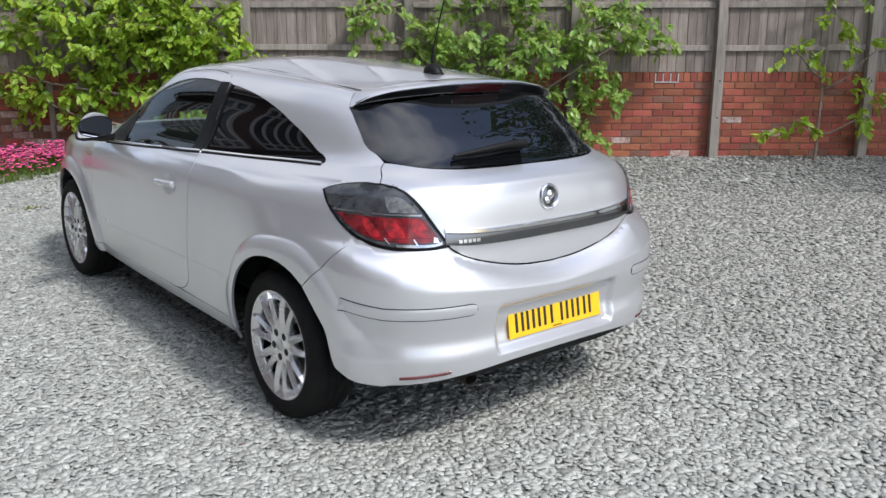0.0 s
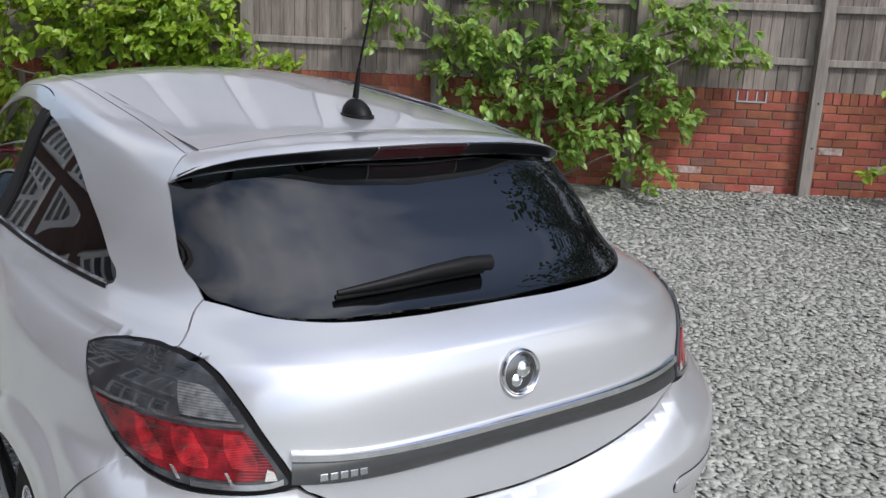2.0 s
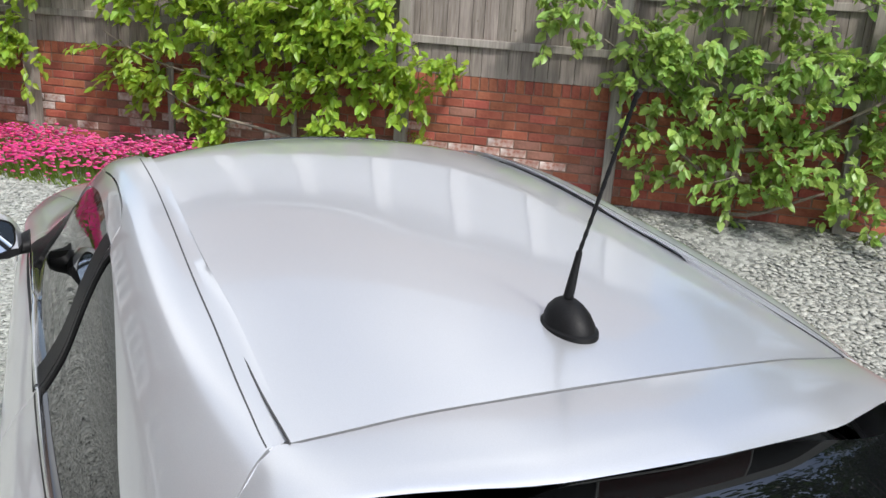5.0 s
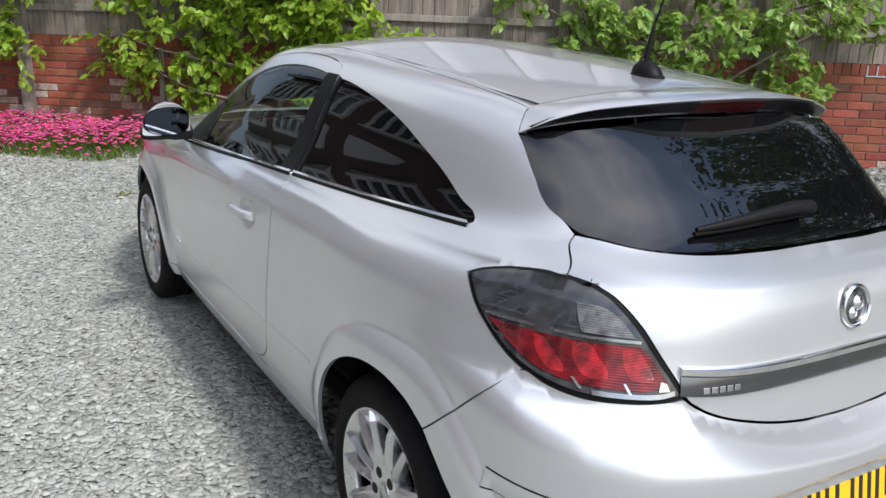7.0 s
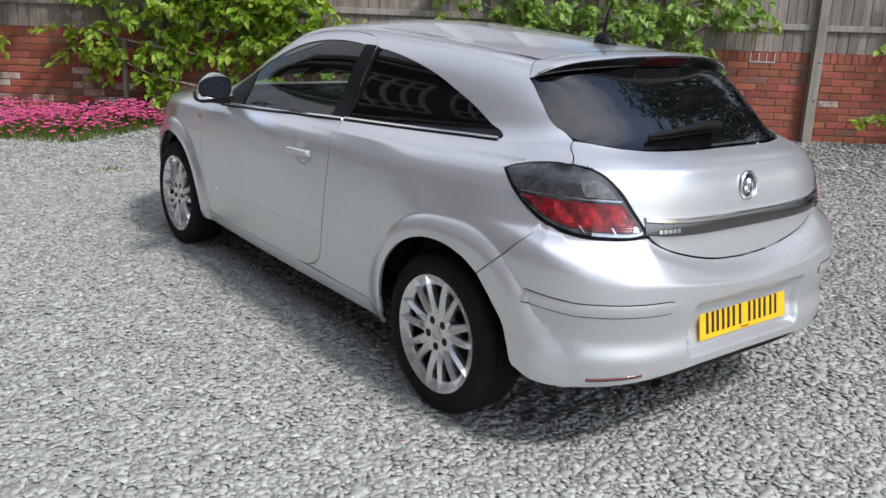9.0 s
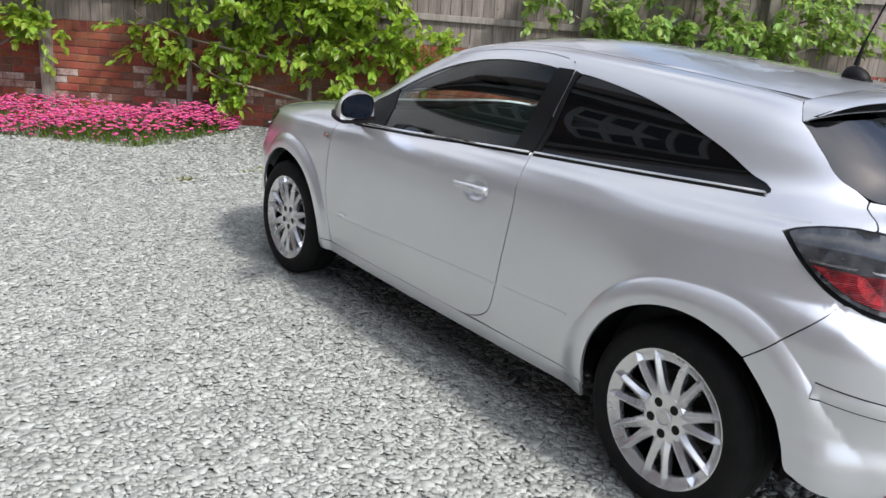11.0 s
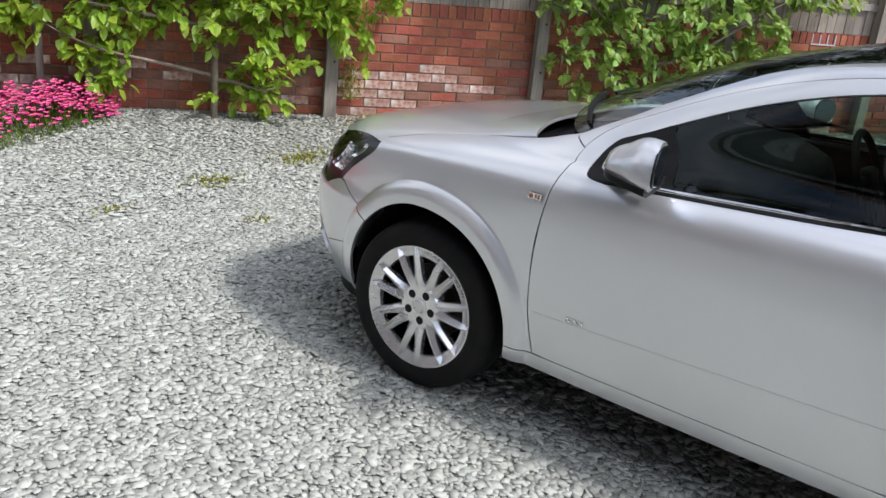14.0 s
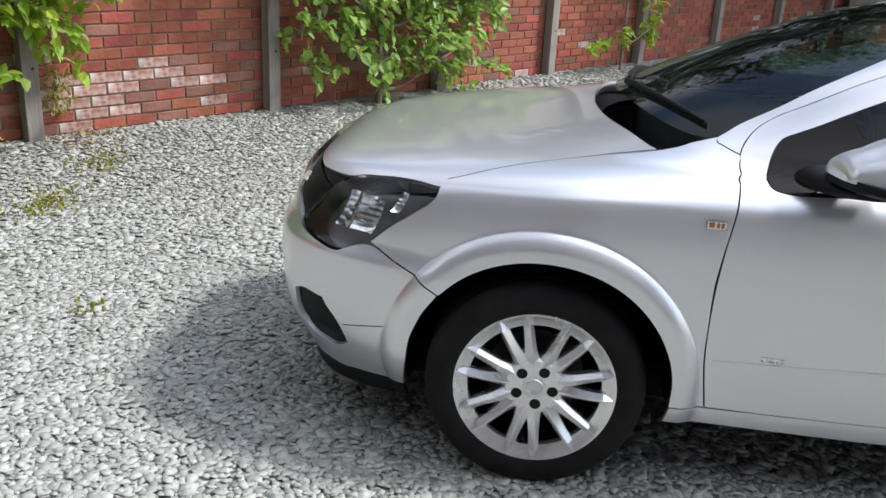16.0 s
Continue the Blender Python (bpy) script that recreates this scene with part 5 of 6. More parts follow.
def seat(x, y):
    """A front seat facing +y: cushion, backrest and head restraint."""
    s = new("seat")
    s.parent = car
    rows = []
    for k, (dy, dz, rx, rz) in enumerate(((0.0, 0.44, 0.20, 0.07), (0.02, 0.44, 0.245, 0.09), (0.25, 0.44, 0.25, 0.09), (0.46, 0.455, 0.245, 0.085), (0.5, 0.455, 0.21, 0.06))):
        rows.append(rounded_ring(x, y + dy, dz, rx, rz))
    cushion(rows, CLOTH, "cushion", s)
    rows = []
    for h, dy, rx, t in ((0.46, 0.03, 0.20, 0.05), (0.50, 0.01, 0.245, 0.075), (0.70, -0.06, 0.25, 0.075), (0.90, -0.13, 0.235, 0.065), (1.02, -0.17, 0.19, 0.055), (1.05, -0.18, 0.15, 0.03)):
        rows.append([(px, y + dy + (pz), h) for px, _, pz in rounded_ring(x, 0, 0, rx, t)])
    cushion(rows, CLOTH, "backrest", s)
    rows = []
    for h, dy, rx, t in ((1.07, -0.17, 0.10, 0.03), (1.085, -0.175, 0.125, 0.045), (1.17, -0.19, 0.125, 0.045), (1.22, -0.20, 0.10, 0.03)):
        rows.append([(px, y + dy + pz, h) for px, _, pz in rounded_ring(x, 0, 0, rx, t)])
    cushion(rows, CLOTH, "head_restraint", s)


seat(-0.36, 0.86)
seat(0.36, 0.86)
rows = [rounded_ring(0, y, z, 0.58, r) for y, z, r in ((-0.05, 0.47, 0.10), (0.0, 0.47, 0.12), (0.35, 0.47, 0.12), (0.42, 0.47, 0.09))]
cushion(rows, CLOTH, "rear_bench", car)
rows = [[(px, y + pz, h) for px, _, pz in rounded_ring(0, 0, 0, 0.56, 0.06)] for h, y in ((0.50, 0.02), (0.75, -0.05), (0.93, -0.10), (0.97, -0.11))]
cushion(rows, CLOTH, "rear_backrest", car)
rows = []
for y, zt, w in ((1.62, 0.83, 0.62), (1.66, 0.90, 0.66), (1.78, 0.945, 0.68), (2.05, 0.955, 0.66), (2.28, 0.945, 0.58)):
    rows.append([(-w, y, 0.5), (-w, y, zt - 0.06), (-w * 0.93, y, zt - 0.01), (-w * 0.5, y, zt + 0.004), (0, y, zt + 0.006), (w * 0.35, y, zt + 0.03), (w * 0.7, y, zt + 0.03), (w * 0.93, y, zt - 0.01), (w, y, zt - 0.06), (w, y, 0.5)])
cushion(rows, INTERIOR, "dashboard", car, "charcoal plastic dashboard")
bm = bmesh.new()
box(bm, (0.20, 0.55, 0.30), (0, 1.45, 0.52), None, 0.04, 3)
part("centre_console", bm, INTERIOR, car)
m = Matrix.Translation((0.36, 1.47, 0.88)) @ Matrix.Rotation(radians(68), 4, "X")
bm = bmesh.new()
ring = [m @ Vector((0.182 * math.cos(a), 0.182 * math.sin(a), 0)) for a in np.linspace(0, math.tau, 40)]
tube(bm, ring, 0.015, 10, caps=False)
wheel_ring = smooth(part("steering_wheel", bm, INTERIOR, car, "black leather steering wheel"), 50)
bm = bmesh.new()
box(bm, (0.13, 0.12, 0.05), (0, -0.01, 0), None, 0.02, 3)
box(bm, (0.33, 0.035, 0.02), (0, 0.01, 0), None, 0.008)
box(bm, (0.05, 0.16, 0.02), (0, -0.09, 0), None, 0.008)
bmesh.ops.transform(bm, matrix=m, verts=bm.verts)
smooth(part("steering_boss", bm, INTERIOR, wheel_ring), 40)
bm = bmesh.new()
box(bm, (1.16, 2.0, 0.05), (0, 0.85, 0.38), None, 0.01)
part("cabin_floor", bm, INTERIOR, car)
head = [(-0.42, 0.02), (-0.46, 0.4), (-0.47, 0.9), (-0.44, 1.30), (-0.02, 1.38)]
plan_panel("headliner", [(-0.02, -0.05)] + head + [(-x, y) for x, y in head[::-1]] + [(0.02, -0.05)], lambda x, y: roof_z(x, y) - 0.03, HEADLINER, flange=0.002)
for sign in (-1, 1):
    bm = bmesh.new()
    box(bm, (0.05, 1.18, 0.52), (sign * 0.765, 1.42, 0.66), None, 0.02)
    part("door_card", bm, INTERIOR, doors[0 if sign < 0 else 1])
    bm = bmesh.new()
    box(bm, (0.03, 0.95, 0.55), (sign * 0.70, 0.30, 0.68), None, 0.02)
    part("side_trim", bm, INTERIOR, car)
bm = bmesh.new()
box(bm, (0.22, 0.035, 0.065), (0.0, 1.52, 1.285), None, 0.015, 3)
inside_mirror = smooth(part("inside_mirror", bm, INTERIOR, car, "black interior mirror on the windscreen"), 50)

# ---------------------------------------------------------------- the place: materials
WALL_TURN, WALL_D, WALL_SLIDE = radians(38.38), 5.80, -0.215
WALL_X, WALL_Y = math.sin(WALL_TURN), math.cos(WALL_TURN)
WALL = Matrix.Translation((WALL_X * WALL_D, WALL_Y * WALL_D, 0)) @ Matrix.Rotation(-WALL_TURN, 4, "Z") @ Matrix.Translation((WALL_SLIDE, 0, 0)) @ Matrix.Rotation(radians(-1.0), 4, "Y")
SLATE = random_tint(grain(material("slate_chip", (0.375, 0.390, 0.363), 0.7), 90, 0.3, 0.0012, tint=(0.285, 0.295, 0.270)), 0.25, 0.025, island=True)
GRAVEL = material("slate_gravel", (0.24, 0.255, 0.245), 0.85)


def darker_far_side(m):
    """Chips on the car's far side are darker, with a ragged border."""
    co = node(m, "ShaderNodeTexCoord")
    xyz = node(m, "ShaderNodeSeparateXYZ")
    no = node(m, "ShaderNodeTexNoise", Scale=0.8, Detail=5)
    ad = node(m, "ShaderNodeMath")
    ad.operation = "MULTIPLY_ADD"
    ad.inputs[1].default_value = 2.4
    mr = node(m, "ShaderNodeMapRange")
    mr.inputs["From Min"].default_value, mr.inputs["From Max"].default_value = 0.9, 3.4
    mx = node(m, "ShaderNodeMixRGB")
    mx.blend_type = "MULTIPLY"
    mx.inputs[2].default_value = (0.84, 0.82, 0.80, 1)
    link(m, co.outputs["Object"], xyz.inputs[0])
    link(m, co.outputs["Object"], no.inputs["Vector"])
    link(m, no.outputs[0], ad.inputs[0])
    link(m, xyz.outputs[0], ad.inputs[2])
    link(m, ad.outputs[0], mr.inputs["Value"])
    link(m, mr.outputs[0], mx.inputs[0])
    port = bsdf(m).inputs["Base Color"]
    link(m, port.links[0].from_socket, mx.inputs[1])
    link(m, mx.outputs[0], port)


darker_far_side(SLATE)


def gravel_nodes(m):
    """Packed chips seen from afar: cells of unlike grey with relief."""
    co = node(m, "ShaderNodeTexCoord")
    vo = node(m, "ShaderNodeTexVoronoi", Scale=34.0)
    vd = node(m, "ShaderNodeTexVoronoi", Scale=34.0)
    vd.feature = "DISTANCE_TO_EDGE"
    no = node(m, "ShaderNodeTexNoise", Scale=0.9, Detail=5)
    wob = node(m, "ShaderNodeTexNoise", Scale=24, Detail=3)
    mixv = node(m, "ShaderNodeVectorMath")
    mixv.operation = "MULTIPLY_ADD"
    mixv.inputs[1].default_value = (0.02, 0.02, 0.02)
    link(m, wob.outputs["Color"], mixv.inputs[0])
    link(m, co.outputs["Object"], mixv.inputs[2])
    for v in (vo, vd):
        link(m, mixv.outputs[0], v.inputs["Vector"])
    link(m, co.outputs["Object"], no.inputs["Vector"])
    link(m, co.outputs["Object"], wob.inputs["Vector"])
    sep = node(m, "ShaderNodeSeparateColor")
    link(m, vo.outputs["Color"], sep.inputs[0])
    ramp = node(m, "ShaderNodeValToRGB")
    ramp.color_ramp.elements[0].color = (0.12, 0.127, 0.121, 1)
    ramp.color_ramp.elements[1].color = (0.41, 0.43, 0.405, 1)
    link(m, sep.outputs[0], ramp.inputs[0])
    mul = node(m, "ShaderNodeMixRGB")
    mul.blend_type = "MULTIPLY"
    mul.inputs[0].default_value = 0.45
    cr = node(m, "ShaderNodeValToRGB")
    cr.color_ramp.elements[0].position, cr.color_ramp.elements[1].position = 0.35, 0.65
    cr.color_ramp.elements[0].color = (0.6, 0.62, 0.58, 1)
    link(m, no.outputs[0], cr.inputs[0])
    link(m, ramp.outputs[0], mul.inputs[1])
    link(m, cr.outputs[0], mul.inputs[2])
    link(m, mul.outputs[0], bsdf(m).inputs["Base Color"])
    bp = node(m, "ShaderNodeBump", Strength=1.0, Distance=0.02)
    ml = node(m, "ShaderNodeMath")
    ml.operation = "MINIMUM"
    ml.inputs[1].default_value = 0.25
    link(m, vd.outputs["Distance"], ml.inputs[0])
    link(m, ml.outputs[0], bp.inputs["Height"])
    link(m, bp.outputs[0], bsdf(m).inputs["Normal"])


gravel_nodes(GRAVEL)
darker_far_side(GRAVEL)
BRICK = random_tint(grain(material("red_brick", (0.30, 0.095, 0.056), 0.86), 45, 0.35, 0.0025, tint=(0.22, 0.055, 0.032), second=9), 0.28, 0.012)
BRICK_FAR = random_tint(grain(material("red_brick_far", (0.30, 0.095, 0.056), 0.86), 45, 0.35, 0.0025, tint=(0.22, 0.055, 0.032), second=9), 0.28, 0.012, island=True)
BRICK_DARK = random_tint(grain(material("brown_brick", (0.16, 0.075, 0.052), 0.88), 45, 0.35, 0.0025, tint=(0.24, 0.11, 0.08), second=9), 0.25)
BRICK_PALE = random_tint(grain(material("limed_brick", (0.58, 0.52, 0.48), 0.9), 30, 0.3, 0.0025, tint=(0.27, 0.10, 0.065), second=5), 0.18)
MORTAR = grain(material("mortar", (0.25, 0.165, 0.125), 0.95), 60, 0.4, 0.004)
WOOD = random_tint(grain(material("weathered_board", (0.27, 0.235, 0.205), 0.85), 9, 0.45, 0.0015, stretch=(9, 9, 0.7), tint=(0.14, 0.118, 0.10), second=2.2), 0.22, 0.01)
POSTWOOD = random_tint(grain(material("weathered_post", (0.29, 0.265, 0.235), 0.85), 9, 0.4, 0.0015, stretch=(9, 9, 0.6), tint=(0.17, 0.15, 0.13), second=2), 0.12)
BARK = grain(material("bark", (0.13, 0.10, 0.075), 0.9), 40, 0.5, 0.004, tint=(0.22, 0.19, 0.15))


def leaf_material(name, color, back, amount=0.35, hue=0.02):
    m = material(name, color, 0.42)
    random_tint(m, amount, hue, island=True)
    tr = node(m, "ShaderNodeBsdfTranslucent")
    tr.inputs["Color"].default_value = (*back, 1)
    mx = node(m, "ShaderNodeMixShader")
    mx.inputs[0].default_value = 0.38
    out = m.node_tree.nodes["Material Output"]
    link(m, bsdf(m).outputs[0], mx.inputs[1])
    link(m, tr.outputs[0], mx.inputs[2])
    link(m, mx.outputs[0], out.inputs["Surface"])
    return m


LEAF = leaf_material("spring_leaf", (0.22, 0.34, 0.035), (0.50, 0.64, 0.07))
LEAF_DEEP = leaf_material("deep_leaf", (0.20, 0.32, 0.07), (0.46, 0.60, 0.13))
LEAF_DARK = leaf_material("dark_leaf", (0.028, 0.055, 0.016), (0.05, 0.10, 0.02))
GRASS = leaf_material("weed_leaf", (0.21, 0.21, 0.03), (0.34, 0.34, 0.05))
BED_GREEN = leaf_material("bed_leaf", (0.12, 0.19, 0.03), (0.22, 0.32, 0.05))
PETAL = leaf_material("pink_petal", (0.60, 0.016, 0.19), (0.66, 0.04, 0.26), 0.4, 0.02)
STRAW = leaf_material("dry_leaf", (0.34, 0.25, 0.12), (0.3, 0.2, 0.1))
SOIL = grain(material("brown_soil", (0.20, 0.135, 0.085), 0.95), 30, 0.4, 0.004)
HOUSE_BRICK = grain(material("house_brick", (0.17, 0.09, 0.07), 0.9), 25, 0.3, tint=(0.11, 0.055, 0.042))
PALE_RENDER = grain(material("pale_render", (0.40, 0.42, 0.45), 0.9), 12, 0.15)
WHITE_FRAME = grain(material("white_frame", (0.80, 0.80, 0.79), 0.4), 40, 0.06)
PALE_TRIM = grain(material("pale_trim", (0.56, 0.57, 0.59), 0.6), 12, 0.1)
WINDOW_DARK = material("window_glass", (0.02, 0.024, 0.03), 0.03, 0.0, specular_ior_level=0.8)
TILE = grain(material("roof_tile", (0.12, 0.085, 0.07), 0.85), 12, 0.4, 0.01)


# ---------------------------------------------------------------- ground and gravel
def ground_z(x, y):
    """The yard is level and banks up a little towards the wall."""
    d = WALL_D - (WALL_X * x + WALL_Y * y)
    s = WALL_Y * x - WALL_X * y - WALL_SLIDE
    top = 0.14 + 0.018 * np.clip(s + 2.0, -3, 8)
    return top * sstep(1.15, 0.05, d) + 0.006 * np.sin(x * 2.1 + 0.7 * y) * np.cos(1.7 * y - 0.5 * x)


def ground_mesh():
    lines = np.concatenate([[-400, -150, -60, -25, -12], np.arange(-7, 10.01, 0.12), [13, 25, 60, 150, 400]])
    gx, gy = np.meshgrid(lines, lines)
    z = ground_z(gx, gy)
    n = len(lines)
    me = bpy.data.meshes.new("ground")
    verts = np.stack([gx, gy, z - 0.005], -1).reshape(-1, 3)
    i = np.arange(n * n).reshape(n, n)
    faces = np.stack([i[:-1, :-1], i[:-1, 1:], i[1:, 1:], i[1:, :-1]], -1).reshape(-1, 4)
    me.from_pydata(verts.tolist(), [], faces.tolist())
    me.materials.append(GRAVEL)
    for p in me.polygons:
        p.use_smooth = True
    return tagged(new("ground", me), "yard surface of packed grey-green slate chippings", "ground", kind="structure")


ground_mesh()


def slabs(name, xy, size, mat, label, category, sides=5, lift=0.0, flat=0.13, tilt=0.13, seed=3):
    """Many loose angular chips as one mesh."""
    rng = np.random.default_rng(seed)
    n = len(xy)
    ang = np.sort(rng.uniform(0, math.tau, (n, sides)), 1) * 0.35 + np.linspace(0, math.tau, sides, endpoint=False) * 0.65 + rng.uniform(0, math.tau, (n, 1))
    rad = size[:, None] * rng.uniform(0.65, 1.1, (n, sides))
    stretch = rng.uniform(0.55, 1.0, (n, 1))
    th = rng.uniform(0, math.tau, (n, 1))
    lx, ly = np.cos(ang) * rad, np.sin(ang) * rad * stretch
    px, py = lx * np.cos(th) - ly * np.sin(th), lx * np.sin(th) + ly * np.cos(th)
    sx, sy = rng.normal(0, tilt, (n, 1)), rng.normal(0, tilt, (n, 1))
    base = ground_z(xy[:, 0], xy[:, 1])[:, None] + rng.uniform(-0.003, 0.006, (n, 1)) + lift
    thick = size[:, None] * flat * rng.uniform(0.6, 1.5, (n, 1))
    top = np.stack([xy[:, :1] + px * 0.96, xy[:, 1:] + py * 0.96, base + thick * 0.5 + sx * px + sy * py], -1)
    bot = np.stack([xy[:, :1] + px, xy[:, 1:] + py, base - thick * 0.5 + sx * px + sy * py], -1)
    verts = np.concatenate([top, bot], 1).reshape(-1, 3)
    k = np.arange(sides)
    quad = np.stack([k, k + sides, (k + 1) % sides + sides, (k + 1) % sides], -1)
    offs = (np.arange(n) * 2 * sides)[:, None]
    loops = np.concatenate([offs + k[None, :], (offs[:, :, None] + quad[None]).reshape(n, -1)], 1).ravel()
    lens = np.concatenate([[sides], np.full(sides, 4)])
    total = np.tile(lens, n)
    start = np.concatenate([[0], np.cumsum(total)[:-1]])
    me = bpy.data.meshes.new(name)
    me.vertices.add(len(verts))
    me.vertices.foreach_set("co", verts.ravel())
    me.loops.add(len(loops))
    me.loops.foreach_set("vertex_index", loops.astype(np.int32))
    me.polygons.add(len(total))
    me.polygons.foreach_set("loop_start", start.astype(np.int32))
    me.update(calc_edges=True)
    me.validate()
    me.materials.append(mat)
    return tagged(new(name, me), label, category, kind="stuff")


rng = np.random.default_rng(11)


def scatter(x0, x1, y0, y1, gap):
    """Jittered places on a grid, so that chips cover evenly."""
    gx, gy = np.meshgrid(np.arange(x0, x1, gap), np.arange(y0, y1, gap))
    p = np.stack([gx.ravel(), gy.ravel()], -1)
    return p + rng.uniform(-0.6, 0.6, p.shape) * gap


near = scatter(-3.4, 0.6, -1.5, 4.8, 0.0172)
fore = scatter(-3.4, 3.6, -2.3, -1.5, 0.022)
mid = np.concatenate([fore, scatter(0.6, 3.6, -1.6, 4.8, 0.0245), scatter(-3.4, 3.2, 4.8, 7.6, 0.026), scatter(-4.2, -3.4, -1.0, 6.0, 0.027)])
far = np.concatenate([scatter(3.6, 7.5, -2.5, 3.4, 0.037), scatter(7.5, 10.5, -3.0, 0.8, 0.06)])
under_car = (np.abs(near[:, 0]) < 0.62) & (near[:, 1] > -0.3) & (near[:, 1] < 3.2)
near = near[~under_car | (rng.random(len(near)) < 0.3)]
pts = np.concatenate([near, mid, far])
size = np.concatenate([rng.uniform(0.010, 0.0235, len(near)), rng.uniform(0.012, 0.027, len(mid)), rng.uniform(0.018, 0.034, len(far))]) * rng.choice([1.0, 1.0, 1.0, 1.4], len(pts))
front = WALL_D - (WALL_X * pts[:, 0] + WALL_Y * pts[:, 1]) > 0.02
slabs("gravel", pts[front], size[front], SLATE, "loose grey-green slate chippings covering the yard", "gravel")

# ---------------------------------------------------------------- brick wall
wall = thing("wall_garden", "weathered red brick garden wall with limed patches", "wall", WALL, kind="structure")
bm = bmesh.new()
box(bm, (22.6, 0.20, 1.40), (3.6, 0.106, 0.405))
part("core", bm, MORTAR, wall)
COURSE, LONG = 0.0755, 0.226


def brick_mesh(seed, length=0.215):
    r = random.Random(seed)
    bm = bmesh.new()
    bmesh.ops.create_cube(bm, size=1, matrix=Matrix.Diagonal((length, 0.10, 0.0655, 1)))
    front_edges = [e for e in bm.edges if all(v.co.y < 0 for v in e.verts)]
    bmesh.ops.bevel(bm, geom=front_edges, offset=0.004, segments=1, affect="EDGES")
    for v in bm.verts:
        v.co += Vector((r.uniform(-1, 1), r.uniform(-1, 0.4) if v.co.y < 0 else 0, r.uniform(-1, 1))) * 0.0018
    return bm


BRICK_KINDS = []
for mat in (BRICK, BRICK_DARK, BRICK_PALE):
    for seed in range(5):
        bm = brick_mesh(seed)
        me = bpy.data.meshes.new("brick")
        bm.to_mesh(me)
        bm.free()
        me.materials.append(mat)
        BRICK_KINDS.append(me)


def brick_kind(s, z, r):
    """Red above; browner and limed in the lower courses."""
    low = max(0.0, 1 - abs(z - 0.42) / 0.30)
    limed = low * (0.95 if -1.75 < s < -0.95 else 0.55 if -1.75 < s < -0.25 else 0.32 if s < -3.4 else 0.12 if s > 1.9 else 0.16)
    k = r.random()
    return 2 if k < limed else 1 if k < limed + 0.10 + 0.35 * low * (s < 0.2) else 0


# ---------------------------------------------------------------- fence on the wall
fence = thing("fence", "weathered grey timber fence rising above the brick wall", "fence", WALL)
POSTS = [-7.2, -5.40, -3.57, -1.78, -0.02, 1.77, 3.37, 5.05, 6.85, 8.65, 10.45, 12.25, 14.05]
rp = random.Random(5)
for s in POSTS:
    bm = bmesh.new()
    box(bm, (0.10, 0.095, 2.55), (s, -0.062, 1.10), Matrix.Rotation(radians(rp.uniform(-0.5, 0.5)), 3, "Y"), 0.006)
    bmesh.ops.subdivide_edges(bm, edges=[e for e in bm.edges if e.calc_length() > 1], cuts=6)
    for v in bm.verts:
        v.co.x += 0.004 * math.sin(v.co.z * 3 + s)
    post = part("post", bm, POSTWOOD, fence)
    for z in (1.02, 0.62):
        bm = bmesh.new()
        lathe(bm, [(0.0001, 0.004), (0.007, 0.004), (0.010, 0.0), (0.012, -0.004)], 10, Matrix.Translation((s + 0.012, -0.110, z)) @ Matrix.Rotation(radians(90), 4, "X"))
        part("bolt", bm, DARK_METAL, post)
for a, b in zip(POSTS, POSTS[1:]):
    for z in (1.375, 1.83, 2.25):
        bm = bmesh.new()
        box(bm, (b - a - 0.09, 0.045, 0.062), ((a + b) / 2, -0.012, z + rp.uniform(-0.006, 0.006)), Matrix.Rotation(radians(rp.uniform(-0.4, 0.4)), 3, "Y"), 0.006)
        part("rail", bm, POSTWOOD, fence)
    x = a
    while x < b - 0.02:
        w = rp.uniform(0.088, 0.125)
        bm = bmesh.new()
        box(bm, (w - 0.004, 0.018, 1.22), (x + w / 2, 0.006 + rp.uniform(-0.003, 0.003), 1.112 + 0.61), Matrix.Rotation(radians(rp.uniform(-0.25, 0.25)), 3, "Y"), 0.002, 1)
        board = part("board", bm, WOOD, fence)
        if rp.random() < 0.55 and -4 < x < 4:
            bm = bmesh.new()
            for _ in range(1):
                lathe(bm, [(0.0001, 0.0), (rp.uniform(0.006, 0.012), 0.0)], 8, Matrix.Translation((x + w * rp.uniform(0.25, 0.75), -0.0075, rp.uniform(1.25, 2.1))) @ Matrix.Rotation(radians(90), 4, "X"))
            part("knot", bm, BARK, board)
        x += w
bm = bmesh.new()
box(bm, (22.2, 0.012, 1.20), (3.5, 0.045, 1.74))
part("backing", bm, BARK, fence)
bm = bmesh.new()
box(bm, (0.05, 0.04, 0.95), (-3.93, -0.10, 0.55), None, 0.004)
tagged(part("garden_stake", bm, POSTWOOD), "weathered square timber stake leaning at the wall", "stake").matrix_world = WALL


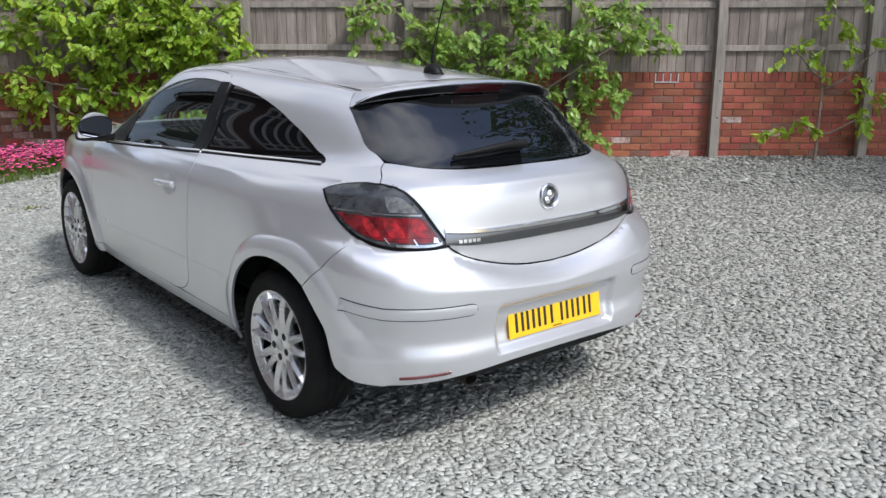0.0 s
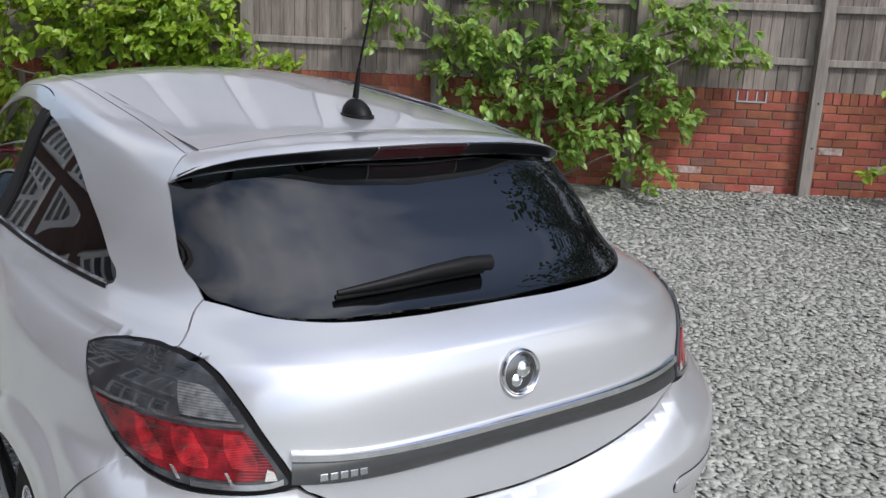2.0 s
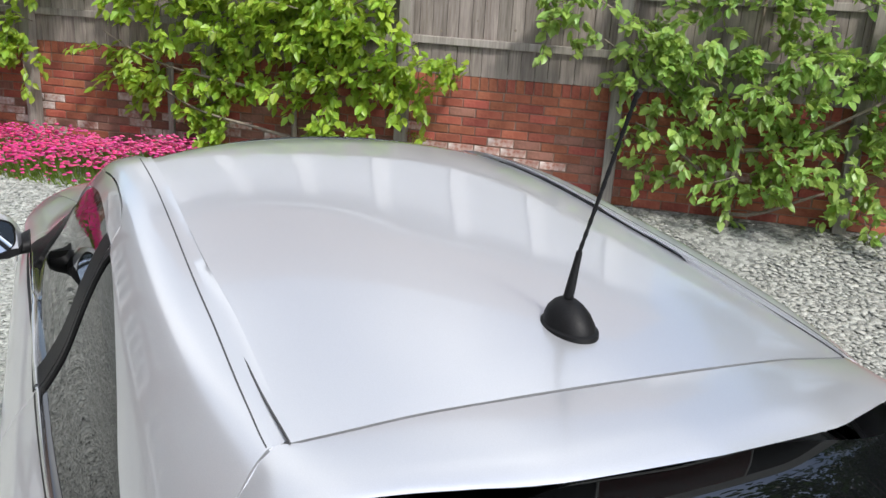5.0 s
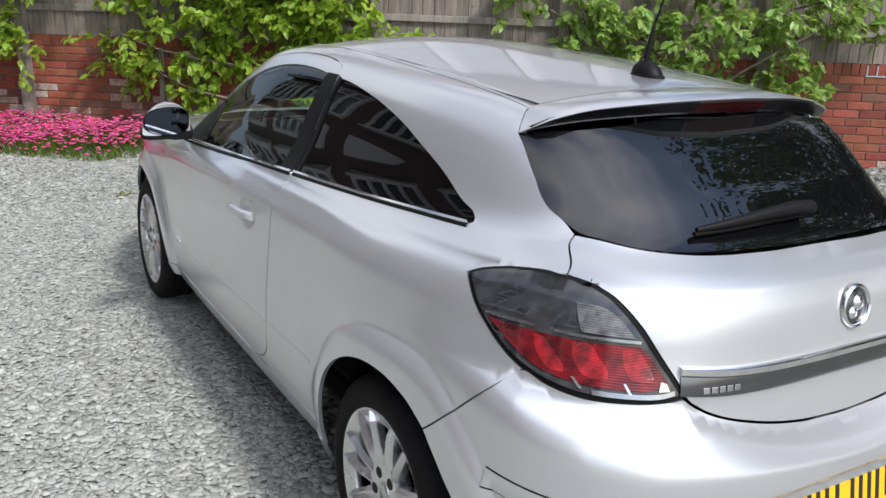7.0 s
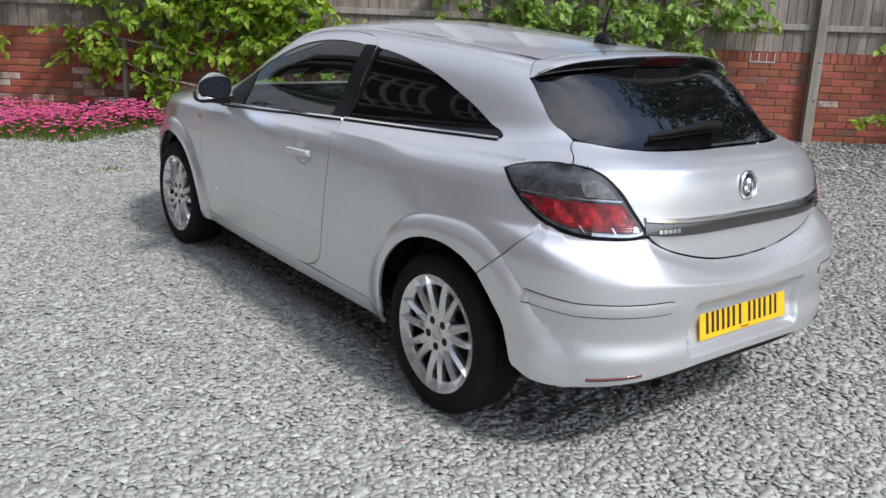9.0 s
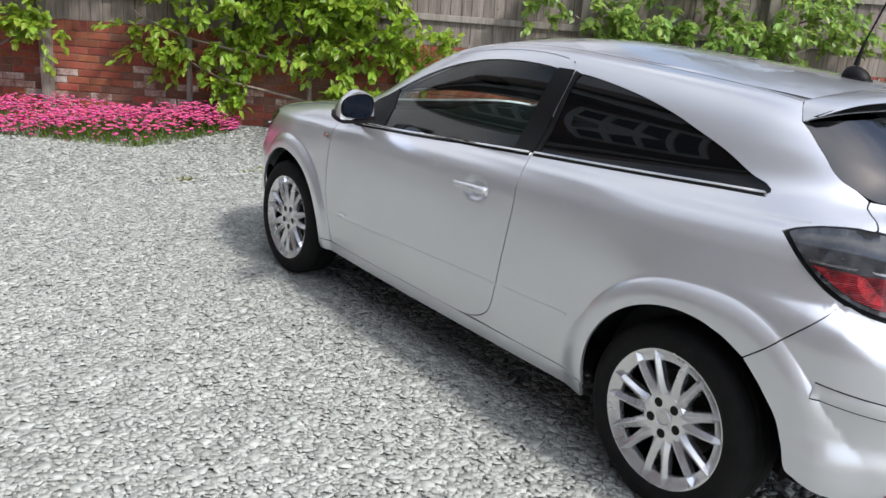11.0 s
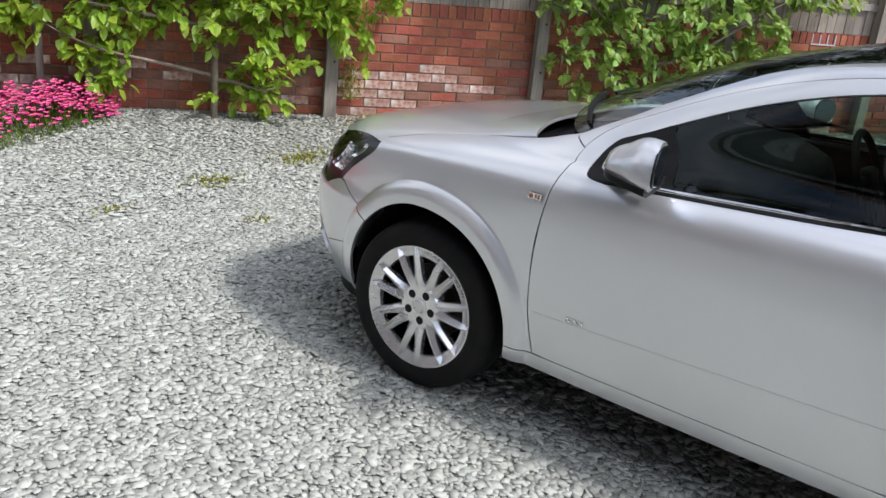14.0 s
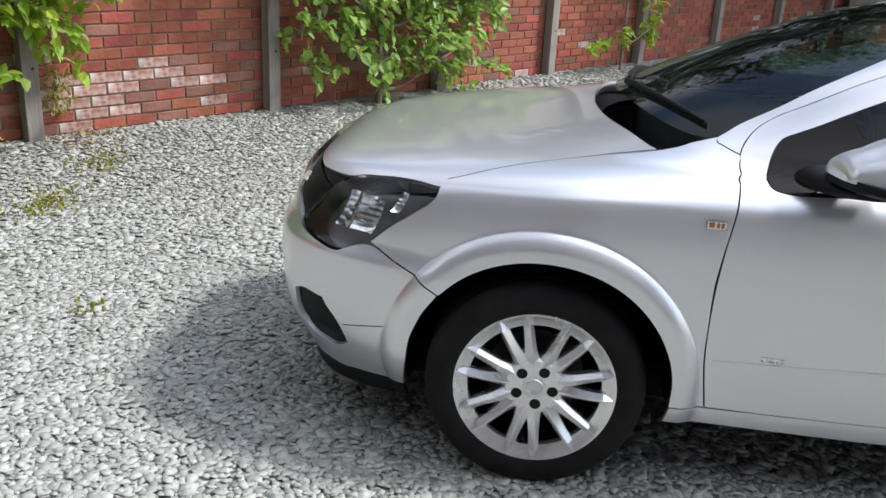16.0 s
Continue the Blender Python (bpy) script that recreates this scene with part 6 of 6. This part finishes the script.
# ---------------------------------------------------------------- trees and plants
def leaves(places, outward, sizes, seed, droop=0.5):
    """Folded, pointed leaves at the given places, as arrays for one mesh."""
    r = np.random.default_rng(seed)
    n = len(places)
    d = outward + r.normal(0, 0.55, (n, 3))
    d[:, 2] -= droop
    d /= np.linalg.norm(d, axis=1, keepdims=True)
    up = np.tile((0.0, 0.0, 1.0), (n, 1)) + r.normal(0, 0.45, (n, 3)) + outward * 0.5
    side = np.cross(d, up)
    side /= np.linalg.norm(side, axis=1, keepdims=True) + 1e-9
    nrm = np.cross(side, d)
    L = sizes[:, None]
    W = L * r.uniform(0.24, 0.34, (n, 1))
    fold = W * r.uniform(0.1, 0.5, (n, 1))
    bend = L * r.uniform(0.0, 0.22, (n, 1))
    v = [places, places + d * L * 0.32 + side * W + nrm * fold, places + d * L * 0.72 + side * W * 0.72 + nrm * (fold * 0.7 - bend * 0.5),
         places + d * L - nrm * bend, places + d * L * 0.72 - side * W * 0.72 + nrm * (fold * 0.7 - bend * 0.5), places + d * L * 0.32 - side * W + nrm * fold,
         places + d * L * 0.5 - nrm * bend * 0.2]
    verts = np.stack(v, 1).reshape(-1, 3)
    tri = np.array([(0, 1, 6), (1, 2, 6), (2, 3, 6), (3, 4, 6), (4, 5, 6), (5, 0, 6)])
    faces = (np.arange(n)[:, None, None] * 7 + tri[None]).reshape(-1, 3)
    return verts, faces


def mesh_from(name, verts, faces, mat, parent=None, label=""):
    me = bpy.data.meshes.new(name)
    me.from_pydata(np.asarray(verts).tolist(), [], np.asarray(faces).tolist())
    me.materials.append(mat)
    ob = new(name, me)
    if parent:
        ob.parent = parent
    if label:
        tagged(ob, label)
    return ob


def wall_tree(label, base, trunk_h, limbs, clumps, n_leaves, leaf, seed, radius=0.03, leaf_size=(0.045, 0.085)):
    """A tree trained on the wall. limbs: (height, side reach, rise); clumps: (s, z, out, spread s, spread z, weight)."""
    r = np.random.default_rng(seed)
    tree = thing("fruit_tree", label, "tree", WALL, "trees trained along the wall")
    bm = bmesh.new()
    pts = [(base + 0.03 * math.sin(k * 2.2 + seed), -0.20 - 0.02 * math.cos(k * 1.7), 0.02 + trunk_h * k) for k in np.linspace(0, 1, 10)]
    tube(bm, pts, [radius * (1 - 0.65 * k) for k in np.linspace(0, 1, 10)], 9)
    smooth(part("trunk", bm, BARK, tree, "slim grey-brown trunk"), 60)
    tips = []
    for h, reach, lift in limbs:
        bm = bmesh.new()
        k = np.linspace(0, 1, 9)
        o = -0.20 - 0.12 * np.sin(k * 2.0) * r.uniform(0.4, 1.4)
        p = np.stack([base + reach * k, o, h + lift * k**1.5 + 0.05 * np.sin(k * 5 + seed)], -1)
        tube(bm, p, [radius * 0.5 * (1 - 0.8 * t) + 0.003 for t in k], 6)
        smooth(part("branch", bm, BARK, tree), 60)
        tips.append(p)
    spots, out = [], []
    weight = np.array([c[5] for c in clumps], float)
    for c, share in zip(clumps, weight / weight.sum()):
        count = int(n_leaves * share)
        twigs = max(4, count // 13)
        for _ in range(twigs):
            start = np.array([c[0] + r.normal(0, c[3] * 0.5), -0.14 - abs(r.normal(0, 1)) * c[2] * 0.5, c[1] + r.normal(0, c[4] * 0.5)])
            way = np.array([r.normal(0, 0.7), -abs(r.normal(0.35, 0.4)), r.normal(0.15, 0.6)])
            way /= np.linalg.norm(way)
            length = r.uniform(0.12, 0.30)
            m = count // twigs + 1
            t = r.uniform(0, 1, m)[:, None]
            pos = start + way * length * t + r.normal(0, 0.018, (m, 3)) - np.array([0, 0, 0.06]) * t**2
            pos[:, 1] = np.minimum(pos[:, 1], -0.03)
            pos[:, 2] = np.maximum(pos[:, 2], 0.10)
            spots.append(pos)
            out.append(np.tile(way * 0.6 + (0, -0.35, 0), (m, 1)))
            if r.random() < 0.35:
                bmt = bmesh.new()
                tube(bmt, [tuple(start - way * 0.05), tuple(start + way * length * 0.5), tuple(start + way * length * 0.95 - (0, 0, 0.05))], [0.004, 0.003, 0.002], 4)
                tw = part("twig", bmt, BARK, tree)
    spots, out = np.concatenate(spots), np.concatenate(out)
    v, f = leaves(spots, out, r.uniform(*leaf_size, len(spots)), seed)
    mesh_from("crown", v, f, leaf, tree, "bright green oval leaves in loose clusters")
    return tree


wall_tree("leafy trained fruit tree with bright spring leaves against the wall", -2.72, 1.9,
          [(0.45, -1.3, 0.5), (0.40, 0.55, 0.1), (0.8, -1.7, 0.5), (0.9, 1.1, 0.5), (1.3, -1.4, 0.5), (1.4, 0.9, 0.5)],
          [(-4.1, 0.95, 0.15, 0.45, 0.25, 6), (-3.35, 1.0, 0.2, 0.5, 0.3, 8), (-3.5, 0.55, 0.15, 0.22, 0.18, 3), (-2.4, 0.48, 0.2, 0.30, 0.22, 5), (-2.35, 1.1, 0.25, 0.5, 0.35, 12), (-1.75, 1.05, 0.22, 0.35, 0.22, 6), (-1.35, 1.15, 0.15, 0.22, 0.12, 2),
           (-3.0, 1.50, 0.3, 0.8, 0.30, 22), (-3.9, 1.70, 0.3, 0.6, 0.30, 12), (-2.3, 1.50, 0.35, 0.5, 0.35, 20), (-2.8, 1.95, 0.3, 0.9, 0.3, 18)], 6000, LEAF, 7, leaf_size=(0.065, 0.118))
wall_tree("bushy trained fruit tree with mid-green leaves against the wall", 0.95, 1.9,
          [(0.3, 0.9, 0.3), (0.5, -0.8, 0.4), (0.8, 1.4, 0.7), (0.9, -1.1, 0.6), (1.3, 1.5, 0.4), (1.2, -1.2, 0.6)],
          [(0.35, 0.75, 0.2, 0.3, 0.2, 4), (0.95, 0.45, 0.3, 0.40, 0.3, 5), (1.45, 0.75, 0.35, 0.45, 0.4, 8), (1.8, 0.45, 0.3, 0.3, 0.25, 3), (0.6, 1.2, 0.3, 0.6, 0.3, 10), (1.5, 1.35, 0.35, 0.6, 0.35, 13), (-0.45, 1.75, 0.2, 0.35, 0.2, 4), (0.25, 1.5, 0.25, 0.45, 0.3, 8), (0.9, 1.9, 0.3, 0.8, 0.35, 12), (2.1, 1.75, 0.3, 0.5, 0.35, 7), (2.55, 1.5, 0.2, 0.35, 0.18, 4), (2.05, 0.95, 0.25, 0.3, 0.25, 5)], 4400, LEAF_DEEP, 17, leaf_size=(0.062, 0.115))
wall_tree("young thin fruit tree with sparse leaves against the wall", 4.50, 1.75,
          [(0.45, -0.35, 0.15), (0.5, 0.45, 0.1), (1.0, 0.6, 0.4), (1.1, -0.5, 0.3)],
          [(4.15, 0.50, 0.15, 0.16, 0.12, 3), (4.95, 0.55, 0.15, 0.16, 0.12, 3), (4.95, 0.9, 0.15, 0.18, 0.12, 2), (4.2, 1.4, 0.15, 0.25, 0.15, 2), (4.75, 1.45, 0.15, 0.3, 0.2, 4), (4.5, 1.85, 0.2, 0.4, 0.25, 4)], 360, LEAF, 23, 0.02, (0.07, 0.12))
wall_tree("fruit tree with drooping bright leaves beside the flower bed", -6.1, 1.9,
          [(0.8, 0.9, 0.3), (1.2, 0.8, 0.4), (0.9, -0.9, 0.4)],
          [(-5.45, 1.05, 0.25, 0.30, 0.16, 5), (-5.6, 1.7, 0.3, 0.6, 0.3, 8), (-6.4, 1.3, 0.3, 0.5, 0.4, 8), (-4.95, 1.9, 0.2, 0.4, 0.2, 4)], 1700, LEAF, 29, leaf_size=(0.065, 0.118))

# a small trailing plant on the bricks beside a post
r = np.random.default_rng(41)
n = 260
places = np.stack([-1.62 + r.normal(0, 0.05, n), -0.05 - abs(r.normal(0, 0.025, n)), r.uniform(0.33, 0.62, n)], -1)
v, f = leaves(places, np.tile((0.0, -0.5, 0.0), (n, 1)), r.uniform(0.018, 0.034, n), 41, 0.8)
creeper = mesh_from("wall_fern", v, f, GRASS)
creeper.matrix_world = WALL
tagged(creeper, "small yellow-green trailing plant rooted in the wall", "plant", kind="stuff")


def flower_bed():
    """A cushion of grassy leaves topped by many pink heads."""
    bed = thing("flower_bed", "cushion of bright pink flowers over grassy green leaves", "flowers", WALL)
    r = np.random.default_rng(51)
    n = 7000
    s = r.uniform(-7.2, -3.42, n)
    reach = 0.42 + 0.72 * sstep(-3.4, -4.2, s)
    k = r.uniform(0, 1, n)
    d = 0.10 + (reach - 0.10) * k
    top = 0.12 + 0.16 * np.sqrt(np.clip(1 - (2 * k - 1)**4, 0, 1)) * (0.75 + 0.25 * np.sin(s * 5 + d * 7)) * sstep(-3.38, -3.6, s)
    gz = 0.08 * sstep(1.15, 0.05, d)
    base = np.stack([s, -d, gz], -1)
    out = np.stack([r.normal(0, 0.5, n), r.normal(-0.3, 0.5, n), np.full(n, 1.9)], -1)
    out /= np.linalg.norm(out, axis=1, keepdims=True)
    L = top[:, None] * r.uniform(0.7, 1.0, (n, 1))
    side = np.cross(out, r.normal(0, 1, (n, 3)))
    side /= np.linalg.norm(side, axis=1, keepdims=True)
    v = np.stack([base - side * 0.004, base + side * 0.004, base + out * L * 0.6 + side * 0.003, base + out * L + np.array([0, -0.02, -0.01])], 1).reshape(-1, 3)
    f = (np.arange(n)[:, None, None] * 4 + np.array([(0, 1, 2), (0, 2, 3)])[None]).reshape(-1, 3)
    mesh_from("foliage", v, f, BED_GREEN, bed, "narrow grassy green leaves")
    keep = r.random(n) < 0.62 - 0.56 * sstep(0.62, 0.85, k) * sstep(-5.2, -4.2, s)
    heads = (base + out * (top[:, None] * r.uniform(0.72, 1.25, (n, 1)) + 0.01))[keep]
    m = len(heads)
    size = r.uniform(0.011, 0.022, m)
    ring = 6
    a = np.linspace(0, math.tau, ring, endpoint=False)
    lobes = 1 + 0.25 * np.cos(a * 3)
    rows = []
    for h, q in ((0.0, 0.5), (0.35, 1.0), (0.75, 0.7)):
        rows.append(np.stack([np.cos(a) * q * lobes, np.sin(a) * q * lobes, np.full(ring, h)], -1))
    shape = np.concatenate([*rows, [[0, 0, 0.9]]])
    v = (heads[:, None] + shape[None] * size[:, None, None]).reshape(-1, 3)
    tri = []
    for lev in range(2):
        for i in range(ring):
            b, c = lev * ring + i, lev * ring + (i + 1) % ring
            tri += [(b, c, c + ring), (b, c + ring, b + ring)]
    tri += [(2 * ring + i, 2 * ring + (i + 1) % ring, 3 * ring) for i in range(ring)]
    f = (np.arange(m)[:, None, None] * (3 * ring + 1) + np.array(tri)[None]).reshape(-1, 3)
    mesh_from("blossom", v, f, PETAL, bed, "many small magenta-pink flower heads")


flower_bed()


def weed_patch(x, y, w, n, seed, mat=GRASS):
    r = np.random.default_rng(seed)
    p = np.stack([x + r.normal(0, w, n), y + r.normal(0, w * 0.6, n)], -1)
    z = ground_z(p[:, 0], p[:, 1])
    base = np.column_stack([p, z])
    out = np.stack([r.normal(0, 0.8, n), r.normal(0, 0.8, n), np.full(n, 0.8)], -1)
    v, f = leaves(base, out, r.uniform(0.015, 0.04, n), seed, 0.0)
    return tagged(mesh_from("weeds", v, f, mat), "low patch of yellow-green weeds in the gravel", "weeds", "weed patches", kind="stuff")


for i, (x, y, w, n) in enumerate(((1.17, 5.22, 0.13, 260), (0.28, 5.10, 0.10, 110), (1.85, 5.25, 0.12, 150), (-0.55, 4.95, 0.06, 40), (0.0, 4.35, 0.05, 30))):
    weed_patch(x, y, w, n, 60 + i)
r = np.random.default_rng(77)
dry = np.stack([r.normal(2.25, 0.16, 160), r.normal(5.55, 0.12, 160)], -1)
dz = ground_z(dry[:, 0], dry[:, 1]) + 0.01
v, f = leaves(np.column_stack([dry, dz]), r.normal(0, 0.6, (160, 3)) * (1, 1, 0.2), r.uniform(0.02, 0.05, 160), 78, 0.0)
tagged(mesh_from("leaf_litter", v, f, STRAW), "dry brown leaf litter at a post's foot", "leaf litter", kind="stuff")
v, f = leaves(np.array([[-1.113, -0.18, 0.022], [2.35, -0.3, 0.022]]), np.array([[0.3, 0.2, 0.3], [0.2, 0.4, 0.2]]), np.array([0.035, 0.03]), 90, 0.0)
tagged(mesh_from("fallen_leaf", v[:7], f[:6], material("red_leaf", (0.30, 0.05, 0.035), 0.6)), "small fallen red leaf on the gravel", "leaf")


# ---------------------------------------------------------------- what the paint and glass mirror
def house(name, label, at_pose, width, tall, windows, mat, bar=0.15):
    """A plain brick house front with white casements; its face is local -y."""
    h = thing(name, label, "house", at_pose)
    bm = bmesh.new()
    box(bm, (width, 6.0, tall), (0, 3.0, tall / 2))
    part("wall", bm, mat, h)
    bm = bmesh.new()
    ridge = tall + 4.4
    vs = [bm.verts.new(p) for p in ((-width / 2 - 0.3, -0.4, tall), (width / 2 + 0.3, -0.4, tall), (width / 2 + 0.3, 6.4, tall), (-width / 2 - 0.3, 6.4, tall), (-width / 2 - 0.3, 3, ridge), (width / 2 + 0.3, 3, ridge))]
    for q in ((0, 1, 5, 4), (2, 3, 4, 5), (1, 2, 5), (3, 0, 4), (0, 3, 2, 1)):
        bm.faces.new([vs[i] for i in q])
    part("roof", bm, TILE, h)
    for z in (tall - 0.12,):
        bm = bmesh.new()
        box(bm, (width + 0.5, 0.03, 0.22), (0, -0.42, z + 0.08))
        fascia = part("fascia", bm, WHITE_FRAME, h)
        bm = bmesh.new()
        tube(bm, [(-width / 2 - 0.3, -0.49, z + 0.16), (width / 2 + 0.3, -0.49, z + 0.16)], 0.055, 10)
        part("gutter", bm, BLACK_TRIM, fascia)
    for x, z, w, t, nx in windows:
        bm = bmesh.new()
        box(bm, (w, 0.04, t), (x, -0.01, z))
        win = part("window", bm, WINDOW_DARK, h)
        bm = bmesh.new()
        for k in range(nx + 1):
            box(bm, (bar, 0.10, t + 0.1), (x - w / 2 + w * k / nx, -0.04, z))
        for k, wide in ((-0.5, 0.13), (0.2, 0.06), (0.5, 0.13)):
            box(bm, (w + 0.1, 0.10, wide), (x, -0.042, z + t * k))
        part("frame", bm, WHITE_FRAME, win)
        bm = bmesh.new()
        box(bm, (w + 0.3, 0.16, 0.06), (x, -0.08, z - t / 2 - 0.09))
        part("sill", bm, WHITE_FRAME, win)
    return h


house("house", "red brick house with white casement windows facing the yard", Matrix.Translation((-6.2, 9.0, 0)) @ Matrix.Rotation(radians(90), 4, "Z"), 30, 6.5,
      [(x, z, w, t, 4) for x in (-12.2, -7.9, -3.6, 0.7, 5.0, 9.3, 13.4) for z, w, t in ((1.2, 3.0, 1.3), (3.3, 3.0, 1.4), (5.35, 3.0, 1.4))], HOUSE_BRICK)
neighbour = house("house", "neighbouring pale rendered house with white pilasters", Matrix.Translation((5.6, 15.6, 0)) @ Matrix.Rotation(-WALL_TURN * 0.55, 4, "Z"), 15, 8.2, [], PALE_RENDER)
for k in range(7):
    bm = bmesh.new()
    box(bm, (0.46, 0.14, 4.4), (-6.3 + 2.1 * k, -0.06, 5.7), None, 0.01)
    part("pilaster", bm, PALE_TRIM, neighbour, "white painted pilaster")


def big_tree(at_xy, tall, seed):
    r = np.random.default_rng(seed)
    t = thing("tree", "tall broadleaf tree with a dark green crown", "tree", Matrix.Translation((*at_xy, 0)))
    bm = bmesh.new()
    tube(bm, [(0.1 * math.sin(k), 0.1 * math.cos(k), -0.05 + tall * 0.1 * k) for k in range(9)], [0.24 * (1 - 0.09 * k) for k in range(9)], 12)
    smooth(part("trunk", bm, BARK, t), 60)
    places, out = [], []
    for i in range(46):
        a = r.uniform(0, math.tau)
        h = r.uniform(0.28, 1.0) * tall
        rad = tall * 0.34 * math.sqrt(max(0.05, 1 - ((h / tall - 0.6) / 0.45)**2)) * r.uniform(0.3, 1.0)
        c = np.array([rad * math.cos(a), rad * math.sin(a), h])
        bm = bmesh.new()
        tube(bm, [(0, 0, max(0.8, h - 1.6)), tuple(c * (0.5, 0.5, 0) + (0, 0, h - 0.5)), tuple(c)], [0.07, 0.045, 0.015], 6)
        part("limb", bm, BARK, t)
        m = 130
        places.append(c + r.normal(0, 0.047 * tall, (m, 3)))
        out.append(r.normal(0, 1, (m, 3)))
    v, f = leaves(np.concatenate(places), np.concatenate(out), r.uniform(0.15, 0.27, 46 * 130) * tall / 9, seed, 0.3)
    mesh_from("crown", v, f, LEAF_DARK, t, "dense dark green leaves")
    return t


big_tree((10.2, -3.6), 9.0, 5)
big_tree((14.0, -1.0), 9.5, 6)
big_tree((13.0, 4.2), 9.0, 9)
big_tree((10.5, -8.5), 9.0, 8)

big_tree((12.6, 0.6), 13.0, 12)
big_tree((13.0, -5.4), 13.0, 15)
big_tree((12.5, 7.6), 8.0, 14)

gate = thing("garden_gate", "dark brown boarded garden gate at the end of the wall", "gate", WALL @ Matrix.Translation((11.75, -0.14, 0)))
for k in range(12):
    bm = bmesh.new()
    box(bm, (0.112, 0.022, 1.85), (-0.66 + 0.12 * k, 0, 1.04), None, 0.004)
    part("board", bm, BARK, gate)
for z in (0.4, 1.6):
    bm = bmesh.new()
    box(bm, (1.42, 0.03, 0.09), (0, 0.027, z), None, 0.005)
    part("rail", bm, BARK, gate)

# ---------------------------------------------------------------- bricks, laid last
rb = random.Random(9)
rest_v, rest_f = {0: [], 1: [], 2: []}, {0: [], 1: [], 2: []}
for row in range(17):
    z = -0.245 + COURSE * row
    s = -7.6 + (LONG / 2 if row % 2 else 0)
    while s < 14.8:
        kind = brick_kind(s, z, rb)
        me = BRICK_KINDS[kind * 5 + rb.randrange(5)]
        m = Matrix.Translation((s + rb.uniform(-0.002, 0.002), 0.048 + rb.uniform(-0.0015, 0.0025), z)) @ Matrix.Rotation(radians(rb.uniform(-0.5, 0.5)), 4, "Y")
        if -3.75 < s < 1.3 and z > 0.08:
            ob = new("brick", me)
            ob.parent = wall
            ob.matrix_local = m
        else:
            k = len(rest_v[kind])
            rest_v[kind] += [tuple(m @ v.co) for v in me.vertices]
            rest_f[kind] += [tuple(k + i for i in p.vertices) for p in me.polygons]
        s += LONG
EDGE_KINDS = []
for seed in range(3):
    bm = brick_mesh(seed + 20, 0.104)
    bmesh.ops.rotate(bm, verts=bm.verts, cent=(0, 0, 0), matrix=Matrix.Rotation(radians(90), 3, "Y"))
    me = bpy.data.meshes.new("brick")
    bm.to_mesh(me)
    bm.free()
    me.materials.append(BRICK)
    EDGE_KINDS.append(me)
s = -7.6
while s < 14.8:
    me = EDGE_KINDS[rb.randrange(3)]
    m = Matrix.Translation((s, 0.048 + rb.uniform(-0.002, 0.003), 1.058))
    if -3.0 < s < 0.9:
        ob = new("coping_brick", me)
        ob.parent = wall
        ob.matrix_local = m
    else:
        k = len(rest_v[0])
        rest_v[0] += [tuple(m @ v.co) for v in me.vertices]
        rest_f[0] += [tuple(k + i for i in p.vertices) for p in me.polygons]
    s += COURSE
for kind, mat in ((0, BRICK_FAR), (1, BRICK_DARK), (2, BRICK_PALE)):
    ob = mesh_from("brickwork", rest_v[kind], rest_f[kind], mat, wall)
    tagged(ob, "courses of weathered brick", kind="stuff")
for k in range(4):
    bm = bmesh.new()
    box(bm, (0.012, 0.008, 0.090), (2.70 + 0.084 * k, -0.004, 1.052))
    part("repointed_joint", bm, PALE_RENDER, wall, "pale new mortar joint" if k == 0 else "")
bm = bmesh.new()
box(bm, (0.27, 0.008, 0.013), (2.826, -0.004, 1.003))
part("repointed_joint", bm, PALE_RENDER, wall)
